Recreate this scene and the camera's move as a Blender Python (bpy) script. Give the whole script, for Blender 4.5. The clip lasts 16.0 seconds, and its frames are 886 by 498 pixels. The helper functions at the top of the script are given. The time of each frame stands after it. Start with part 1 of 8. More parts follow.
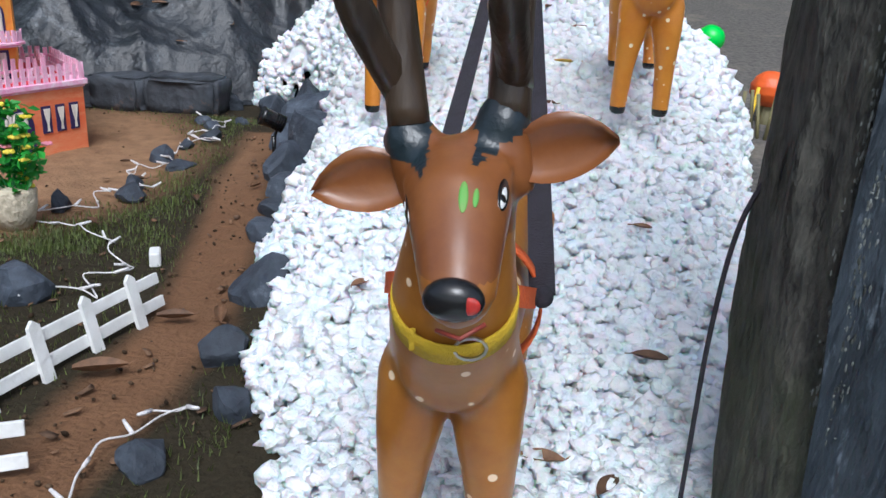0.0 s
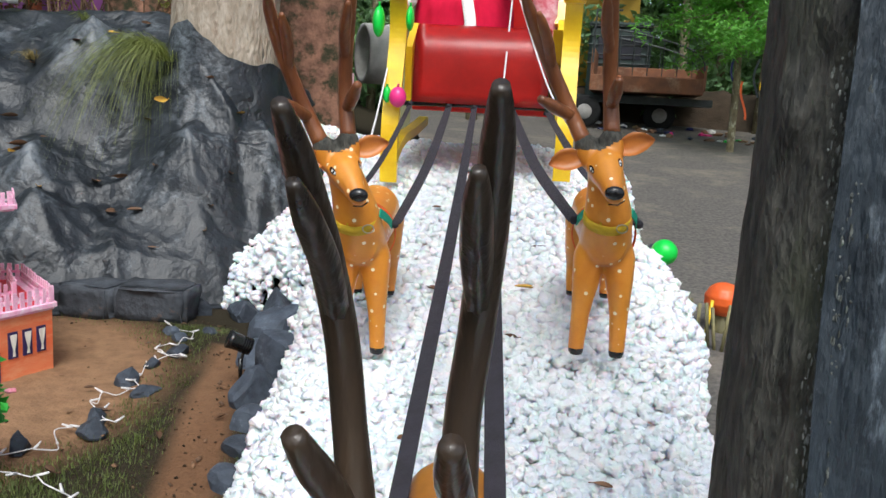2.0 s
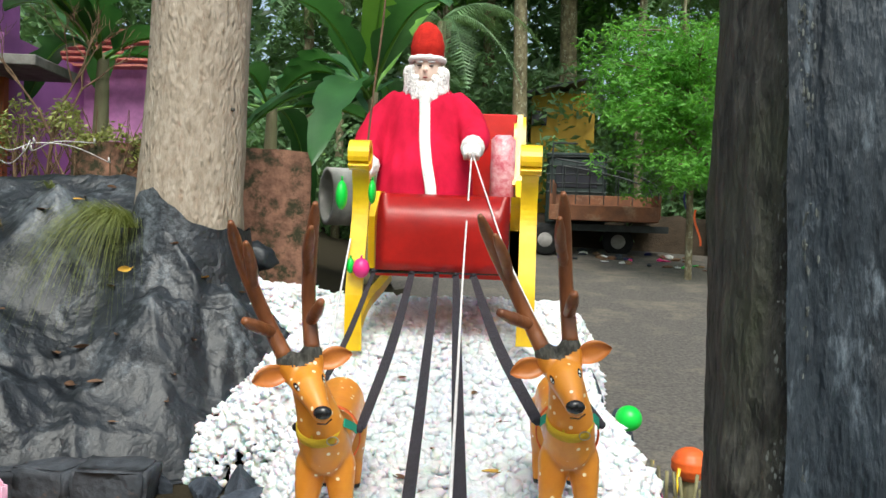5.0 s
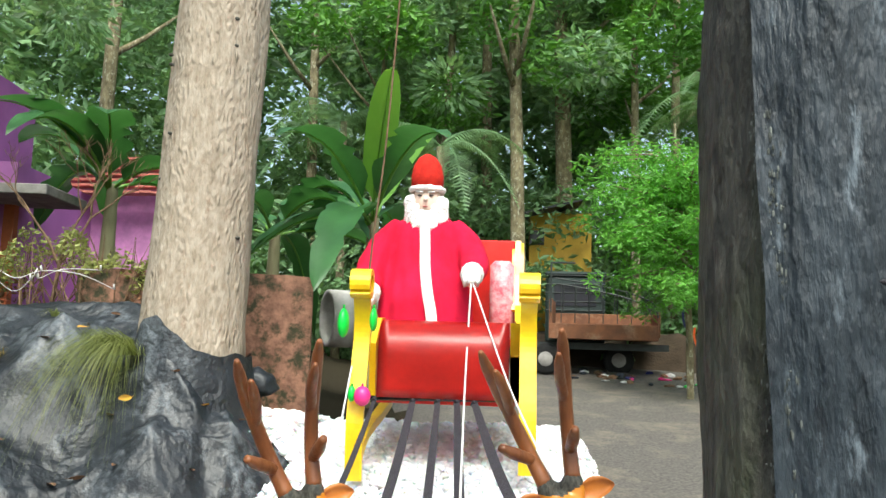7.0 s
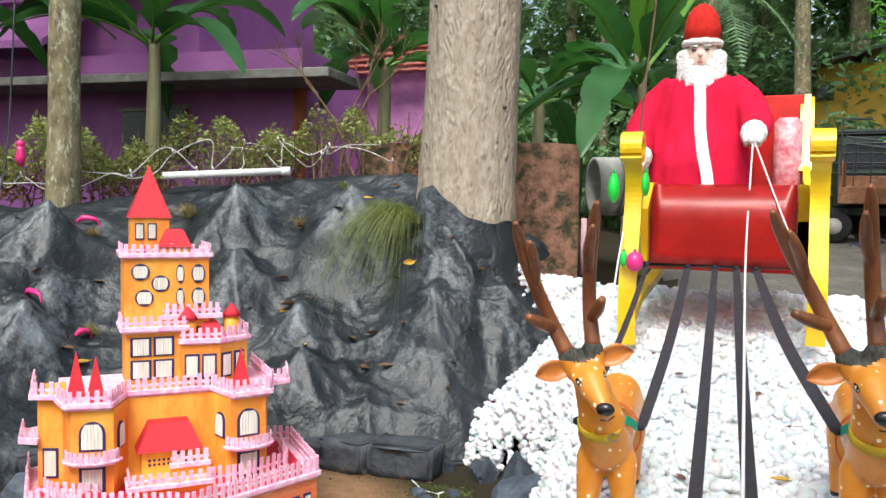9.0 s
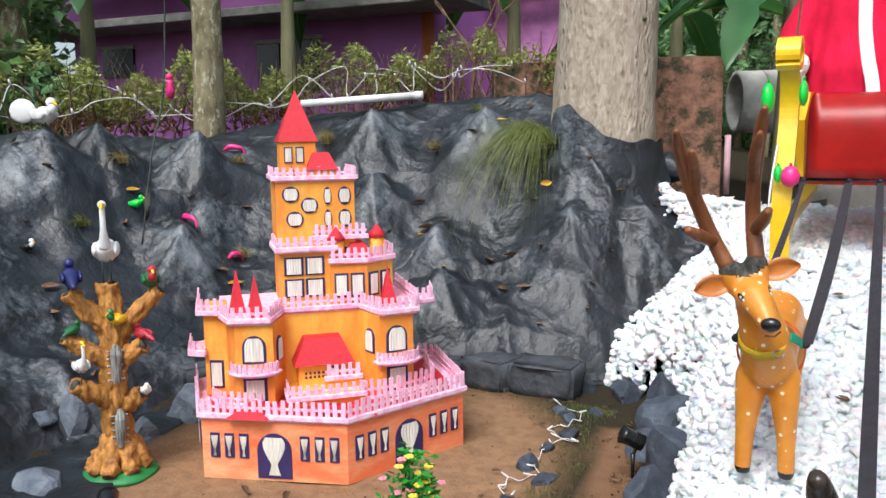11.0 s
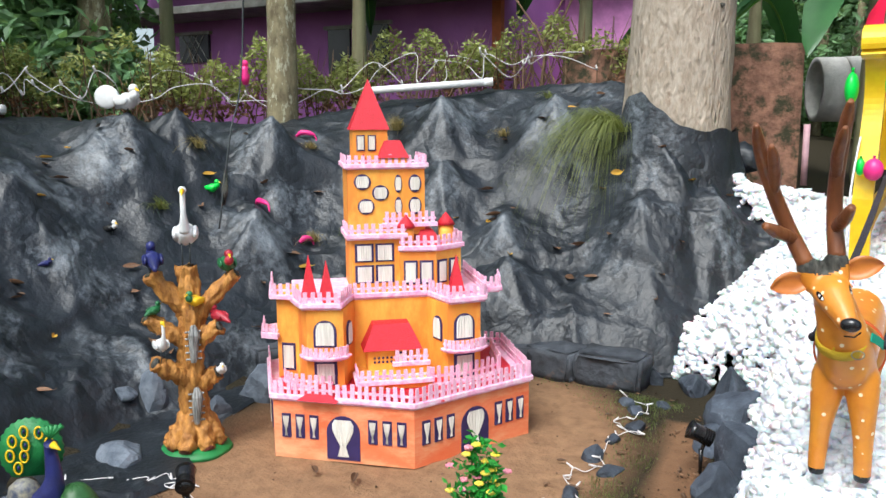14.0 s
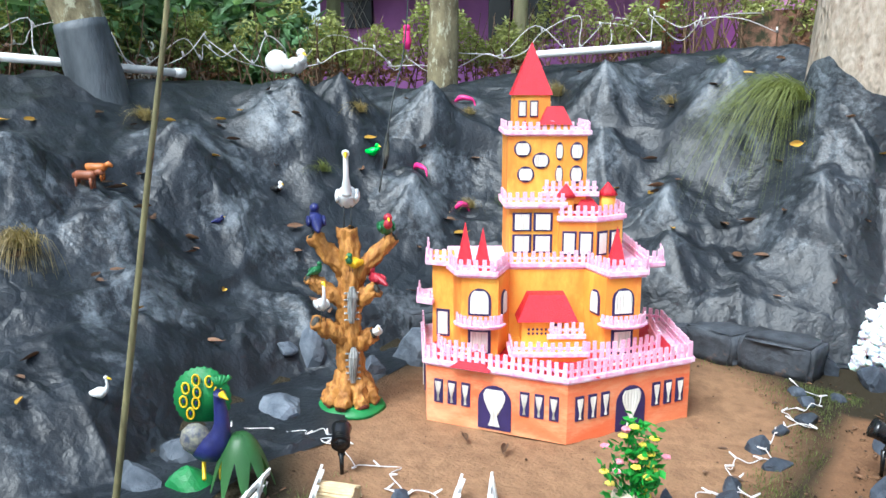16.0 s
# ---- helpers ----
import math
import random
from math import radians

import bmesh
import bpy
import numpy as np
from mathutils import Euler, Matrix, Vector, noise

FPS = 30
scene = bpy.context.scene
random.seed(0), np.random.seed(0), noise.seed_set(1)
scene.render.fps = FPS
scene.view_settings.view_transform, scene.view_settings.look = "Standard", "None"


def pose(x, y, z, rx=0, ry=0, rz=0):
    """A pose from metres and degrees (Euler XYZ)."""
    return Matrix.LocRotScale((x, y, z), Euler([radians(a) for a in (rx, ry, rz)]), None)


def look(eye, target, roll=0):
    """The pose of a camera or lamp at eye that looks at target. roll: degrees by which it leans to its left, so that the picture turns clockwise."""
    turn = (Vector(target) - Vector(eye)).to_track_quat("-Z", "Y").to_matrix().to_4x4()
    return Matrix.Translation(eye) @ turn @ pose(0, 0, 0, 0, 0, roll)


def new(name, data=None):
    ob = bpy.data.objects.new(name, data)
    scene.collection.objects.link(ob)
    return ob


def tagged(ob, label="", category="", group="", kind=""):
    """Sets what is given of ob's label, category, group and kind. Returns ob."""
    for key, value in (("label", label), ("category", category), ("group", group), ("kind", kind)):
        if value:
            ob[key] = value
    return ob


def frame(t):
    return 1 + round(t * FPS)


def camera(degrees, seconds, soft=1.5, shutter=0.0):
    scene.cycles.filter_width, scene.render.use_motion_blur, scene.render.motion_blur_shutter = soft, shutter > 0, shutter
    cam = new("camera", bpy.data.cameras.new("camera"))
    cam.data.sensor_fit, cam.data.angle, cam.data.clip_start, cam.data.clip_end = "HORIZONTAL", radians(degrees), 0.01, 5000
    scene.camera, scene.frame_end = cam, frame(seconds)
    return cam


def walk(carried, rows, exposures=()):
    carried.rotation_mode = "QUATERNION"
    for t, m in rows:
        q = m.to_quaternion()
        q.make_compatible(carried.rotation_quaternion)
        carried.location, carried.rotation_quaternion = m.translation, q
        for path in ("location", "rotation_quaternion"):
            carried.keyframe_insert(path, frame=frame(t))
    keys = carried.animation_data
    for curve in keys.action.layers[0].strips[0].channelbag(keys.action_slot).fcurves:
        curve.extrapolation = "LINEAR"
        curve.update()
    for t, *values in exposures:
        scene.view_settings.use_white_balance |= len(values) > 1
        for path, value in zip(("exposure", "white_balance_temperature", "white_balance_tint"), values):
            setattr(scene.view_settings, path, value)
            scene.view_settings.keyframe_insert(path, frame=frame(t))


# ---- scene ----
cam = camera(57.1, 16.0)
PATH = [
    (0, (0.39, -0.048, 0.804), (0.144, 1.813, 0.116), 3.2),
    (0.5, (0.378, -0.041, 0.883), (0.124, 1.837, 0.246), 2.9),
    (1, (0.382, -0.04, 0.949), (0.121, 1.85, 0.347), 3.1),
    (1.5, (0.388, -0.029, 1.031), (0.153, 1.901, 0.561), 3.5),
    (2, (0.392, -0.029, 1.084), (0.186, 1.933, 0.751), 3.3),
    (2.5, (0.401, -0.03, 1.132), (0.229, 1.94, 0.828), 3.2),
    (3, (0.4, -0.025, 1.185), (0.254, 1.946, 0.876), 2.9),
    (3.5, (0.39, -0.026, 1.24), (0.253, 1.944, 0.922), 2.0),
    (4, (0.395, -0.034, 1.294), (0.253, 1.943, 1.027), 1.4),
    (4.5, (0.39, -0.036, 1.337), (0.247, 1.953, 1.179), 1.7),
    (5, (0.389, -0.04, 1.372), (0.251, 1.955, 1.311), 2.1),
    (5.2, (0.388, -0.046, 1.386), (0.253, 1.949, 1.367), 2.1),
    (7.3, (0.387, -0.107, 1.428), (0.233, 1.87, 1.684), 1.5),
    (7.5, (0.382, -0.102, 1.428), (0.168, 1.868, 1.699), 1.7),
    (8, (0.38, -0.109, 1.424), (-0.053, 1.83, 1.652), 2.1),
    (8.5, (0.367, -0.088, 1.419), (-0.243, 1.815, 1.493), 1.4),
    (9, (0.344, -0.086, 1.402), (-0.411, 1.763, 1.294), 0.9),
    (9.5, (0.32, -0.093, 1.359), (-0.583, 1.672, 1.099), 1.6),
    (9.7, (0.297, -0.061, 1.347), (-0.657, 1.67, 1.045), 0.7),
    (11.8, (0.259, -0.142, 1.378), (-0.766, 1.555, 1.116), -0.7),
    (12, (0.261, -0.144, 1.383), (-0.761, 1.559, 1.148), -0.8),
    (12.5, (0.259, -0.149, 1.391), (-0.774, 1.552, 1.19), -1.0),
    (13, (0.258, -0.154, 1.393), (-0.79, 1.539, 1.207), -0.6),
    (13.5, (0.256, -0.142, 1.39), (-0.836, 1.516, 1.147), -0.2),
    (14, (0.251, -0.136, 1.382), (-0.892, 1.474, 1.062), -0.3),
    (14.5, (0.252, -0.144, 1.388), (-0.971, 1.397, 1.025), -0.4),
    (15, (0.243, -0.155, 1.382), (-1.064, 1.313, 1.012), -0.7),
    (15.5, (0.205, -0.145, 1.366), (-1.157, 1.269, 0.985), -0.5),
    (16, (0.177, -0.104, 1.378), (-1.233, 1.257, 0.979), 0.0),
]
EXPOSURES = ((0, 0.08, 5700, 8), (1.5, 0.17, 6000, 7), (3.5, 0.28, 6400, 3), (5, 0.4, 6450, 2), (7.5, 0.95, 6500, 0), (9, 0.59, 6400, 5), (9.7, 0.43, 6200, 9), (12, 0.5, 6150, 6), (14, 0.58, 6100, 5), (16, 0.97, 5650, 2))
walk(cam, [(t, look(eye, target, roll)) for t, eye, target, roll in PATH], EXPOSURES)

# ---- world ----
SUN_EL, SUN_AZ = 55.0, 172.0
world = bpy.data.worlds.new("overcast_sky")
scene.world = world
world.use_nodes = True
wn = world.node_tree.nodes
sky = wn.new("ShaderNodeTexSky")
sky.sky_type, sky.sun_disc = "NISHITA", False
sky.sun_elevation, sky.sun_rotation = radians(SUN_EL), radians(SUN_AZ)
sky.air_density, sky.dust_density, sky.ozone_density = 1.0, 4.0, 1.0
wn["Background"].inputs["Strength"].default_value = 0.15
pale = wn.new("ShaderNodeHueSaturation")
pale.inputs["Saturation"].default_value, pale.inputs["Value"].default_value = 0.75, 1.1
world.node_tree.links.new(sky.outputs[0], pale.inputs["Color"])
world.node_tree.links.new(pale.outputs[0], wn["Background"].inputs["Color"])
sun = new("sun", bpy.data.lights.new("sun", "SUN"))
sun.data.energy, sun.data.angle, sun.data.color = 2.2, radians(25), (1.0, 0.985, 0.965)
sun.matrix_world = look((0, 0, 10), (-10 * math.sin(radians(SUN_AZ)) * 0.7, -10 * math.cos(radians(SUN_AZ)) * 0.7, 0))

# ---- materials ----
def mat(name, c1, c2=None, scale=8.0, rough=0.6, bump=0.2, bscale=60.0, metal=0.0, stretch=(1, 1, 1), c3=None, s3=2.0, cut=(0.5, 0.7), vary=0.0, rough2=None, coat=0.0, rand=None, ridge=None):
    """A procedural surface: two tones by noise, a third tone in patches, relief, and roughness that varies."""
    m = bpy.data.materials.new(name)
    m.use_nodes = True
    nt = m.node_tree
    n, ln = nt.nodes, nt.links.new
    b = n["Principled BSDF"]
    tc = n.new("ShaderNodeTexCoord")
    mp = n.new("ShaderNodeMapping")
    mp.inputs["Scale"].default_value = stretch
    ln(tc.outputs["Object"], mp.inputs[0])
    no = n.new("ShaderNodeTexNoise")
    no.inputs["Scale"].default_value, no.inputs["Detail"].default_value, no.inputs["Roughness"].default_value = scale, 7, 0.65
    ln(mp.outputs[0], no.inputs["Vector"])
    ramp = n.new("ShaderNodeValToRGB")
    c2 = c2 or tuple(min(1, v * 0.7) for v in c1)
    ramp.color_ramp.elements[0].position, ramp.color_ramp.elements[1].position = 0.35, 0.65
    ramp.color_ramp.elements[0].color, ramp.color_ramp.elements[1].color = (*c2, 1), (*c1, 1)
    ln(no.outputs["Fac"], ramp.inputs[0])
    col = ramp.outputs[0]
    if c3:
        n3 = n.new("ShaderNodeTexNoise")
        n3.inputs["Scale"].default_value, n3.inputs["Detail"].default_value, n3.inputs["Roughness"].default_value = s3, 8, 0.7
        ln(mp.outputs[0], n3.inputs["Vector"])
        mr = n.new("ShaderNodeMapRange")
        mr.inputs["From Min"].default_value, mr.inputs["From Max"].default_value = cut
        ln(n3.outputs["Fac"], mr.inputs[0])
        mx = n.new("ShaderNodeMix")
        mx.data_type = "RGBA"
        ln(mr.outputs[0], mx.inputs[0]), ln(col, mx.inputs[6])
        mx.inputs[7].default_value = (*c3, 1)
        col = mx.outputs[2]
    if vary:
        src = n.new("ShaderNodeNewGeometry").outputs["Random Per Island"] if rand == "island" else n.new("ShaderNodeObjectInfo").outputs["Random"]
        hv = n.new("ShaderNodeHueSaturation")
        m1 = n.new("ShaderNodeMapRange")
        m1.inputs["To Min"].default_value, m1.inputs["To Max"].default_value = 1 - vary, 1 + vary
        ln(src, m1.inputs[0]), ln(m1.outputs[0], hv.inputs["Value"]), ln(col, hv.inputs["Color"])
        col = hv.outputs[0]
    ln(col, b.inputs["Base Color"])
    mr2 = n.new("ShaderNodeMapRange")
    mr2.inputs["To Min"].default_value, mr2.inputs["To Max"].default_value = rough, rough2 if rough2 is not None else min(1, rough + 0.15)
    ln(no.outputs["Fac"], mr2.inputs[0]), ln(mr2.outputs[0], b.inputs["Roughness"])
    b.inputs["Metallic"].default_value = metal
    if rough > 0.78:
        b.inputs["Specular IOR Level"].default_value = 0.15
    b.inputs["Coat Weight"].default_value = coat
    if bump:
        nb = n.new("ShaderNodeTexNoise")
        nb.inputs["Scale"].default_value, nb.inputs["Detail"].default_value = bscale, 6
        ln(mp.outputs[0], nb.inputs["Vector"])
        bp = n.new("ShaderNodeBump")
        bp.inputs["Strength"].default_value, bp.inputs["Distance"].default_value = bump, 0.01
        ln(nb.outputs["Fac"], bp.inputs["Height"]), ln(bp.outputs[0], b.inputs["Normal"])
        if ridge:
            nr = n.new("ShaderNodeTexNoise")
            nr.noise_type = "RIDGED_MULTIFRACTAL"
            nr.inputs["Scale"].default_value, nr.inputs["Detail"].default_value = ridge[0], 4
            ln(mp.outputs[0], nr.inputs["Vector"])
            b2 = n.new("ShaderNodeBump")
            b2.inputs["Strength"].default_value, b2.inputs["Distance"].default_value = ridge[1], ridge[2]
            ln(nr.outputs["Fac"], b2.inputs["Height"]), ln(b2.outputs[0], bp.inputs["Normal"])
    return m


def leaf_mat(name, c1, c2, rough=0.45, vary=0.45, through_light=0.25):
    m = mat(name, c1, c2, scale=3, rough=rough, bump=0.1, bscale=20, vary=vary, rand="island")
    m.node_tree.nodes["Principled BSDF"].inputs["Transmission Weight"].default_value = 0.0
    nt = m.node_tree
    tr, ad = nt.nodes.new("ShaderNodeBsdfTranslucent"), nt.nodes.new("ShaderNodeMixShader")
    tr.inputs[0].default_value = (c1[0] * 1.6, c1[1] * 1.6, c1[2], 1)
    ad.inputs[0].default_value = through_light
    nt.links.new(nt.nodes["Principled BSDF"].outputs[0], ad.inputs[1])
    nt.links.new(tr.outputs[0], ad.inputs[2])
    nt.links.new(ad.outputs[0], nt.nodes["Material Output"].inputs[0])
    return m


def spotted(name, c1, c2, spot, size=25.0, radius=0.16):
    """Glossy painted fibreglass with pale dabs."""
    m = mat(name, c1, c2, scale=5, rough=0.3, bump=0.12, bscale=25, coat=0.12)
    nt = m.node_tree
    n, ln = nt.nodes, nt.links.new
    b = n["Principled BSDF"]
    vo = n.new("ShaderNodeTexVoronoi")
    vo.inputs["Scale"].default_value, vo.inputs["Randomness"].default_value = size, 0.75
    ln(n["Texture Coordinate"].outputs["Object"], vo.inputs["Vector"])
    mr = n.new("ShaderNodeMapRange")
    mr.inputs["From Min"].default_value, mr.inputs["From Max"].default_value = radius + 0.03, radius
    ln(vo.outputs["Distance"], mr.inputs[0])
    mx = n.new("ShaderNodeMix")
    mx.data_type = "RGBA"
    ln(mr.outputs[0], mx.inputs[0]), ln(b.inputs["Base Color"].links[0].from_socket, mx.inputs[6])
    mx.inputs[7].default_value = (*spot, 1)
    ln(mx.outputs[2], b.inputs["Base Color"])
    return m


M_SOIL = mat("sandy_soil", (0.30, 0.175, 0.095), (0.20, 0.115, 0.063), scale=14, rough=0.9, bump=1.0, bscale=70, c3=(0.13, 0.078, 0.045), s3=7, cut=(0.58, 0.74))

nt = M_SOIL.node_tree
at, mo, mm, mk = nt.nodes.new("ShaderNodeAttribute"), nt.nodes.new("ShaderNodeTexNoise"), nt.nodes.new("ShaderNodeMix"), nt.nodes.new("ShaderNodeMath")
at.attribute_name, mm.data_type, mk.operation, mk.use_clamp = "moss", "RGBA", "MULTIPLY_ADD", True
mo.inputs["Scale"].default_value, mo.inputs["Detail"].default_value = 9, 8
mk.inputs[1].default_value = 1.5
ma = nt.nodes.new("ShaderNodeMath")
ma.operation = "SUBTRACT"
nt.links.new(mo.outputs["Fac"], ma.inputs[0])
ma.inputs[1].default_value = 0.75
nt.links.new(at.outputs["Fac"], mk.inputs[0]), nt.links.new(ma.outputs[0], mk.inputs[2])
b = nt.nodes["Principled BSDF"]
nt.links.new(mk.outputs[0], mm.inputs[0]), nt.links.new(b.inputs["Base Color"].links[0].from_socket, mm.inputs[6])
mm.inputs[7].default_value = (0.030, 0.024, 0.014, 1)
wet, damp = nt.nodes.new("ShaderNodeMix"), nt.nodes.new("ShaderNodeAttribute")
wet.data_type, damp.attribute_name = "RGBA", "damp"
wet.inputs[7].default_value = (0.125, 0.062, 0.031, 1)
nt.links.new(damp.outputs["Fac"], wet.inputs[0]), nt.links.new(mm.inputs[6].links[0].from_socket, wet.inputs[6]), nt.links.new(wet.outputs[2], mm.inputs[6])
nt.links.new(mm.outputs[2], b.inputs["Base Color"])


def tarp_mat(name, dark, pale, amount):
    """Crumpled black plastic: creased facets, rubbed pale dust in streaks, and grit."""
    m = mat(name, dark, tuple(v * 0.4 for v in dark), scale=7, rough=0.34, rough2=0.58, bump=0.5, bscale=42)
    nt = m.node_tree
    n, ln = nt.nodes, nt.links.new
    b = n["Principled BSDF"]
    co = n["Texture Coordinate"].outputs["Object"]
    warp = n.new("ShaderNodeTexNoise")
    warp.inputs["Scale"].default_value, warp.inputs["Detail"].default_value = 3.0, 4
    ln(co, warp.inputs["Vector"])
    bent = n.new("ShaderNodeVectorMath")
    bent.operation = "MULTIPLY_ADD"
    ln(warp.outputs["Color"], bent.inputs[0])
    bent.inputs[1].default_value = (0.45, 0.45, 0.45)
    ln(co, bent.inputs[2])
    normal = n["Bump"].outputs[0]
    for scale, strength, depth, thin in ((1.0, 0.22, 0.04, 0.025), (2.8, 0.12, 0.018, 0.03), (8.0, 0.06, 0.006, 0.05)):
        # a thin crease where the noise crosses its middle value
        no = n.new("ShaderNodeTexNoise")
        no.inputs["Scale"].default_value, no.inputs["Detail"].default_value, no.inputs["Roughness"].default_value = scale, 3, 0.55
        ln(bent.outputs[0], no.inputs["Vector"])
        off, size, crease = n.new("ShaderNodeMath"), n.new("ShaderNodeMath"), n.new("ShaderNodeMapRange")
        off.operation, size.operation = "SUBTRACT", "ABSOLUTE"
        off.inputs[1].default_value = 0.5
        ln(no.outputs["Fac"], off.inputs[0]), ln(off.outputs[0], size.inputs[0]), ln(size.outputs[0], crease.inputs[0])
        crease.inputs["From Min"].default_value, crease.inputs["From Max"].default_value = 0.0, thin
        bp = n.new("ShaderNodeBump")
        bp.inputs["Strength"].default_value, bp.inputs["Distance"].default_value = strength, depth
        ln(crease.outputs[0], bp.inputs["Height"]), ln(normal, bp.inputs["Normal"])
        normal = bp.outputs[0]
    ln(normal, b.inputs["Normal"])
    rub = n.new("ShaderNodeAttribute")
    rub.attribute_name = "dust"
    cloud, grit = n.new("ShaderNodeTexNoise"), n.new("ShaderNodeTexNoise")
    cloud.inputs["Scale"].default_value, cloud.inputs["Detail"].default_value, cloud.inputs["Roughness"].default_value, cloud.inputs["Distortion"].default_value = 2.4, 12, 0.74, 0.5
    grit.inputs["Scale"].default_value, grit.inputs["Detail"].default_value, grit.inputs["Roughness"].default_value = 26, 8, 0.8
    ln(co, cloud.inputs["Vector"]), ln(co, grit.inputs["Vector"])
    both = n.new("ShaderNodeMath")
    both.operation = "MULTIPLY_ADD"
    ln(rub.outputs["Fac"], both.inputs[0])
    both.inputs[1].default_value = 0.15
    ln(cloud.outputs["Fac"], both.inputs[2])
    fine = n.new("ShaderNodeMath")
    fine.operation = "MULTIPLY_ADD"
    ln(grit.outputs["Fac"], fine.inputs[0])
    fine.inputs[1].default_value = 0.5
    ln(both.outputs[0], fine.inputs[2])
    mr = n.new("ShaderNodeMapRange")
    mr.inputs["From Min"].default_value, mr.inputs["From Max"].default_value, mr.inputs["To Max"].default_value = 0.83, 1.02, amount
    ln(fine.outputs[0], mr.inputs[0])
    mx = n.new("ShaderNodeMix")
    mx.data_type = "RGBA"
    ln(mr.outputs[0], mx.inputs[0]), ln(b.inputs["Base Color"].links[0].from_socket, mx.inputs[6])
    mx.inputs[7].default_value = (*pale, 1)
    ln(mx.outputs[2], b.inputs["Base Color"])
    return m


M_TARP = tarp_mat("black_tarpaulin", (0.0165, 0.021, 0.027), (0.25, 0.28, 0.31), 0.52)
M_GREYSHEET = mat("dusty_grey_sheet", (0.085, 0.098, 0.112), (0.03, 0.037, 0.045), scale=9, rough=0.5, bump=0.6, bscale=50, stretch=(1, 1, 0.3))
M_SNOW = mat("cotton_wool", (0.87, 0.87, 0.88), (0.77, 0.78, 0.80), scale=22, rough=0.95, bump=0.9, bscale=130, c3=(0.52, 0.50, 0.47), s3=6, cut=(0.62, 0.8))
b_snow = M_SNOW.node_tree.nodes["Principled BSDF"]
b_snow.inputs["Subsurface Weight"].default_value, b_snow.inputs["Subsurface Scale"].default_value = 0.3, 0.012
b_snow.inputs["Specular IOR Level"].default_value = 0.1
M_ROAD = mat("asphalt", (0.165, 0.15, 0.135), (0.075, 0.07, 0.064), scale=38, rough=0.8, bump=0.9, bscale=120, c3=(0.25, 0.21, 0.165), s3=1.6, cut=(0.5, 0.78))
M_BARK = mat("pale_bark", (0.42, 0.36, 0.29), (0.27, 0.22, 0.165), scale=26, rough=0.85, bump=0.8, bscale=60, stretch=(1, 1, 0.42), c3=(0.23, 0.165, 0.115), s3=15, cut=(0.55, 0.7), ridge=(34, 0.8, 0.025))
M_BARK2 = mat("lichened_bark", (0.27, 0.235, 0.14), (0.11, 0.09, 0.055), scale=14, rough=0.9, bump=1.0, bscale=40, stretch=(1, 1, 0.5), c3=(0.40, 0.39, 0.28), s3=20, cut=(0.54, 0.62))
M_DARKTRUNK = mat("dark_wet_bark", (0.085, 0.081, 0.066), (0.018, 0.018, 0.015), scale=55, rough=0.75, bump=1.0, bscale=110, stretch=(1, 1, 0.4), c3=(0.05, 0.062, 0.024), s3=3, cut=(0.5, 0.72), ridge=(22, 1.0, 0.03))
M_BLUETARP = mat("stained_dark_tarpaulin", (0.03, 0.041, 0.053), (0.010, 0.015, 0.021), scale=28, rough=0.45, bump=1.0, bscale=100, stretch=(1, 1, 0.28), c3=(0.14, 0.17, 0.20), s3=30, cut=(0.57, 0.69), ridge=(14, 0.6, 0.02))
M_STONE = mat("slate_blue_stone", (0.058, 0.072, 0.094), (0.022, 0.028, 0.04), scale=12, rough=0.7, bump=0.8, bscale=40, c3=(0.2, 0.23, 0.27), s3=6, cut=(0.6, 0.78), vary=0.35)
M_PALESTONE = mat("pale_dusty_stone", (0.14, 0.158, 0.185), (0.06, 0.072, 0.09), scale=9, rough=0.8, bump=0.9, bscale=40, vary=0.3)
M_BLOCK = mat("cut_laterite_block", (0.062, 0.07, 0.082), (0.024, 0.027, 0.034), scale=12, rough=0.7, bump=0.8, bscale=35, c3=(0.2, 0.11, 0.06), s3=4, cut=(0.6, 0.7))
M_WALL = mat("mossy_concrete", (0.36, 0.19, 0.13), (0.15, 0.085, 0.06), scale=11, rough=0.9, bump=1.0, bscale=30, c3=(0.05, 0.052, 0.03), s3=7, cut=(0.48, 0.6))
M_HOUSE = mat("purple_wall_paint", (0.42, 0.15, 0.42), (0.33, 0.11, 0.34), scale=2, rough=0.7, bump=0.2, bscale=40)
M_RING = mat("pale_cement", (0.58, 0.56, 0.52), (0.42, 0.40, 0.37), scale=8, rough=0.85, bump=0.4, bscale=50)
M_CONC = mat("grey_concrete", (0.36, 0.34, 0.32), (0.2, 0.19, 0.18), scale=6, rough=0.85, bump=0.4, bscale=50)
M_RED = mat("gloss_red_paint", (0.62, 0.018, 0.014), (0.45, 0.012, 0.01), scale=5, rough=0.25, bump=0.15, bscale=12, coat=0.2)
M_YEL = mat("gloss_yellow_paint", (0.88, 0.60, 0.012), (0.72, 0.42, 0.01), scale=6, rough=0.25, bump=0.1, bscale=20, coat=0.2)
M_SUIT = mat("red_cloth", (0.60, 0.01, 0.05), (0.42, 0.006, 0.03), scale=9, rough=0.85, bump=0.6, bscale=14, stretch=(1, 1, 0.4))
M_HAT = mat("red_felt", (0.58, 0.03, 0.02), (0.42, 0.02, 0.015), scale=30, rough=0.95, bump=0.6, bscale=200)
M_WHITE = mat("white_paint", (0.80, 0.80, 0.78), (0.62, 0.62, 0.60), scale=10, rough=0.5, bump=0.3, bscale=60, c3=(0.4, 0.37, 0.33), s3=14, cut=(0.66, 0.78))
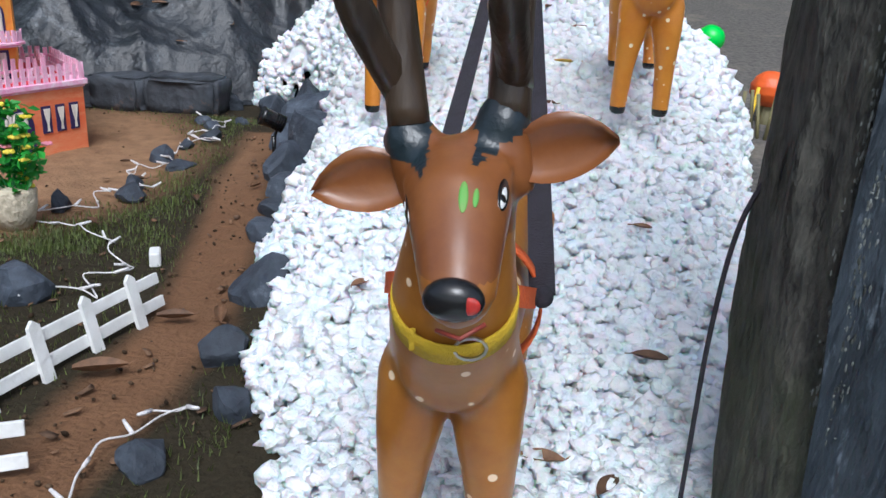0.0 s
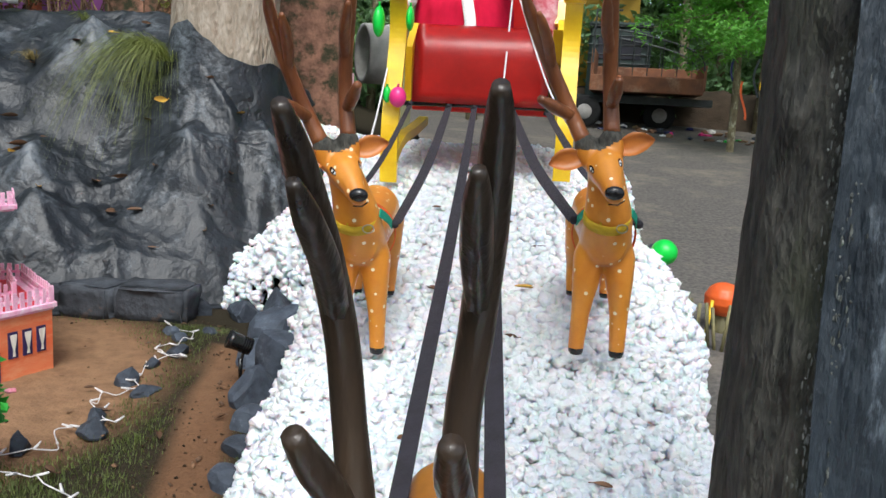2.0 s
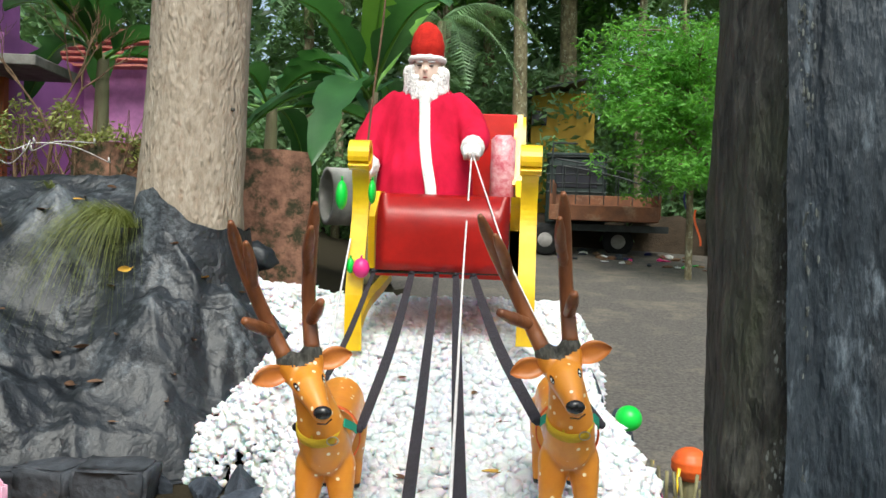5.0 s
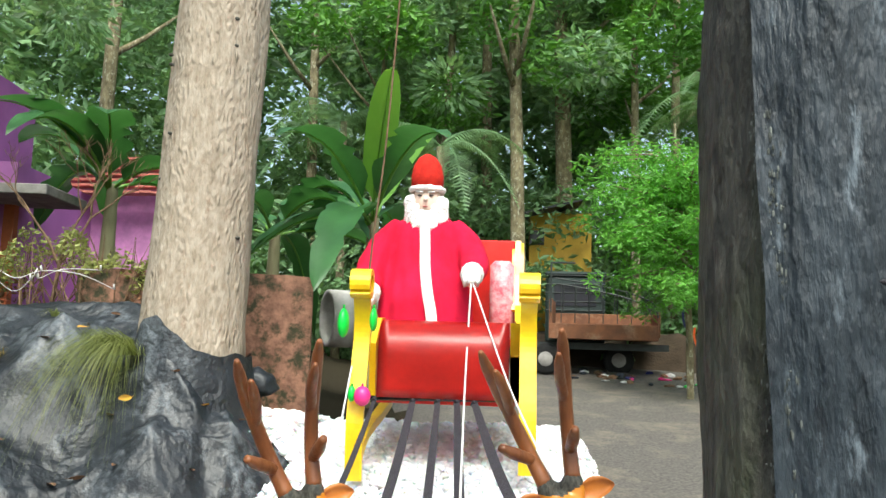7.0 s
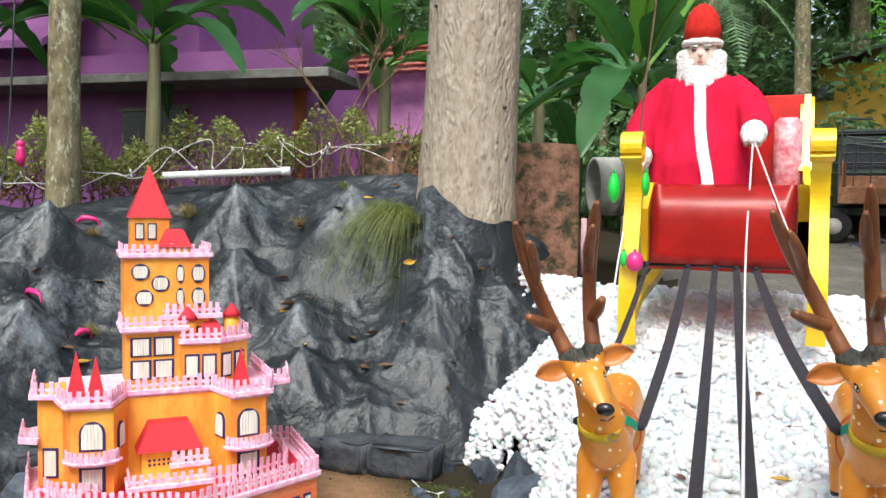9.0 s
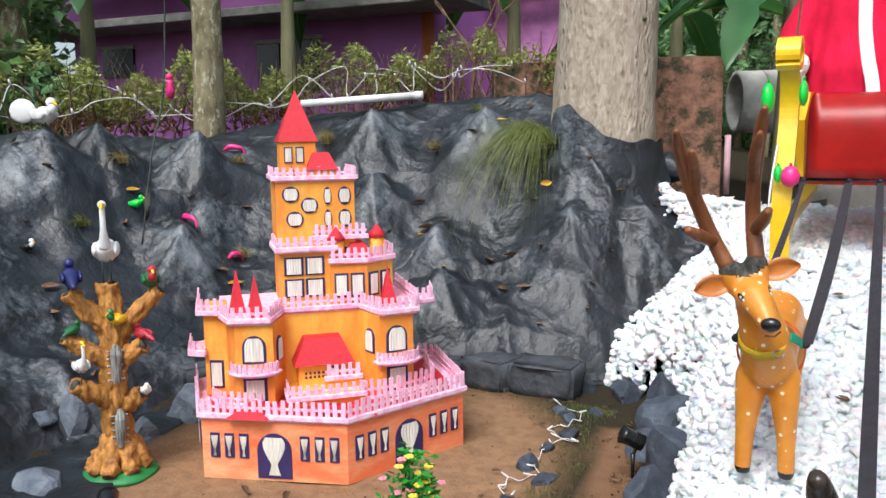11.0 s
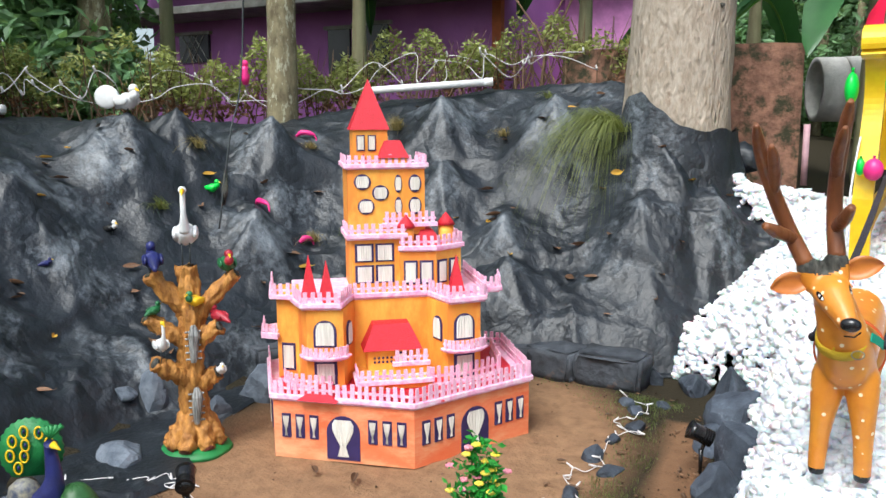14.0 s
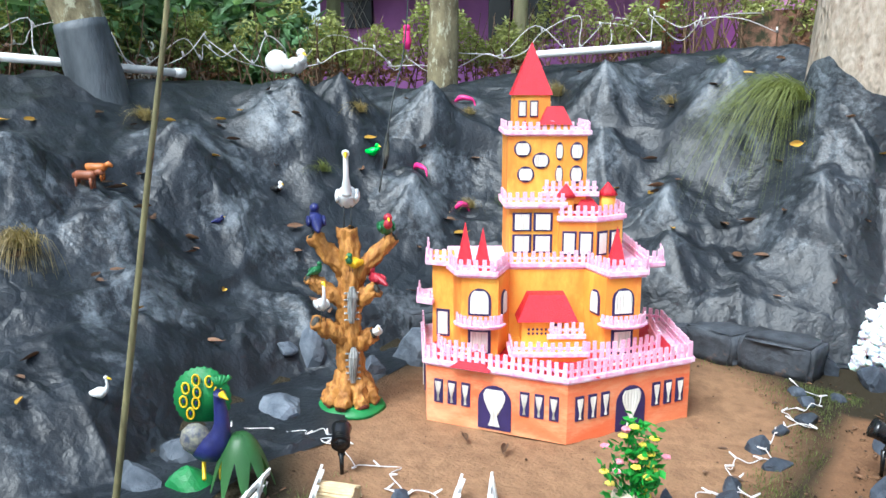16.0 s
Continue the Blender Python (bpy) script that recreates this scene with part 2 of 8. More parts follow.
M_FLUFF = mat("white_fleece", (0.88, 0.87, 0.85), (0.78, 0.76, 0.74), scale=30, rough=0.95, bump=1.0, bscale=80)
M_SKIN = mat("painted_mask", (0.80, 0.62, 0.52), (0.76, 0.56, 0.46), scale=8, rough=0.5, bump=0.05)
M_BLACK = mat("black_gloss", (0.012, 0.012, 0.013), (0.006, 0.006, 0.006), scale=8, rough=0.18, bump=0.05)
M_WEB = mat("black_webbing", (0.030, 0.026, 0.036), (0.016, 0.014, 0.018), scale=30, rough=0.75, bump=0.5, bscale=300)
M_ROPE = mat("white_cord", (0.78, 0.75, 0.74), (0.6, 0.57, 0.56), scale=60, rough=0.8, bump=0.5, bscale=200)
M_DEER = spotted("spotted_deer_paint", (0.70, 0.29, 0.03), (0.55, 0.18, 0.018), (0.88, 0.74, 0.5), size=28.0, radius=0.15)
M_DEER0 = spotted("worn_deer_paint", (0.40, 0.165, 0.022), (0.24, 0.085, 0.014), (0.8, 0.62, 0.42), size=20, radius=0.1)
M_HEAD0 = mat("brown_deer_paint", (0.235, 0.085, 0.02), (0.15, 0.047, 0.014), scale=7, rough=0.3, bump=0.15, bscale=20, coat=0.12, c3=(0.45, 0.26, 0.14), s3=9, cut=(0.66, 0.76))
M_ANT = mat("brown_antler_paint", (0.25, 0.088, 0.03), (0.12, 0.04, 0.016), scale=12, rough=0.25, bump=0.6, bscale=30, stretch=(1, 1, 0.3))
M_ANT0 = mat("dark_antler_paint", (0.055, 0.036, 0.022), (0.02, 0.016, 0.014), scale=10, rough=0.22, bump=0.6, bscale=28, stretch=(1, 1, 0.3), c3=(0.12, 0.10, 0.08), s3=12, cut=(0.62, 0.75))
M_TEAL = mat("dark_teal_paint", (0.016, 0.028, 0.034), (0.01, 0.014, 0.018), scale=9, rough=0.25, bump=0.5, bscale=30)
M_EARIN = mat("ear_paint", (0.50, 0.17, 0.03), (0.40, 0.12, 0.02), scale=8, rough=0.3, bump=0.1)
M_ORANGE = mat("orange_card_wall", (0.84, 0.34, 0.037), (0.80, 0.20, 0.03), scale=4, rough=0.6, bump=0.2, bscale=30, stretch=(1, 1, 0.45), c3=(0.86, 0.47, 0.07), s3=6, cut=(0.45, 0.65))
M_PEACH = mat("peach_card_wall", (0.83, 0.29, 0.13), (0.79, 0.15, 0.05), scale=4, rough=0.6, bump=0.2, bscale=30, stretch=(0.6, 0.6, 1.6), c3=(0.84, 0.42, 0.22), s3=5, cut=(0.45, 0.65))
M_PINK = mat("pink_sticks", (0.85, 0.50, 0.64), (0.80, 0.17, 0.44), scale=45, rough=0.6, bump=0.2, c3=(0.88, 0.78, 0.82), s3=38, cut=(0.46, 0.6), vary=0.1)
M_PINKRAIL = mat("pale_pink_rail", (0.87, 0.68, 0.76), (0.82, 0.30, 0.52), scale=34, rough=0.6, bump=0.1)
M_ROOF = mat("crimson_glitter_roof", (0.62, 0.012, 0.03), (0.50, 0.008, 0.02), scale=60, rough=0.5, bump=0.5, bscale=200)
M_NAVY = mat("navy_window_frame", (0.035, 0.022, 0.11), (0.025, 0.015, 0.08), scale=20, rough=0.5, bump=0.1)
M_CURT = mat("white_curtain", (0.80, 0.77, 0.70), (0.62, 0.58, 0.52), scale=50, rough=0.9, bump=0.6, bscale=90, stretch=(1, 1, 0.1))
M_CLAY = mat("ochre_clay_bark", (0.56, 0.26, 0.055), (0.24, 0.09, 0.016), scale=40, rough=0.6, bump=1.0, bscale=75, stretch=(1, 1, 0.4))
M_REDCUT = mat("dull_red_clay", (0.20, 0.045, 0.03), (0.12, 0.03, 0.02), scale=20, rough=0.7, bump=0.4)
M_GREENP = mat("green_paint", (0.02, 0.22, 0.05), (0.015, 0.15, 0.04), scale=12, rough=0.45, bump=0.3)
M_LIME = mat("bright_green_plastic", (0.02, 0.62, 0.06), (0.015, 0.5, 0.05), scale=6, rough=0.25, bump=0.0)
M_LAMPO = mat("orange_plastic", (0.78, 0.13, 0.02), (0.65, 0.09, 0.015), scale=6, rough=0.35, bump=0.2)
M_MAG = mat("magenta_plastic", (0.75, 0.03, 0.22), (0.65, 0.02, 0.18), scale=6, rough=0.3, bump=0.0)
M_BLUE = mat("dark_blue_paint", (0.015, 0.02, 0.13), (0.01, 0.012, 0.07), scale=12, rough=0.35, bump=0.3)
M_BAMBOO = mat("bamboo", (0.24, 0.215, 0.10), (0.09, 0.08, 0.04), scale=22, rough=0.6, bump=0.4, bscale=30, stretch=(1, 1, 0.2))
M_WOODLIGHT = mat("pale_sticks", (0.66, 0.52, 0.33), (0.5, 0.37, 0.2), scale=15, rough=0.7, bump=0.4, bscale=60)
M_RUST = mat("rusty_truck_bed", (0.25, 0.10, 0.045), (0.13, 0.055, 0.03), scale=5, rough=0.75, bump=0.4, c3=(0.35, 0.22, 0.14), s3=3, cut=(0.55, 0.7))
M_STEEL = mat("dark_metal", (0.05, 0.06, 0.06), (0.03, 0.034, 0.035), scale=8, rough=0.5, bump=0.2, metal=0.4)
M_RUBBER = mat("rubber", (0.025, 0.025, 0.025), (0.015, 0.015, 0.015), scale=20, rough=0.8, bump=0.3)
M_TILE = mat("pink_roof_tile", (0.62, 0.22, 0.17), (0.5, 0.15, 0.12), scale=12, rough=0.7, bump=0.3, vary=0.2)
M_DARKGLASS = mat("dark_window", (0.03, 0.03, 0.04), (0.02, 0.02, 0.03), scale=4, rough=0.15, bump=0.0)
M_HUT = mat("ochre_hut_paint", (0.52, 0.33, 0.04), (0.40, 0.24, 0.03), scale=3, rough=0.7, bump=0.2)
M_TWIG = mat("dry_twigs", (0.20, 0.13, 0.08), (0.11, 0.07, 0.045), scale=20, rough=0.9, bump=0.3, vary=0.3, rand="island")
M_DRYLEAF = mat("dead_leaf", (0.17, 0.085, 0.04), (0.09, 0.045, 0.022), scale=30, rough=0.6, bump=0.4, bscale=80, vary=0.4)
M_YLEAF = mat("yellow_leaf", (0.55, 0.34, 0.04), (0.42, 0.22, 0.03), scale=30, rough=0.55, bump=0.3, vary=0.2)
M_CLOD = mat("soil_crumb", (0.10, 0.062, 0.036), (0.03, 0.02, 0.013), scale=8, rough=0.95, bump=0.5, vary=0.6, rand="island")
M_SHRED = mat("leaf_shred", (0.19, 0.10, 0.05), (0.08, 0.045, 0.025), scale=20, rough=0.7, bump=0.3, vary=0.5, rand="island")
M_LEAF = leaf_mat("forest_leaf", (0.185, 0.31, 0.145), (0.07, 0.14, 0.065), vary=0.75, through_light=0.35)
M_LEAFL = leaf_mat("bright_leaf", (0.11, 0.27, 0.035), (0.06, 0.16, 0.025), vary=0.4)
M_FEATHER = leaf_mat("feathery_leaf", (0.16, 0.40, 0.06), (0.085, 0.24, 0.04), vary=0.5, through_light=0.4)
M_HEDGE = leaf_mat("hedge_leaf", (0.30, 0.33, 0.10), (0.17, 0.185, 0.055), vary=0.7)
M_HEDGEDRY = leaf_mat("dry_hedge_leaf", (0.21, 0.10, 0.05), (0.12, 0.06, 0.03), vary=0.5)
M_BANANA = leaf_mat("banana_leaf", (0.055, 0.17, 0.05), (0.03, 0.095, 0.03), rough=0.35, vary=0.3)
M_BANANAL = leaf_mat("young_banana_leaf", (0.17, 0.36, 0.05), (0.12, 0.27, 0.04), rough=0.35, vary=0.2)
M_GRASS = leaf_mat("olive_grass", (0.19, 0.22, 0.06), (0.12, 0.14, 0.04), vary=0.5)
M_DRYGRASS = leaf_mat("straw_grass", (0.30, 0.24, 0.10), (0.2, 0.15, 0.06), vary=0.4)
M_MOSS = leaf_mat("low_moss", (0.115, 0.15, 0.036), (0.07, 0.085, 0.024), vary=0.6)

# ---- helpers of this scene ----
def mesh_ob(name, bm, material=None, parent=None, label="", smooth=True):
    me = bpy.data.meshes.new(name)
    bm.to_mesh(me)
    bm.free()
    for p in me.polygons:
        p.use_smooth = smooth
    for m in (material if isinstance(material, (list, tuple)) else [material]):
        if m:
            me.materials.append(m)
    ob = new(name, me)
    if parent:
        ob.parent = parent
    if label:
        ob["label"] = label
    return ob


def part(name, bm, material, parent, label="", smooth=False):
    return mesh_ob(name, bm, material, parent, label, smooth)


def thing(name, m, label, category, group="", kind=""):
    e = new(name)
    e.matrix_world = m
    return tagged(e, label, category, group, kind)


def np_mesh(name, verts, faces, material, smooth=True):
    """A mesh from arrays: verts (n, 3), faces (m, 3 or 4)."""
    me = bpy.data.meshes.new(name)
    k = faces.shape[1]
    me.vertices.add(len(verts)), me.loops.add(faces.size), me.polygons.add(len(faces))
    me.vertices.foreach_set("co", verts.astype(np.float32).ravel())
    me.loops.foreach_set("vertex_index", faces.astype(np.int32).ravel())
    me.polygons.foreach_set("loop_start", np.arange(0, faces.size, k, dtype=np.int32))
    me.polygons.foreach_set("use_smooth", np.full(len(faces), smooth))
    me.update(calc_edges=True)
    me.materials.append(material)
    return new(name, me)


def tube(bm, pts, radii, seg=10, mi=0, flat=1.0, caps=True):
    """A tapered tube through pts; radii are numbers or (across, up) pairs."""
    pts = [Vector(p) for p in pts]
    rings, side = [], None
    for i, p in enumerate(pts):
        d = (pts[min(i + 1, len(pts) - 1)] - pts[max(i - 1, 0)]).normalized()
        if side is None:
            side = d.cross(Vector((0, 0, 1)) if abs(d.z) < 0.95 else Vector((0, 1, 0))).normalized()
        side = (side - d * side.dot(d)).normalized()
        up = side.cross(d)
        r = radii[i] if isinstance(radii, (list, tuple)) else radii
        ra, rb = r if isinstance(r, (list, tuple)) else (r, r * flat)
        rings.append([bm.verts.new(p + side * (math.cos(a) * ra) + up * (math.sin(a) * rb)) for a in [2 * math.pi * k / seg for k in range(seg)]])
    for a, b in zip(rings, rings[1:]):
        for k in range(seg):
            bm.faces.new((a[k], a[(k + 1) % seg], b[(k + 1) % seg], b[k])).material_index = mi
    if caps:
        bm.faces.new(rings[0][::-1]).material_index = mi
        bm.faces.new(rings[-1]).material_index = mi
    return bm


def spline(pts, n=8):
    """Catmull-Rom through pts."""
    pts = [Vector(p) for p in pts]
    out = []
    for i in range(len(pts) - 1):
        p0, p1, p2, p3 = pts[max(i - 1, 0)], pts[i], pts[i + 1], pts[min(i + 2, len(pts) - 1)]
        for k in range(n):
            t = k / n
            out.append(0.5 * (2 * p1 + (p2 - p0) * t + (2 * p0 - 5 * p1 + 4 * p2 - p3) * t * t + (3 * p1 - p0 - 3 * p2 + p3) * t ** 3))
    return out + [pts[-1]]


def lerp_list(vals, n):
    return list(np.interp(np.linspace(0, len(vals) - 1, n), range(len(vals)), vals))


def box(bm, c, s, mi=0, m=None, bev=0.0):
    r = bmesh.ops.create_cube(bm, size=1, matrix=(m or Matrix()) @ Matrix.Translation(c) @ Matrix.Diagonal((*s, 1)))
    fs = {f for v in r["verts"] for f in v.link_faces}
    for f in fs:
        f.material_index = mi
    if bev:
        bmesh.ops.bevel(bm, geom=list({e for f in fs for e in f.edges}), offset=bev, segments=1, affect="EDGES")
    return bm


def ball(bm, c, r, mi=0, sub=2, m=None):
    r = r if isinstance(r, (list, tuple)) else (r, r, r)
    g = bmesh.ops.create_icosphere(bm, subdivisions=sub, radius=1, matrix=Matrix.Translation(c) @ (m or Matrix()) @ Matrix.Diagonal((*r, 1)))
    for v in g["verts"]:
        for f in v.link_faces:
            f.material_index = mi
    return bm


def prism(bm, poly, z0, z1, mi=0, top=1.0, apex=None):
    """An upright prism, or a pyramid where an apex is given."""
    lo = [bm.verts.new((x, y, z0)) for x, y in poly]
    n = len(poly)
    bm.faces.new(lo[::-1]).material_index = mi
    if apex:
        a = bm.verts.new(apex)
        for k in range(n):
            bm.faces.new((lo[k], lo[(k + 1) % n], a)).material_index = mi
        return bm
    hi = [bm.verts.new((x, y, z1)) for x, y in poly]
    bm.faces.new(hi).material_index = mi
    for k in range(n):
        bm.faces.new((lo[k], lo[(k + 1) % n], hi[(k + 1) % n], hi[k])).material_index = mi
    return bm


def ribbon(bm, pts, width, thick, mi=0, across=Vector((1, 0, 0))):
    """A flat strap along pts."""
    pts = [Vector(p) for p in pts]
    rings = []
    for i, p in enumerate(pts):
        d = (pts[min(i + 1, len(pts) - 1)] - pts[max(i - 1, 0)]).normalized()
        s = (across - d * across.dot(d)).normalized()
        u = s.cross(d)
        w = width[i] if isinstance(width, (list, tuple)) else width
        rings.append([bm.verts.new(p + s * a * w / 2 + u * b * thick / 2) for a, b in ((-1, -1), (1, -1), (1, 1), (-1, 1))])
    for a, b in zip(rings, rings[1:]):
        for k in range(4):
            bm.faces.new((a[k], a[(k + 1) % 4], b[(k + 1) % 4], b[k])).material_index = mi
    bm.faces.new(rings[0][::-1]).material_index = mi
    bm.faces.new(rings[-1]).material_index = mi
    return bm


def rock(name, x, y, z, s, label, seed=0, material=None, category="stone", group="", angular=0.35):
    """A broken stone: a squashed, noisy, partly flattened ball."""
    bm = bmesh.new()
    bmesh.ops.create_icosphere(bm, subdivisions=3, radius=1)
    rnd = random.Random(seed)
    planes = [(Vector((rnd.uniform(-1, 1), rnd.uniform(-1, 1), rnd.uniform(-0.3, 1))).normalized(), rnd.uniform(0.45, 0.8)) for _ in range(9)]
    off = Vector((seed * 3.1, seed * 1.7, 0))
    for v in bm.verts:
        for nn, dd in planes:
            e = v.co.dot(nn) - dd
            if e > 0:
                v.co -= nn * e * 0.92
        v.co *= 1 + 0.1 * noise.noise(v.co * 2.5 + off)
        v.co = Vector((v.co.x * s[0], v.co.y * s[1], max(v.co.z, -0.55) * s[2]))
    ob = mesh_ob(name, bm, material or M_STONE, None, "", False)
    ob.matrix_world = pose(x, y, z + 0.4 * s[2], 0, 0, rnd.uniform(0, 360))
    return tagged(ob, label, category, group)


def leaves(name, pts, size, material, droop=0.0, seed=1, narrow=0.45, kind="stuff"):
    """Many folded leaves, one at each of pts."""
    rg = np.random.RandomState(seed)
    n = len(pts)
    pts = np.asarray(pts)
    d = rg.normal(size=(n, 3))
    d[:, 2] = d[:, 2] * 0.6 - droop
    d /= np.linalg.norm(d, axis=1)[:, None]
    s = np.cross(d, rg.normal(size=(n, 3)))
    s /= np.linalg.norm(s, axis=1)[:, None] + 1e-9
    u = np.cross(s, d)
    L = size * rg.uniform(0.6, 1.4, (n, 1))
    w = L * narrow
    v = np.stack([pts, pts + d * L * 0.5 + s * w * 0.5 + u * w * 0.15, pts + d * L, pts + d * L * 0.5 - s * w * 0.5 + u * w * 0.15], 1).reshape(-1, 3)
    i = np.arange(n)[:, None] * 4
    f = np.concatenate([i + np.array([[0, 1, 2]]), i + np.array([[0, 2, 3]])])
    return np_mesh(name, v, f, material, False)


# ---- the lie of the land ----
CX, CY = -0.6, 1.0
FOOT = ((60, 3.2), (88, 3.3), (93, 3.3), (99, 3.1), (106, 2.96), (117, 2.9), (138, 3.05), (155, 2.6), (183, 1.9), (228, 2.4), (300, 3.0))
CREST = ((60, 5.2), (88, 5.2), (94, 3.95), (102, 3.95), (110, 4.55), (119, 4.6), (138, 4.68), (162, 4.3), (175, 4.05), (228, 4.2), (300, 4.4))
CRESTZ = ((60, 0.0), (86, 0.0), (91, 0.82), (97, 0.9), (100, 1.08), (103, 1.33), (110, 1.6), (119, 1.58), (138, 1.36), (162, 1.36), (175, 1.42), (228, 1.4), (260, 0.9), (300, 0.0))
A = lambda tab, th: np.interp(th, [a for a, b in tab], [b for a, b in tab])


def polar(x, y):
    return math.degrees(math.atan2(y - CY, x - CX)) % 360, math.hypot(x - CX, y - CY)


def hill(x, y):
    th, r = polar(x, y)
    if th > 330:
        th = 0
    rf, rt, ht = A(FOOT, th), A(CREST, th), A(CRESTZ, th)
    k = min(max((r - rf) / (rt - rf), 0), 1)
    step = float(np.interp(k, (0, 0.1, 0.3, 0.5, 0.62, 0.85, 1), (0, 0.2, 0.33, 0.52, 0.7, 0.9, 1)))
    return ht * (0.35 * k + 0.65 * step) + (max(0.0, r - rt) * 0.03 if th > 92 else 0)


def road_z(y):
    return 0.1 + 0.1 * (y - 3.5) if y < 14 else 1.15 + 0.02 * (y - 14)


def snow_z(x, y):
    return 0.08 + (0.235 if y > 1.5 else 0.1) * (y - 1.5) if y < 4.3 else 0.738 + 0.12 * (y - 4.3)


def land_z(x, y):
    th, r = polar(x, y)
    east = min(max((x - 0.35) / 0.5, 0), 1) if y < 3.5 else min(max((x + 0.4 + 0.02 * (y - 3.5)) / 0.8, 0), 1)
    g = hill(x, y)
    z = g * (1 - east) + east * (road_z(max(y, 1.0)) if r < 60 else 1.5)
    return z

# ---- ground, road, tarpaulin ----
def build_ground():
    bm = bmesh.new()
    rs = [0.0] + list(np.linspace(0.15, 5.6, 75)) + list(np.geomspace(5.9, 900, 34))
    seg = 180
    rings = []
    for r in rs:
        ring = []
        for k in range(seg):
            a = 2 * math.pi * k / seg
            x, y = CX + r * math.cos(a), CY + r * math.sin(a)
            h = hill(x, y)
            z = land_z(x, y) - (0.22 if h > 0.05 and 91 < polar(x, y)[0] < 262 else 0)
            z += 0.016 * noise.noise(Vector((x * 2.5, y * 2.5, 0))) + (0.007 * noise.noise(Vector((x * 11, y * 11, 3))) if r < 6 else 0)
            ring.append(bm.verts.new((x, y, z)))
            if r == 0:
                break
        rings.append(ring)
    for k in range(seg):
        bm.faces.new((rings[0][0], rings[1][k], rings[1][(k + 1) % seg]))
    for a, b in zip(rings[1:], rings[2:]):
        for k in range(seg):
            bm.faces.new((a[k], b[k], b[(k + 1) % seg], a[(k + 1) % seg]))
    PATHLINE = ((-0.36, 0.9), (-0.36, 1.45), (-0.5, 2.0), (-0.68, 2.6), (-0.85, 3.3))
    lay, lay2 = bm.verts.layers.float.new("moss"), bm.verts.layers.float.new("damp")
    for v in bm.verts:
        x, y = v.co.x, v.co.y
        d = min(abs(x - float(np.interp(y, [q[1] for q in PATHLINE], [q[0] for q in PATHLINE]))) / 0.085, 9) if y < 3.4 else 2
        court = math.hypot((x + 1.78) / 0.84, (y - 2.5) / 1.1)
        v[lay] = min(max(min(d - 0.5, (court - 0.85) * 3.0), 0), 1)
        v[lay2] = 0.8 * min(max((court - 0.8) * 1.6, 0), 1)
    tagged(mesh_ob("ground", bm, M_SOIL), "reddish sandy soil with dark mossy patches", "ground", kind="structure")


def build_road():
    bm = bmesh.new()
    rows = []
    for j in range(60):
        y = -6 + j * 0.6
        row = []
        xl = 0.5 if y < 3.8 else 0.5 - 0.25 * min(y - 3.8, 9)
        for i in range(24):
            x = xl + (7.5 - xl) * i / 23
            row.append(bm.verts.new((x, y, road_z(max(y, 1.0)) + 0.022 + 0.008 * noise.noise(Vector((x, y, 9))))))
        rows.append(row)
    for a, b in zip(rows, rows[1:]):
        for i in range(23):
            bm.faces.new((a[i], a[i + 1], b[i + 1], b[i]))
    tagged(mesh_ob("road", bm, M_ROAD), "worn grey asphalt lane with dust and litter", "road", kind="structure")


# stones propping the sheet up: x, y, rise, reach
CONES = ((-1.60, 4.66, 0.30, 0.42), (-3.02, 4.46, 0.33, 0.40), (-2.29, 4.72, 0.32, 0.38), (-4.10, 3.12, 0.33, 0.42), (-4.13, 2.80, 0.34, 0.5), (-3.81, 3.64, 0.33, 0.42), (-2.80, 4.15, 0.28, 0.34), (-3.95, 2.0, 0.30, 0.5), (-3.47, 3.18, 0.26, 0.35),
         (-3.6, 1.44, 0.22, 0.42), (-2.3, 4.1, 0.16, 0.25), (-2.13, 3.88, 0.2, 0.32), (-1.55, 4.38, 0.26, 0.40), (-3.85, 1.07, 0.25, 0.4), (-3.3, 1.40, 0.14, 0.35), (-1.15, 4.6, 0.22, 0.25), (-2.75, 2.75, 0.16, 0.3), (-3.0, 2.1, 0.14, 0.35))


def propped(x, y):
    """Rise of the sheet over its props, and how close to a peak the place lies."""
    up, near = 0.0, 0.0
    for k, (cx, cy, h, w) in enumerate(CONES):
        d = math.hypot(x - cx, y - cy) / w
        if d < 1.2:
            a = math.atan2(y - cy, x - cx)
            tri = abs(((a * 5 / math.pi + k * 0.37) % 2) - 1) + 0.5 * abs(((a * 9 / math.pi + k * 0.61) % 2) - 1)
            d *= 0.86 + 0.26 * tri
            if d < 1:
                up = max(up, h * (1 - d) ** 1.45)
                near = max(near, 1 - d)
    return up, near


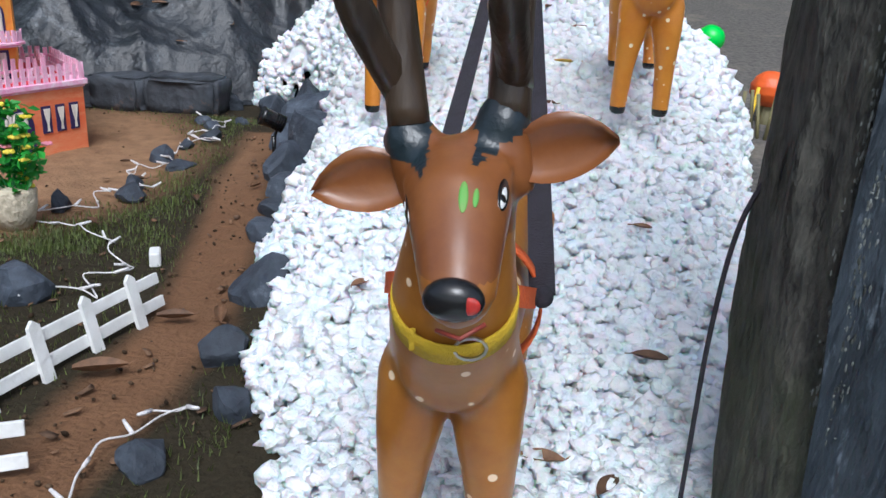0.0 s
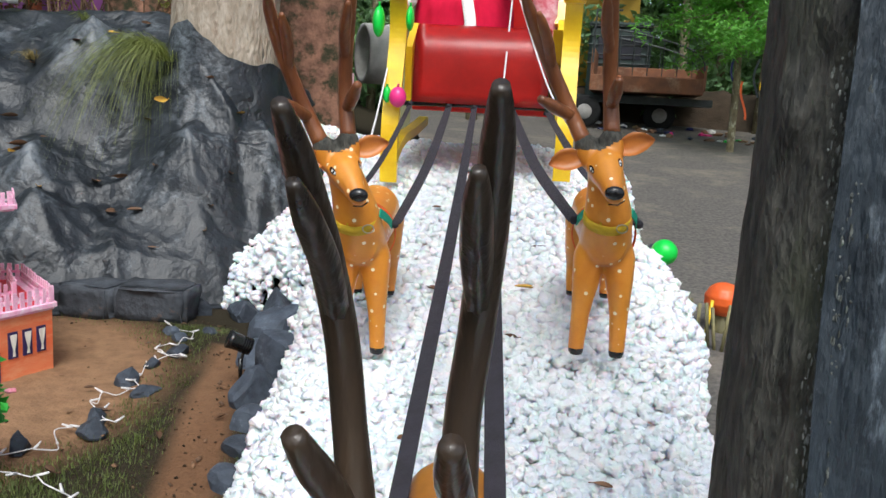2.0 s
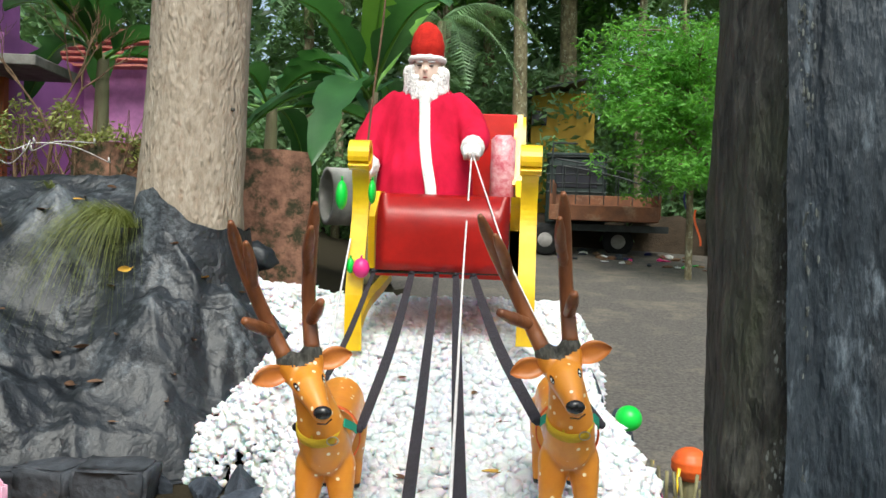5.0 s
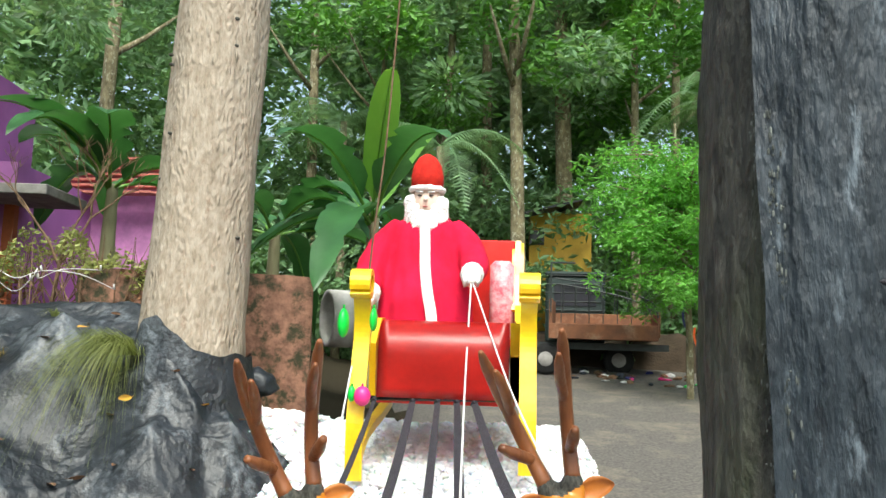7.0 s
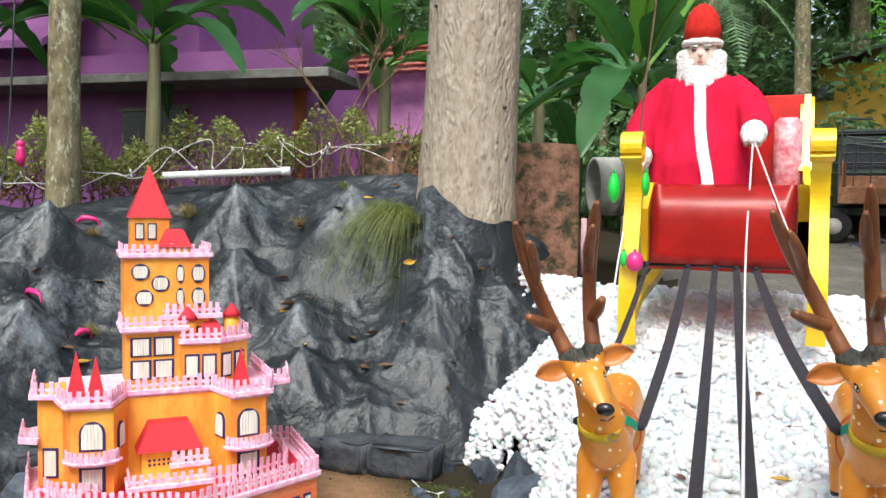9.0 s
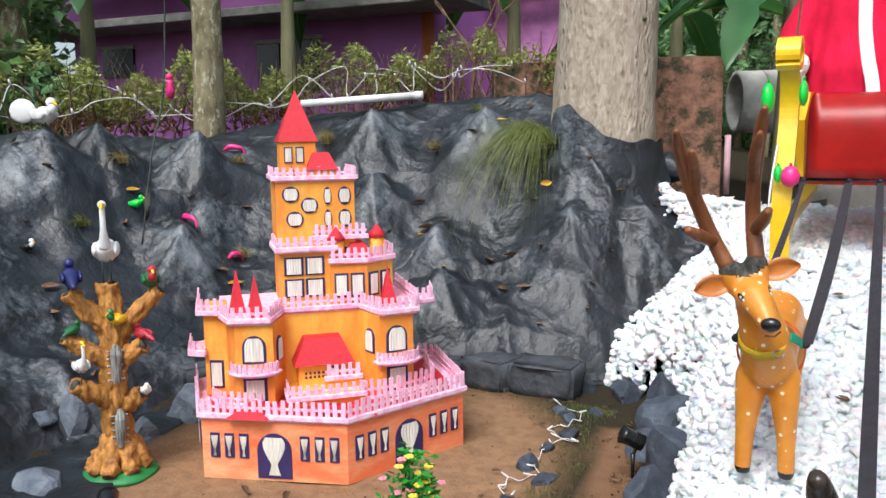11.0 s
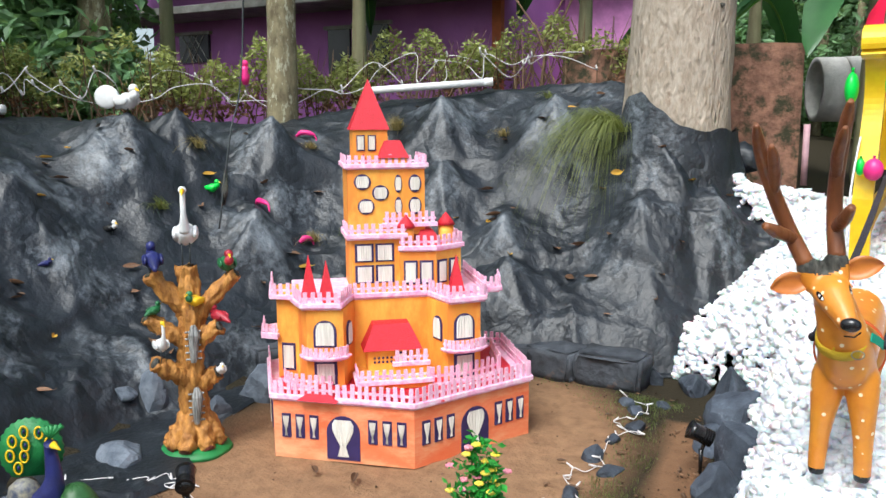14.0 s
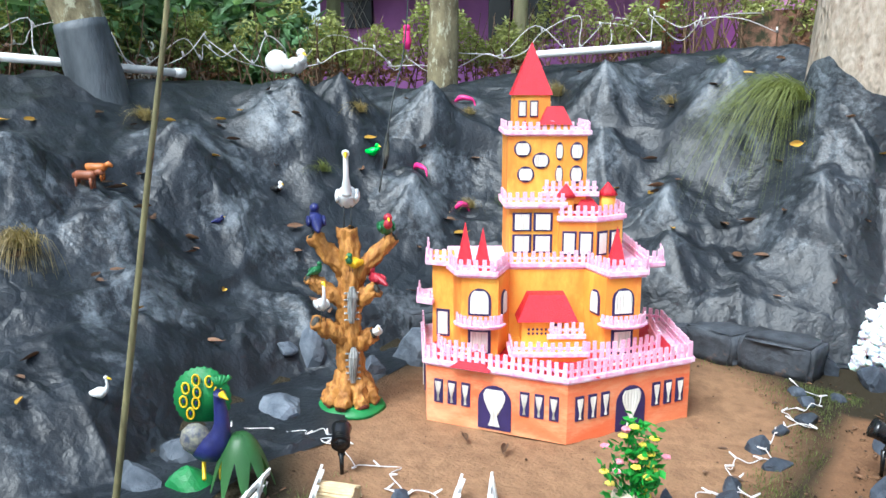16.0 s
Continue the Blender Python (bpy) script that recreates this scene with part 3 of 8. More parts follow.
def tarp_z(x, y):
    z = hill(x, y)
    p = Vector((x, y, 0))
    th, r = polar(x, y)
    rid = lambda v: (1 - min(1.0, abs(v) * 2.6)) ** 2
    fold = 0.022 * rid(noise.noise(Vector((th * 0.11, r * 0.8, 1)))) + 0.026 * rid(noise.noise(p * 1.9 + Vector((3, 1, 0)))) + 0.014 * rid(noise.noise(Vector((x * 5.2, y * 5.2, 5)))) + 0.006 * rid(noise.noise(Vector((x * 12, y * 12, 7))))
    fold += 0.09 * noise.noise(p * 0.9)
    rf, rt = float(A(FOOT, th)), float(A(CREST, th))
    k = (r - rf) / (rt - rf)
    for at, rise in ((0.3, 0.055), (0.63, 0.07)):
        q = (k - at - 0.09 * noise.noise(Vector((th * 0.05, at * 9, 3))) - 0.02 * noise.noise(Vector((th * 0.4, at, 5)))) / 0.012
        fold += rise * (min(max(q, -1), 1) * 0.5 - min(max(k - at, -0.15), 0.15) / 0.3)
    return z + fold + propped(x, y)[0] - 0.03


def build_tarp():
    bm = bmesh.new()
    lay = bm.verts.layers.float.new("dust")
    rows = []
    for i in range(520):
        th = 90.5 + (236 - 90.5) * i / 519
        rf, rt = A(FOOT, th), A(CREST, th)
        apron = float(np.interp(th, (138, 150, 158, 175, 190, 236), (0, 0.35, 0.7, 0.45, 0.3, 0.3)))
        row = []
        for j in range(180):
            r = rf - 0.03 - apron + (rt + 0.28 - rf + apron) * j / 179
            r += 0.05 * noise.noise(Vector((th * 0.12, j * 0.017, 2))) * (1 if j < 9 else 0.3)
            x, y = CX + r * math.cos(radians(th)), CY + r * math.sin(radians(th))
            z = max(tarp_z(x, y), 0.016) if j > 1 else max(hill(x, y), 0) + 0.004
            v = bm.verts.new((x, y, z))
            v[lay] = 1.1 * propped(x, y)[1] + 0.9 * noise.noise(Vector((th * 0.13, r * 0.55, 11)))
            row.append(v)
        rows.append(row)
    for a, b in zip(rows, rows[1:]):
        for j in range(179):
            bm.faces.new((a[j], a[j + 1], b[j + 1], b[j]))
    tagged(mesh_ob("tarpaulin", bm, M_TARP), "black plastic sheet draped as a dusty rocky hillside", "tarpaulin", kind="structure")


# ---- the bed of cotton snow ----
SNOW_L = ((-0.5, 0.35), (0.6, 0.1), (1.0, 0.03), (1.36, -0.15), (1.6, -0.17), (1.83, -0.29), (2.3, -0.36), (2.75, -0.42), (3.1, -0.5), (3.6, -0.58), (3.84, -0.78), (3.98, -1.13), (4.15, -1.15), (4.35, -1.05), (4.6, -0.9), (4.76, -0.82), (4.86, -1.15), (5.0, -1.2), (5.15, -1.0), (5.4, -0.8))
SNOW_R = ((-0.5, 0.85), (1.14, 0.85), (2.2, 0.98), (2.65, 0.98), (3.2, 1.1), (3.5, 1.02), (3.8, 0.95), (4.37, 0.92), (5.0, 1.02), (5.4, 0.95))
SL = lambda y: float(np.interp(y, [a for a, b in SNOW_L], [b for a, b in SNOW_L]))
SR = lambda y: float(np.interp(y, [a for a, b in SNOW_R], [b for a, b in SNOW_R]))


def snow_top(x, y):
    """The bed's height: a slope that falls to the ground along its sides."""
    l, r = SL(y), SR(y)
    e = min(x - l, r - x)
    zt = snow_z(x, y) + 0.03 * noise.noise(Vector((x * 2, y * 2, 4)))
    low = max(land_z(x, y), tarp_z(x, y) if hill(x, y) > 0.02 and x < -0.5 else -9)
    if x - l < r - x:
        zt -= float(np.interp(y, (3.7, 4.2, 4.5, 5.0), (0.85, 0.75, 0.45, 0.0))) * max(0, -0.55 - x) * (1 if y > 3 else 0)
    k = min(max(e / 0.13, 0), 1)
    return low + max(zt - low, 0.06) * (0.35 + 0.65 * math.sqrt(k))


def lump_shapes(sub, count, seed):
    out = []
    for q in range(count):
        bm = bmesh.new()
        bmesh.ops.create_icosphere(bm, subdivisions=sub, radius=1)
        o = Vector((q * 7.3 + seed, q * 2.1, 0))
        for v in bm.verts:
            v.co *= 1 + 0.9 * noise.noise(v.co * 1.5 + o) + 0.5 * noise.noise(v.co * 3.4 + o)
        out.append((np.array([v.co[:] for v in bm.verts]), np.array([[v.index for v in f.verts] for f in bm.faces])))
        bm.free()
    return out


def build_snow():
    bm = bmesh.new()
    rows = []
    for j in range(100):
        y = -0.4 + 5.8 * j / 99
        l, r = SL(y) + 0.02, SR(y) - 0.02
        rows.append([bm.verts.new((l + (r - l) * i / 39, y, snow_top(l + (r - l) * i / 39, y) - 0.009)) for i in range(40)])
    for a, b in zip(rows, rows[1:]):
        for i in range(39):
            bm.faces.new((a[i], a[i + 1], b[i + 1], b[i]))
    bed = thing("cotton_snow_bed", Matrix(), "sloping bed of white cotton wool lumps as snow", "snow", kind="structure")
    part("base_sheet", bm, M_SNOW, bed, smooth=True)
    rg = np.random.RandomState(5)
    for nm, y0, y1, step, size, sub in (("cotton_lumps", -0.4, 2.6, 0.0225, 0.0166, 2), ("cotton_lumps", 2.6, 5.4, 0.027, 0.021, 1)):
        shapes = lump_shapes(sub, 10, int(y0 * 10))
        V, F, base = [], [], 0
        y = y0
        while y < y1:
            l, r = SL(y) - 0.02, SR(y) + 0.02
            x = l
            while x < r:
                px, py = x + rg.uniform(-0.5, 0.5) * step, y + rg.uniform(-0.5, 0.5) * step
                x += step * rg.uniform(0.8, 1.2)
                if rg.rand() < 0.04:
                    continue
                edge = min(px - l, r - px)
                ex = 0.02 * noise.noise(Vector((px * 7, py * 7, 1)))
                z = snow_top(min(max(px, l + 0.02), r - 0.02), py)
                sv, sf = shapes[rg.randint(len(shapes))]
                s = size * rg.uniform(0.75, 1.4) * (1.4 if rg.rand() < 0.05 else 1)
                q = Euler(rg.uniform(0, 6.28, 3)).to_matrix()
                m = np.array(q) * s
                V.append(sv @ m.T * np.array([1, 1, 0.8]) + np.array([px, py, z + ex * 0.9 + rg.uniform(-0.017, 0.011)]))
                F.append(sf + base)
                base += len(sv)
                if edge < 0.07:
                    low = land_z(px, py)
                    zz = z - 0.025
                    if py > 2.9 and px < 0:
                        low = max(low, z - 0.12)
                    while zz > low + 0.01:
                        V.append(sv @ m.T + np.array([px + rg.uniform(-0.015, 0.015), py + rg.uniform(-0.015, 0.015), zz]))
                        F.append(sf + base)
                        base += len(sv)
                        zz -= 0.026
            y += step
        ob = np_mesh(nm, np.concatenate(V), np.concatenate(F), M_SNOW)
        ob.parent = bed
        ob["kind"] = "stuff"
    return bed


from mathutils.bvhtree import BVHTree

# ---- painted deer statues ----
def fused(parts_fn, voxel, smooth=4):
    """One closed skin over overlapping solids."""
    bm = bmesh.new()
    parts_fn(bm)
    me = bpy.data.meshes.new("raw")
    bm.to_mesh(me)
    bm.free()
    ob = new("raw", me)
    mod = ob.modifiers.new("skin", "REMESH")
    mod.mode, mod.voxel_size = "VOXEL", voxel
    done = bpy.data.meshes.new_from_object(ob.evaluated_get(bpy.context.evaluated_depsgraph_get()))
    bpy.data.objects.remove(ob)
    out = bmesh.new()
    out.from_mesh(done)
    for _ in range(smooth):
        bmesh.ops.smooth_vert(out, verts=out.verts, factor=0.5, use_axis_x=True, use_axis_y=True, use_axis_z=True)
    return out


HEAD = Matrix()
THICK = 1.0
BROW = 0.0


def deer_body(bm):
    tube(bm, spline([(0, -0.075, 0.345), (0, 0.02, 0.355), (0, 0.16, 0.375), (0, 0.34, 0.385), (0, 0.46, 0.40), (0, 0.54, 0.40)], 5), lerp_list([0.052, 0.074, 0.082, 0.088, 0.086, 0.035], 26), 16)
    tube(bm, spline([(0, 0.01, 0.33), (HEAD.translation.x * 0.2, -0.06, 0.43), (HEAD.translation.x * 0.6, -0.09, 0.51), (HEAD.translation.x, -0.1, 0.575)], 5), lerp_list([0.08, 0.071, 0.057, 0.048], 16), 16)
    for sx, x0 in ((-1, -0.042), (1, 0.042)):
        tube(bm, spline([(x0 * 0.7, 0.01, 0.38), (x0 * 1.0, 0.0, 0.31), (x0 * 1.15, -0.012, 0.24), (x0 * 1.35, -0.008, 0.13), (x0 * 1.45, 0.0, 0.0)], 5), lerp_list([0.03, 0.05, 0.043, 0.029, 0.024], 21), 12)
        tube(bm, spline([(x0, 0.44, 0.38), (x0 * 1.25, 0.45, 0.27), (x0 * 1.4, 0.49, 0.18), (x0 * 1.4, 0.46, 0.08)], 5), lerp_list([0.068, 0.047, 0.028, 0.023], 16), 12)
    tube(bm, [HEAD @ Vector(p) for p in ((0, 0.035, 0.02), (0, 0.0, 0.018), (0, -0.045, 0.0), (0, -0.09, -0.03), (0, -0.125, -0.055), (0, -0.142, -0.064))], [0.032, (0.049, 0.05 - BROW * 0.4), (0.047 + BROW * 0.1, 0.047), (0.034 + BROW * 0.2, 0.036), (0.027 + BROW * 0.2, 0.027), 0.02], 16)
    for s in (-1, 1):
        ball(bm, HEAD @ Vector((s * 0.036, -0.03, 0.02)), 0.018)
        tube(bm, [HEAD @ Vector((s * (q + BROW * 0.28), 0.012, z - BROW)) for q, z in ((0.024, 0.02), (0.028, 0.046), (0.033, 0.066), (0.0365, 0.09), (0.037, 0.112))], [0.034, 0.036 - BROW * 0.1, 0.034 - BROW * 0.2, 0.028 * THICK, 0.012], 14)


def antler(bm, s, mi, mb, lean, upright):
    """One antler: a beam with a brow tine and a twin-pronged top."""
    U = HEAD @ Matrix.Rotation(radians(upright), 4, "Y")
    P = lambda x, y, z: U @ Vector((s * (0.037 + BROW * 0.28 + (x - 0.028) * lean) + (0.15 * max(0, z - 0.15) - 0.005 if upright else 0), y, z if z < 0.1 else 0.1 + (z - 0.1) * (1.15 if upright else 1.16)))
    beam = spline([P(0.03, 0.012, 0.09 - BROW), P(0.05, 0.032, 0.17), P(0.07, 0.022, 0.25), P(0.09, -0.02, 0.33), P(0.105, -0.08, 0.40), P(0.11, -0.12, 0.435)], 5)
    tube(bm, beam, lerp_list([0.0205 * THICK, 0.018 * THICK, 0.0172 * THICK, 0.0168 * THICK, 0.014 * THICK, 0.007], len(beam)), 10, mi)
    out, low, fat = (0.05 if s < 0 else 0.0, 0.075, 1.2) if BROW else (0.055 if s < 0 else 0.012, 0.01, 1.1)
    t = spline([P(0.048, 0.025, 0.165 - low), P(0.052 + out * 0.8, -0.04 + out * 0.4, 0.19 - low * 0.5), P(0.056 + out * 1.35, -0.08 + out * 0.6, 0.212 - low * 0.25)], 4)
    tube(bm, t, lerp_list([0.0135 * THICK * fat, 0.0145 * THICK * fat, 0.0095 * fat], len(t)), 10, mi)
    t = spline([P(0.074, 0.012, 0.27), P(0.072, -0.04, 0.32), P(0.078, -0.09, 0.36), P(0.083, -0.12, 0.385)], 4)
    tube(bm, t, lerp_list([0.012 * THICK, 0.0145 * THICK, 0.0125 * THICK, 0.006], len(t)), 8, mi)


def ear(bm, s, mo, mi):
    """A pointed cupped ear."""
    n = 9
    out, inn = [], []
    for layer, dy, store in ((0, 0.006, out), (1, -0.004, inn)):
        for i in range(n):
            t = i / (n - 1)
            w = 0.028 * math.sin(math.pi * min(t * 0.93 + 0.08, 1)) ** 0.75 + 0.002
            c = Vector((s * (0.044 + 0.098 * t), 0.012 - 0.01 * t, 0.045 - BROW * 0.9 + 0.026 * t - 0.02 * t * t))
            store.append([bm.verts.new(HEAD @ (c + Vector((0, dy + 0.012 * (abs(q) ** 2) * (-1 if layer else -0.6), q * w)))) for q in (-1, -0.6, 0, 0.6, 1)])
    for st, m in ((out, mo), (inn, mi)):
        for a, b in zip(st, st[1:]):
            for k in range(4):
                bm.faces.new((a[k], a[k + 1], b[k + 1], b[k])).material_index = m
    for a, b, c, d in zip(out, out[1:], inn, inn[1:]):
        for k in (0, 4):
            bm.faces.new((a[k], b[k], d[k], c[k])).material_index = mo
    bm.faces.new([*out[0], *inn[0][::-1]]).material_index = mo
    bm.faces.new([*out[-1], *inn[-1][::-1]]).material_index = mo


def stick_on(bm, skin, at, along, size, mi):
    """A thin painted patch that lies on the head's surface."""
    loc, nn, _, _ = skin.find_nearest(HEAD @ at)
    y = HEAD.to_3x3() @ along
    y = (y - nn * y.dot(nn)).normalized()
    z = nn.cross(y)
    R = Matrix((nn, y, z)).transposed().to_4x4()
    ball(bm, loc, size, mi, 3, R)


def deer_mesh(name, old, hx, yaw, roll, lean, upright):
    """Materials: 0 coat, 1 head, 2 antler, 3 antler base, 4 nose and hooves, 5 ear, 6 eye white, 7 lip, 8 pale paint."""
    global HEAD, THICK, BROW
    THICK, BROW = (1.03, 0.028) if old else (1.18, 0.0)
    HEAD = Matrix.Translation((hx, -0.115, 0.567)) @ pose(0, 0, 0, 0, roll, yaw) @ Matrix.Scale(1.04, 4)
    bm = fused(deer_body, 0.0065, 9)
    for f in bm.faces:
        c = f.calc_center_median()
        h = HEAD.inverted() @ c
        f.material_index = 0
        if old and c.z > 0.53 and c.y < -0.02:
            f.material_index = 1
        if h.z > 0.066 - BROW + 0.25 * (abs(h.x) - 0.034) + 0.004 * noise.noise(c * 90) and abs(h.y) < 0.06 and abs(h.x) > BROW * 0.75:
            f.material_index = 3
        if c.z < 0.022 or (c.z < 0.1 and c.y > 0.3):
            f.material_index = 4
    skin = BVHTree.FromBMesh(bm)
    for s in (-1, 1):
        antler(bm, s, 2, 3, lean, upright)
        ear(bm, s, 1 if old else 5, 5)
        for (px, py, pz), (ra, rb, rc), m in (((0.036, -0.056, 0.016 - BROW * 0.35), (0.0012, 0.0175, 0.0085), 4), ((0.0355, -0.059, 0.0145 - BROW * 0.35), (0.0018, 0.0135, 0.0055), 6), ((0.0355, -0.0605, 0.0138 - BROW * 0.35), (0.0024, 0.0055, 0.0052), 4)):
            stick_on(bm, skin, Vector((s * px, py, pz)), Vector((s * -0.25, -0.8, -0.55)), (ra, rb, rc), m)
    ball(bm, HEAD @ Vector((0, -0.138, -0.049)), (0.026, 0.016, 0.019), 4, 3)
    if old:
        for px, py, pz, ra, rb, m in ((0.012, -0.081, 0.014, 0.006, 0.016, 9), (0.02, -0.078, 0.011, 0.004, 0.01, 9), (0.014, -0.149, -0.052, 0.009, 0.008, 10)):
            if m == 9:
                stick_on(bm, skin, Vector((px, py, pz)), Vector((0, -1, -0.5)), (0.0012, rb, ra * 0.7), m)
            else:
                ball(bm, HEAD @ Vector((px, py, pz)), (ra, 0.0025, rb), m, 2, HEAD.to_3x3().normalized().to_4x4())
    tube(bm, [HEAD @ Vector(p) for p in ((-0.02, -0.135, -0.074), (0, -0.146, -0.079), (0.02, -0.135, -0.074))], 0.0022, 6, 7)
    me = bpy.data.meshes.new(name)
    bm.to_mesh(me)
    bm.free()
    for p in me.polygons:
        p.use_smooth = True
    lip = mat(name + "_lip", (0.26, 0.04, 0.025), rough=0.4)
    for m in ((M_DEER0, M_HEAD0, M_ANT0, M_TEAL, M_BLACK, M_HEAD0, M_WHITE, lip, mat("worn_pale_paint", (0.42, 0.33, 0.3), (0.3, 0.2, 0.17), rough=0.4), mat("green_smear", (0.09, 0.34, 0.05), (0.16, 0.3, 0.06), scale=60, rough=0.5), mat("red_smear", (0.5, 0.03, 0.02), (0.3, 0.02, 0.015), scale=60, rough=0.4)) if old else (M_DEER, M_DEER, M_ANT, M_DARKTRUNK, M_BLACK, M_EARIN, M_WHITE, M_BLACK, M_WHITE)):
        me.materials.append(m)
    return me


def strap_round(bm, c, rx, ry, tilt, w, th=0.004, roll=0.0, arc=(0, 360)):
    """A band worn round a neck or body."""
    R = Matrix.Translation(c) @ pose(0, 0, 0, tilt, roll, 0)
    n = 40
    rings = []
    full = arc == (0, 360)
    for k in range(n + (0 if full else 1)):
        a = radians(arc[0] + (arc[1] - arc[0]) * k / n)
        o = Vector((math.cos(a) * rx, math.sin(a) * ry, 0))
        nn = Vector((math.cos(a), math.sin(a), 0))
        rings.append([bm.verts.new(R @ (o + nn * p + Vector((0, 0, q)))) for p, q in ((0, -w / 2), (th, -w / 2), (th, w / 2), (0, w / 2))])
    pairs = list(zip(rings, rings[1:] + ([rings[0]] if full else [])))
    for a, b in pairs:
        for k in range(4):
            bm.faces.new((a[k], a[(k + 1) % 4], b[(k + 1) % 4], b[k]))
    if not full:
        bm.faces.new(rings[0][::-1]), bm.faces.new(rings[-1])
    return bm


DEER_AT = (("old", 0.297, 0.81, 0.022), ("a", -0.11, 2.375, 0.33), ("b", 0.62, 2.395, 0.38))


def build_deer():
    shapes = (deer_mesh("deer_statue_old", True, 0.014, -1, -15, 0.43, 7.5), deer_mesh("deer_statue_a", False, -0.05, 20, -15, 0.9, 0), deer_mesh("deer_statue_b", False, -0.03, 1, -17, 0.9, 0))
    m_col = mat("yellow_webbing", (0.62, 0.42, 0.015), (0.5, 0.32, 0.01), scale=20, rough=0.7, bump=0.5, bscale=200)
    m_or = mat("orange_webbing", (0.75, 0.14, 0.03), (0.62, 0.1, 0.02), scale=20, rough=0.7, bump=0.5, bscale=200)
    m_gr = mat("green_webbing", (0.01, 0.36, 0.22), (0.01, 0.28, 0.17), scale=20, rough=0.7, bump=0.5, bscale=200)
    m_chrome = mat("buckle_metal", (0.5, 0.47, 0.42), (0.4, 0.38, 0.34), rough=0.25, bump=0.0, metal=1.0)
    for (kind, x, y, z), shape in zip(DEER_AT, shapes):
        M = pose(x, y, z, 0, 0, 6 if kind == "a" else 0)
        HX = {"old": 0.014, "a": -0.05, "b": -0.03}[kind]
        ob = new("deer_statue", shape)
        ob.matrix_world = M
        tagged(ob, "worn brown deer statue with dark antlers and paint smears" if kind == "old" else "glossy orange spotted deer statue with brown antlers standing in cotton", "statue", "deer team")
        col = thing("deer_collar", M, "yellow webbing collar with a metal buckle", "collar", "deer collars")
        part("band", strap_round(bmesh.new(), (HX * 0.3, -0.068, 0.432), 0.064, 0.067, 28, 0.03, roll=2), m_col, col, smooth=True)
        part("buckle", ribbon(bmesh.new(), [(0.03 + 0.016 * math.cos(a), -0.128 + 0.004 * math.cos(a), 0.409 + 0.012 * math.sin(a)) for a in np.linspace(0, 6.28, 14)], 0.004, 0.003, across=Vector((0, 1, 0))), m_chrome, col, "metal buckle")
        part("keeper", box(bmesh.new(), (-0.03, -0.126, 0.411), (0.006, 0.006, 0.024), bev=0.001), m_col, col)
        har = thing("deer_harness", M, "orange and green body harness straps on a deer", "harness", "deer harness")
        part("girth_band", strap_round(bmesh.new(), (0, 0.09, 0.364), 0.094, 0.096, 90, 0.024, roll=0), m_or, har, smooth=True)
        part("chest_band", ribbon(bmesh.new(), spline([(0.088, 0.04, 0.40), (0.08, -0.02, 0.425), (0.058, -0.08, 0.452)], 5), 0.024, 0.004, across=Vector((0, 0.2, 1))), m_or if kind == "old" else m_gr, har)
        part("chest_band", ribbon(bmesh.new(), spline([(-0.088, 0.04, 0.40), (-0.08, -0.02, 0.425), (-0.058, -0.08, 0.452)], 5), 0.024, 0.004, across=Vector((0, 0.2, 1))), m_or if kind == "old" else m_gr, har)
        for sx in (-1, 1):
            part("knot", ball(bmesh.new(), (0.034 - 0.096 if kind == "old" and sx < 0 else sx * 0.096, 0.035, 0.405), (0.014, 0.016, 0.014), 0, 2), M_WEB, har, "black strap knot", True)


# ---- the sleigh with its figure ----
SX, SW = 0.10, 0.33


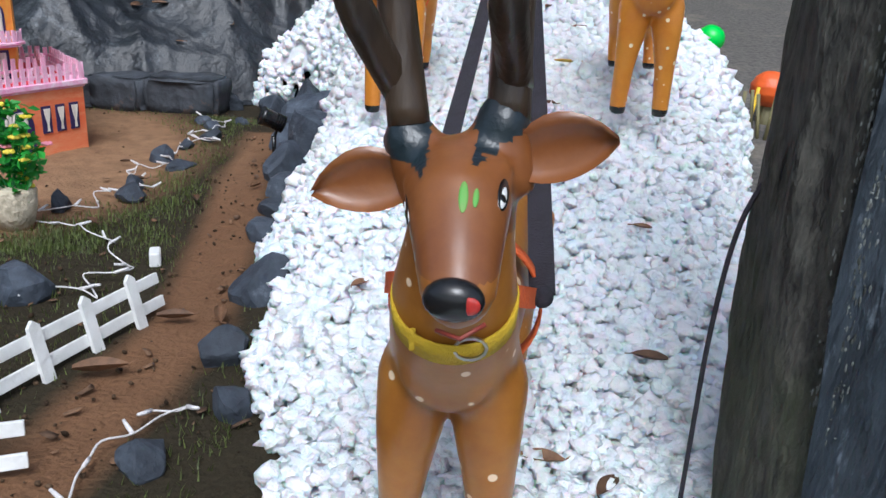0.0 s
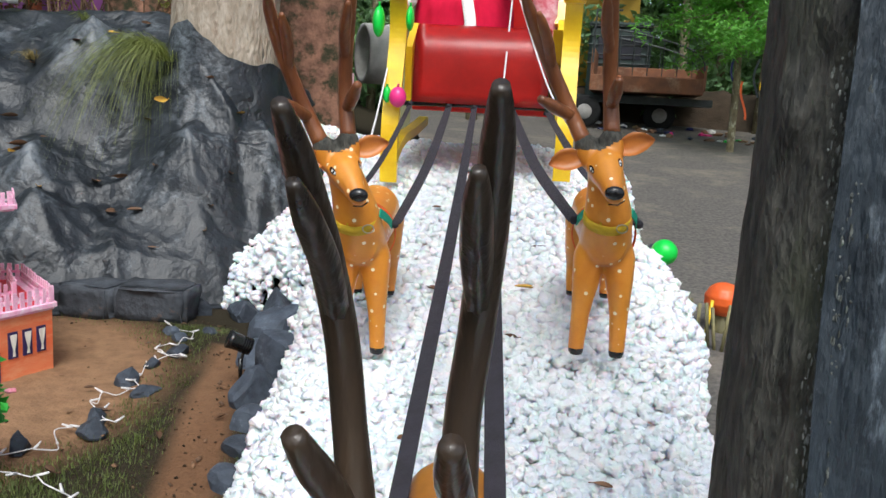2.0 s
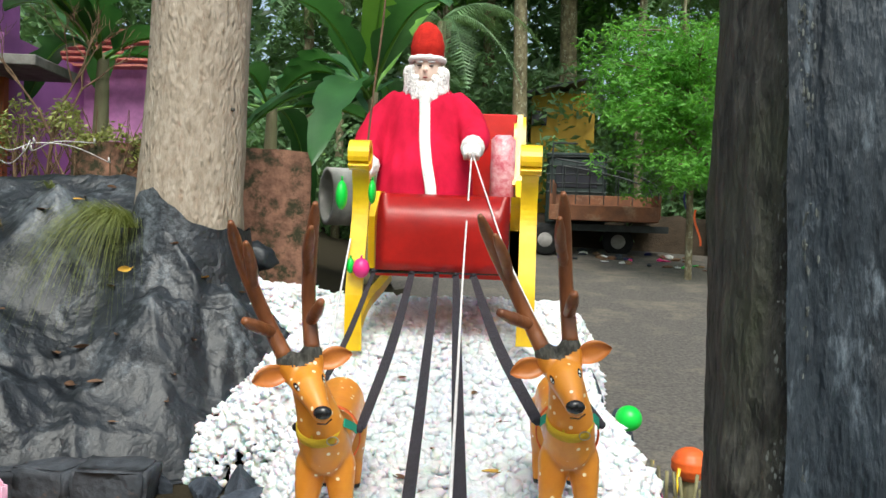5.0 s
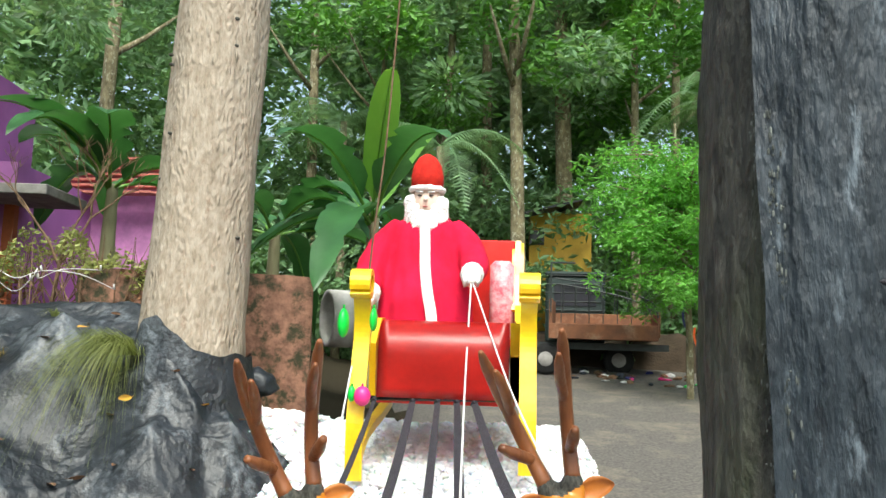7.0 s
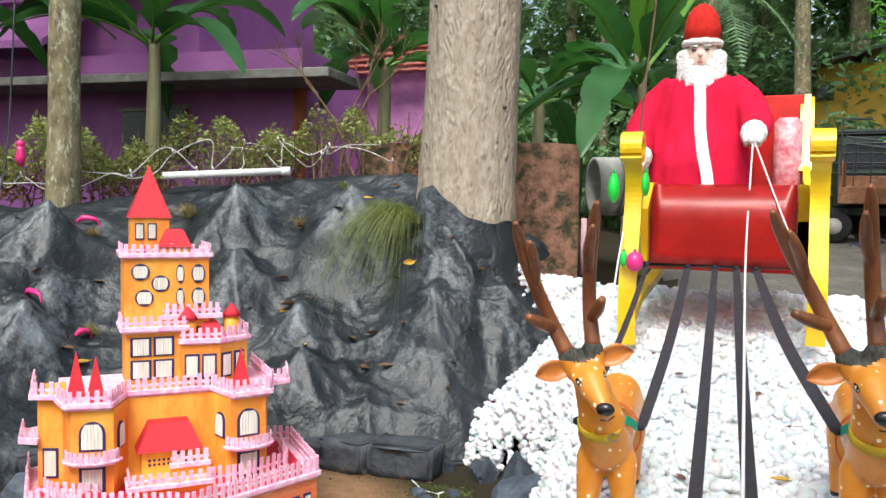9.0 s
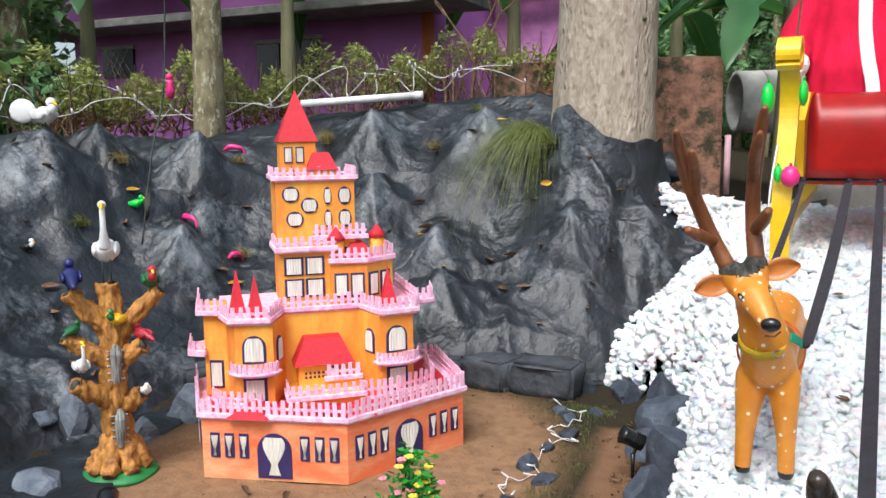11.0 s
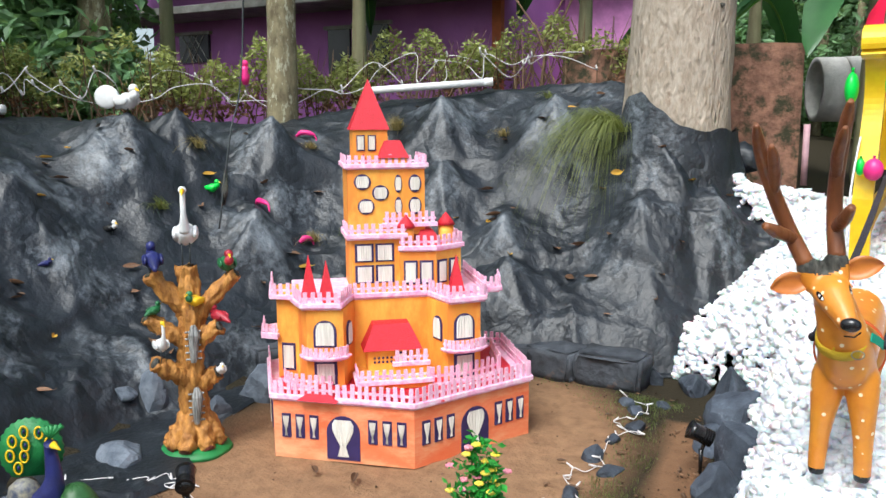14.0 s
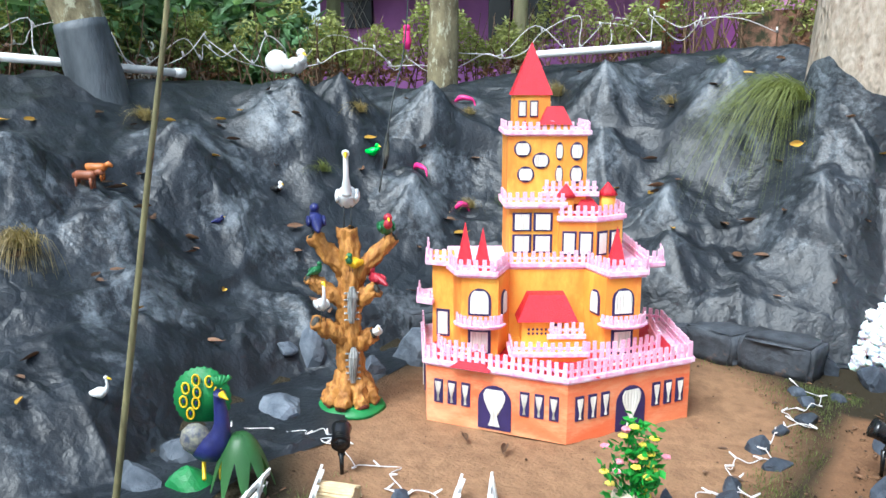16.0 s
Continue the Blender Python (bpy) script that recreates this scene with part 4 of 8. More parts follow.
def build_sleigh():
    sl = thing("sleigh", Matrix(), "red and yellow painted sleigh with scrolled runners on cotton snow", "sleigh")
    for sx in (-1, 1):
        xc = SX + sx * 0.43
        zb = 0.72 if sx < 0 else 0.78
        pts = spline([(xc, 4.02, zb), (xc, 4.0, 1.0), (xc, 4.07, 1.25), (xc, 4.12, 1.43), (xc, 4.10, 1.58), (xc, 4.03, 1.69)], 6)
        bm = ribbon(bmesh.new(), pts, 0.085, 0.03)
        part("runner_front", bm, M_YEL, sl, smooth=False)
        curl = [(xc, 4.06 + 0.062 * math.cos(a) - 0.012 * k / 18, 1.705 + 0.062 * math.sin(a)) for k, a in enumerate(np.linspace(math.pi * 1.15, math.pi * -0.75, 19))]
        part("scroll", ribbon(bmesh.new(), curl, 0.105, 0.03), M_YEL, sl)
        # runner along the snow and side panel
        part("runner", ribbon(bmesh.new(), spline([(xc, 4.04, zb + 0.1), (xc, 4.3, zb + 0.2), (xc, 4.8, zb + 0.25), (xc, 5.2, zb + 0.3)], 4), 0.06, 0.05), M_YEL, sl)
        bm = bmesh.new()
        prof = [(4.26, 1.12), (4.9, 1.12), (5.12, 1.25), (5.18, 1.6), (5.22, 2.05), (5.14, 2.08), (5.06, 1.85), (4.98, 1.66), (4.7, 1.55), (4.4, 1.54), (4.22, 1.40)]
        xo = SX + sx * 0.39
        a = [bm.verts.new((xo - 0.018, yy, zz)) for yy, zz in prof]
        b = [bm.verts.new((xo + 0.018, yy, zz)) for yy, zz in prof]
        bm.faces.new(a), bm.faces.new(b[::-1])
        for k in range(len(prof)):
            bm.faces.new((a[k], b[k], b[(k + 1) % len(prof)], a[(k + 1) % len(prof)]))
        bmesh.ops.recalc_face_normals(bm, faces=bm.faces)
        part("side_panel", bm, M_YEL, sl)
        part("back_rim", ribbon(bmesh.new(), spline([(xo, 4.96, 1.62), (xo, 5.06, 1.8), (xo, 5.13, 1.98), (xo, 5.2, 2.06)], 5), 0.075, 0.03), M_YEL, sl)
    # curved dashboard
    prof = [Vector((0, 4.15, z)) for z in (1.125, 1.18, 1.24, 1.30)] + [Vector((0, 4.33 + 0.18 * math.cos(a), 1.35 + 0.18 * math.sin(a))) for a in np.linspace(math.pi, math.pi * 0.45, 16)]
    bm = bmesh.new()
    rows = [[bm.verts.new((x, p.y + 0.004 * noise.noise(Vector((x * 4, p.y * 4, p.z * 4))), p.z)) for x in np.linspace(SX - SW - 0.02, SX + SW + 0.005, 14)] for p in prof]
    for a, b in zip(rows, rows[1:]):
        for i in range(13):
            bm.faces.new((a[i], a[i + 1], b[i + 1], b[i]))
    bmesh.ops.solidify(bm, geom=bm.faces, thickness=-0.015)
    part("dashboard", bm, M_RED, sl, "rounded glossy red front panel", True)
    bm = bmesh.new()
    rows = [[bm.verts.new((x, p.y, p.z)) for x in (SX + SW + 0.01, SX + SW + 0.06)] for p in prof]
    for a, b in zip(rows, rows[1:]):
        bm.faces.new((a[0], a[1], b[1], b[0]))
    bmesh.ops.solidify(bm, geom=bm.faces, thickness=-0.02)
    part("dashboard_edge", bm, M_YEL, sl, "yellow edge strip", True)
    part("floor_board", box(bmesh.new(), (SX, 4.72, 1.1), (0.74, 0.85, 0.03), bev=0.004), M_RED, sl)
    part("seat", box(bmesh.new(), (SX, 4.92, 1.42), (0.7, 0.4, 0.06), bev=0.01), M_RED, sl)
    part("seat_back", box(bmesh.new(), (SX, 5.16, 1.75), (0.74, 0.035, 0.66), bev=0.008), M_RED, sl)
    part("cushion", box(bmesh.new(), (SX + 0.29, 5.0, 1.68), (0.15, 0.12, 0.5), bev=0.03), mat("pink_white_wrap", (0.75, 0.5, 0.52), (0.55, 0.1, 0.14), scale=22, rough=0.25, bump=0.6, bscale=18), sl, "shiny pink and white wrapped cushion", True)
    part("hitch_bar", tube(bmesh.new(), [(SX - 0.40, 4.19, 1.115), (SX + 0.41, 4.19, 1.13)], 0.013, 10), M_BLACK, sl, "black hitch bar", True)
    return sl


def build_figure():
    """The seated figure: one plain shape."""
    def solids(bm):
        x = -0.08
        tube(bm, [(x + 0.02, 4.66, 1.40), (x + 0.015, 4.70, 1.6), (x, 4.80, 1.85), (x, 4.84, 2.04), (x, 4.85, 2.16), (x, 4.85, 2.23)], [(0.31, 0.2), (0.285, 0.2), (0.25, 0.17), (0.225, 0.145), (0.15, 0.11), 0.07], 20)
        tube(bm, spline([(x - 0.14, 4.84, 2.11), (x - 0.25, 4.81, 1.98), (x - 0.315, 4.68, 1.80), (x - 0.285, 4.5, 1.70)], 5), lerp_list([0.085, 0.1, 0.095, 0.068], 16), 14)
        tube(bm, spline([(x + 0.14, 4.84, 2.11), (x + 0.24, 4.81, 2.0), (x + 0.305, 4.68, 1.88), (x + 0.30, 4.5, 1.81)], 5), lerp_list([0.085, 0.1, 0.092, 0.066], 16), 14)
    bm = fused(solids, 0.014, 3)
    o = Vector((4.2, 1, 7))
    for v in bm.verts:
        p = v.co
        v.co.y += 0.012 * noise.noise(Vector((p.x * 22, p.y * 8, p.z * 5)) + o)
        v.co.x += 0.008 * noise.noise(Vector((p.x * 6, p.y * 8, p.z * 12)) + o)
    for f in bm.faces:
        f.material_index = 0
    x = -0.08
    trim = [(x + 0.0, 4.70, 2.13), (x + 0.01, 4.675, 2.0), (x + 0.02, 4.612, 1.85), (x + 0.045, 4.527, 1.70), (x + 0.075, 4.468, 1.57), (x + 0.09, 4.43, 1.42)]
    ribbon(bm, spline(trim, 5), 0.062, 0.02, 1)
    # head, hair, beard, hat
    ball(bm, (x + 0.0, 4.80, 2.27), (0.088, 0.095, 0.12), 2, 3)
    ball(bm, (x, 4.705, 2.265), (0.014, 0.018, 0.018), 2, 2)
    for sx in (-1, 1):
        ball(bm, (x + sx * 0.035, 4.708, 2.29), (0.014, 0.008, 0.006), 4, 2)
        tube(bm, [(x + sx * 0.015, 4.70, 2.31), (x + sx * 0.055, 4.712, 2.312)], 0.006, 6, 1)
    ball(bm, (x, 4.708, 2.222), (0.016, 0.006, 0.005), 5, 2)
    rg = random.Random(3)
    for k in range(520):
        a = rg.uniform(-1, 1)
        zz = 2.24 - rg.uniform(0.0, 0.12) if abs(a) < 0.6 else 2.3 - rg.uniform(0, 0.14)
        if abs(a) < 0.35 and zz > 2.2:
            zz = 2.185
        p = Vector((x + a * (0.118 - 0.02 * (2.3 - zz)), 4.715 + 0.085 * a * a, zz))
        tube(bm, [p, p + Vector((a * 0.012, -0.012, -0.02)), p + Vector((a * 0.018 + rg.uniform(-0.01, 0.01), -0.006, -0.05))], [0.011, 0.009, 0.002], 6, 1)
    tube(bm, [(x + 0.096 * math.cos(t), 4.80 + 0.1 * math.sin(t), 2.336) for t in np.linspace(0, 2 * math.pi, 25)], [0.019 + 0.003 * math.sin(k * 2.4) for k in range(25)], 8, 1, caps=False)
    tube(bm, [(x, 4.8, 2.34), (x, 4.8, 2.42), (x - 0.002, 4.805, 2.49), (x - 0.004, 4.81, 2.54), (x - 0.005, 4.81, 2.565)], [(0.098, 0.102), (0.1, 0.1), (0.085, 0.085), (0.055, 0.055), 0.015], 20, 3)
    # gloves and cuffs
    for hx, hy, hz in ((x - 0.285, 4.44, 1.665), (x + 0.30, 4.44, 1.785)):
        tube(bm, [(hx, hy + 0.075, hz + 0.025), (hx, hy + 0.03, hz + 0.01)], 0.068, 12, 1)
        ball(bm, (hx, hy - 0.02, hz - 0.012), (0.05, 0.055, 0.05), 1, 2)
        for k in range(4):
            tube(bm, [(hx - 0.036 + k * 0.024, hy - 0.055, hz + 0.01), (hx - 0.036 + k * 0.024, hy - 0.075, hz - 0.03), (hx - 0.034 + k * 0.022, hy - 0.045, hz - 0.055)], [0.014, 0.014, 0.011], 6, 1)
    m_eye = mat("dark_painted_eye", (0.06, 0.04, 0.03), rough=0.4)
    m_lip = mat("pink_painted_lip", (0.5, 0.1, 0.09), rough=0.4)
    tagged(mesh_ob("santa_figure", bm, [M_SUIT, M_FLUFF, M_SKIN, M_HAT, m_eye, m_lip]), "seated dummy in red cloth robe with white beard and red cap", "figure")


# ---- straps and reins ----
def build_straps():
    bar = lambda k: Vector((SX + k, 4.17, 1.11))
    knot = lambda d, sx: Vector((DEER_AT[d][1] + sx * 0.096, DEER_AT[d][2] + 0.035, DEER_AT[d][3] + 0.405))
    runs = (("trace_strap", -0.36, knot(1, -1), 0.03), ("trace_strap", -0.16, knot(1, 1), 0.045), ("trace_strap", -0.03, knot(0, -1) + Vector((0.034, 0.0, 0.0)), 0.038), ("trace_strap", 0.07, knot(0, 1), 0.042), ("trace_strap", 0.16, knot(2, -1), 0.045), ("trace_strap", 0.34, knot(2, 1), 0.035))
    for nm, k, end, w in runs:
        a = bar(k)
        mid = (a + end) / 2 - Vector((0, 0, 0.05))
        pts = spline([a, mid, end], 10)
        bm = ribbon(bmesh.new(), pts, [w * (0.75 + 0.25 * math.sin(math.pi * i / 20)) for i in range(len(pts))], 0.003, across=Vector((1, 0.25, 0.35)))
        tube(bm, [a + Vector((-0.012, 0, -0.012)), a + Vector((0, -0.018, 0.005)), a + Vector((0.012, 0.0, 0.018))], 0.011, 6)
        tagged(mesh_ob("trace_strap", bm, M_WEB, None, "", False), "black webbing strap from sleigh bar to deer harness", "strap", "trace straps")
    hL, hR = Vector((-0.365, 4.37, 1.64)), Vector((0.22, 4.37, 1.74))
    d1 = Vector((DEER_AT[1][1] + 0.03, DEER_AT[1][2] - 0.05, DEER_AT[1][3] + 0.47))
    d0 = Vector((DEER_AT[0][1] + 0.04, DEER_AT[0][2] - 0.04, DEER_AT[0][3] + 0.47))
    d2 = Vector((DEER_AT[2][1] + 0.035, DEER_AT[2][2] - 0.05, DEER_AT[2][3] + 0.48))
    for a, b, via in ((hL, d1 + Vector((-0.06, 0.0, 0)), Vector((-0.36, 3.9, 1.15))), (hR, d0, Vector((0.22, 3.9, 1.2))), (hR + Vector((0.012, 0, 0)), d2, Vector((0.42, 3.95, 1.25)))):
        tagged(mesh_ob("rein", tube(bmesh.new(), spline([a, via, (via + b) / 2 - Vector((0, 0, 0.03)), b], 8), 0.0048, 6), M_ROPE), "white cord rein from the gloved hand to a deer", "rein", "reins")


# ---- trees ----
def trunk(bm, pts, radii, seg=28, rough=0.05, n=14, seed=0):
    p = spline(pts, n)
    r = lerp_list(radii, len(p))
    k = len(bm.verts)
    tube(bm, p, r, seg)
    bm.verts.ensure_lookup_table()
    for v in bm.verts[k:]:
        c = v.co
        nn = noise.noise(Vector((c.x * 9, c.y * 9, c.z * 1.3 + seed))) + 0.5 * noise.noise(Vector((c.x * 22, c.y * 22, c.z * 4 + seed)))
        i = min(range(len(p)), key=lambda q: abs(p[q].z - c.z))
        v.co += (c - p[i]).normalized() * nn * rough * r[i]
    return bm


def build_trunks():
    bm = trunk(bmesh.new(), [(-1.58, 5.02, 0.9), (-1.58, 5.02, 1.5), (-1.545, 5.03, 2.4), (-1.50, 5.05, 3.8), (-1.44, 5.1, 6.5)], [0.37, 0.325, 0.305, 0.295, 0.26], 64, 0.045, 30)
    t = thing("teak_tree", Matrix(), "stout pale-barked tree rising out of the black sheet", "tree")
    part("trunk", bm, M_BARK, t, smooth=True)
    bm = bmesh.new()
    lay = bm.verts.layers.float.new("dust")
    rings = []
    for j in range(16):
        q = j / 15
        ring = []
        for k in range(64):
            a = 2 * math.pi * k / 64
            front = max(0.0, math.cos(a + 1.95))
            top = 1.29 + 0.24 * front ** 7 + 0.05 * noise.noise(Vector((math.cos(a) * 3, math.sin(a) * 3, 1)))
            r = 0.372 + 0.11 * (1 - q) ** 1.5 + 0.03 * abs(math.sin(a * 5 + 1.2)) * (1 - q) + 0.02 * noise.noise(Vector((math.cos(a) * 4, math.sin(a) * 4, q * 3)))
            ring.append(bm.verts.new((-1.57 + r * math.cos(a), 5.02 + r * math.sin(a), 0.75 + (top - 0.75) * q)))
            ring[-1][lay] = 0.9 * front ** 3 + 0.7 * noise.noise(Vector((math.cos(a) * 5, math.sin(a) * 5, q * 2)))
        rings.append(ring)
    for a, b in zip(rings, rings[1:]):
        for k in range(64):
            bm.faces.new((a[k], a[(k + 1) % 64], b[(k + 1) % 64], b[k]))
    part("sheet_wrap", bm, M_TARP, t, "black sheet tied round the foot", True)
    rg = random.Random(4)
    for k in range(10):
        z = rg.uniform(1.6, 3.6)
        a = rg.uniform(-2.9, -0.3)
        part("bark_knot", ball(bmesh.new(), (-1.545 + 0.3 * math.cos(a), 5.03 + 0.3 * math.sin(a), z), (0.018, 0.018, 0.013), 0, 1), M_DARKTRUNK, t, smooth=True)
    bm = trunk(bmesh.new(), [(-4.24, 4.15, 1.0), (-4.22, 4.15, 2.0), (-4.2, 4.16, 3.2), (-4.2, 4.2, 5.0)], [0.12, 0.105, 0.1, 0.09], 24, 0.07, 10)
    t = thing("slim_tree", Matrix(), "slim lichen-spotted tree trunk behind the sheet", "tree")
    part("trunk", bm, M_BARK2, t, smooth=True)
    bm = trunk(bmesh.new(), [(-4.62, 1.88, 0.7), (-4.66, 1.84, 1.15), (-4.72, 1.75, 1.7), (-4.8, 1.6, 2.4), (-4.9, 1.4, 4.2)], [0.17, 0.15, 0.14, 0.13, 0.11], 28, 0.06, 10)
    t = thing("leaning_tree", Matrix(), "leaning tree trunk with pale bark, foot wrapped in sheet", "tree")
    part("trunk", bm, M_BARK2, t, smooth=True)
    bm = trunk(bmesh.new(), [(-4.58, 1.92, 0.85), (-4.65, 1.85, 1.1), (-4.725, 1.745, 1.72)], [0.21, 0.17, 0.147], 28, 0.05, 8)
    part("sheet_wrap", bm, M_GREYSHEET, t, "black sheet wrapped round the foot", True)


def wrap_edge(z):
    """Bearing of the sheet's free edge on the wrapped trunk, in degrees."""
    return float(np.interp(z, (0.4, 1.1, 1.5, 1.75, 2.2), (-124, -132, -133, -139, -141)))


def build_near_post():
    t = thing("wrapped_trunk", Matrix(), "dark mossy tree trunk half wrapped in stained black sheet", "tree")
    cx, cy = 0.83, 0.98
    bm = bmesh.new()
    rings = []
    for j in range(240):
        z = -0.2 + 2.9 * j / 239
        ring = []
        for k in range(120):
            a = 2 * math.pi * k / 120
            r = 0.203 - 0.034 * math.exp(-max(z, 0) * 2.6) + 0.016 * math.cos(3 * a + 0.6)
            r += 0.012 * noise.noise(Vector((math.cos(a) * 3, math.sin(a) * 3, z * 1.6))) + 0.009 * noise.noise(Vector((math.cos(a) * 9, math.sin(a) * 9, z * 4))) + 0.005 * noise.noise(Vector((math.cos(a) * 24, math.sin(a) * 24, z * 12)))
            ring.append(bm.verts.new((cx + 0.01 * z + r * math.cos(a), cy + r * math.sin(a), z)))
        rings.append(ring)
    for a, b in zip(rings, rings[1:]):
        for k in range(120):
            bm.faces.new((a[k], a[(k + 1) % 120], b[(k + 1) % 120], b[k]))
    part("trunk", bm, M_DARKTRUNK, t, smooth=True)
    bm = bmesh.new()
    rings = []
    for j in range(160):
        z = 0.08 + 2.62 * j / 159
        ring = []
        for k in range(70):
            a = radians(wrap_edge(z) + 205 * k / 69 + 3 * noise.noise(Vector((z * 3, 0, 0))))
            r = 0.212 - 0.034 * math.exp(-z * 2.6) + 0.016 * math.cos(3 * a + 0.6) + 0.012 * noise.noise(Vector((math.cos(a) * 3, math.sin(a) * 3, z * 1.6)))
            r += 0.012 * abs(noise.noise(Vector((a * 4, z * 3, 2)))) + 0.006 * noise.noise(Vector((a * 9, z * 8, 5))) + (0.012 if k == 0 else 0)
            ring.append(bm.verts.new((cx + 0.01 * z + r * math.cos(a), cy + r * math.sin(a), z)))
        rings.append(ring)
    for a, b in zip(rings, rings[1:]):
        for k in range(69):
            bm.faces.new((a[k], a[k + 1], b[k + 1], b[k]))
    part("sheet_wrap", bm, M_BLUETARP, t, "blue-black sheet with pale flaking stains", True)
    bm = bmesh.new()
    rg = random.Random(77)
    for _ in range(2000):
        z, a = rg.uniform(0.3, 2.7), 0.0
        a = radians(wrap_edge(z) + rg.gauss(0.5, 2.2))
        r = 0.215 - 0.034 * math.exp(-z * 2.6) + 0.016 * math.cos(3 * a + 0.6) + 0.012 * noise.noise(Vector((math.cos(a) * 3, math.sin(a) * 3, z * 1.6)))
        if noise.noise(Vector((z * 3, 7, 0))) > -0.15:
            ball(bm, (cx + 0.01 * z + r * math.cos(a), cy + r * math.sin(a), z), (rg.uniform(0.0006, 0.0018), rg.uniform(0.0006, 0.0018), rg.uniform(0.001, 0.006)), 0, 1)
    fl = part("flaking_edge", bm, mat("pale_flakes", (0.15, 0.16, 0.15), (0.07, 0.075, 0.065), scale=40, rough=0.8, vary=0.6, rand="island"), t, "pale flaking edge of the sheet")
    fl["kind"] = "stuff"
    bm = bmesh.new()
    pts = [(cx + 0.015 + 0.219 * math.cos(a), cy + 0.219 * math.sin(a), 1.50 + 0.018 * math.sin(a * 2 + 0.5)) for a in np.linspace(radians(-132), radians(60), 30)]
    part("tie_cord", tube(bm, pts, 0.0032, 6), M_WEB, t, "dark cord tied round", True)
    bm = tube(bmesh.new(), spline([(0.70, 0.79, -0.12), (0.74, 0.76, 0.1), (0.78, 0.75, 0.3), (0.74, 0.77, 0.47)], 5), lerp_list([0.11, 0.1, 0.06, 0.01], 16), 12)
    bmesh.ops.translate(bm, verts=bm.verts, vec=(0.1, 0.0, 0))
    part("loose_fold", bm, M_TARP, t, "loose black sheet fold at the foot", True)
    cord = spline([(0.626, 1.0, -0.05), (0.622, 0.99, 0.15), (0.621, 0.985, 0.35), (0.634, 0.985, 0.5), (0.675, 0.99, 0.6)], 8)
    tagged(mesh_ob("power_cable", tube(bmesh.new(), cord, 0.0035, 6), M_WEB), "thin black cable hanging beside the trunk", "cable")


# ---- the toy castle ----
CASTLE = Matrix.Translation((-1.614, 2.29, 0)) @ Matrix.Rotation(radians(46.5), 4, "Z")


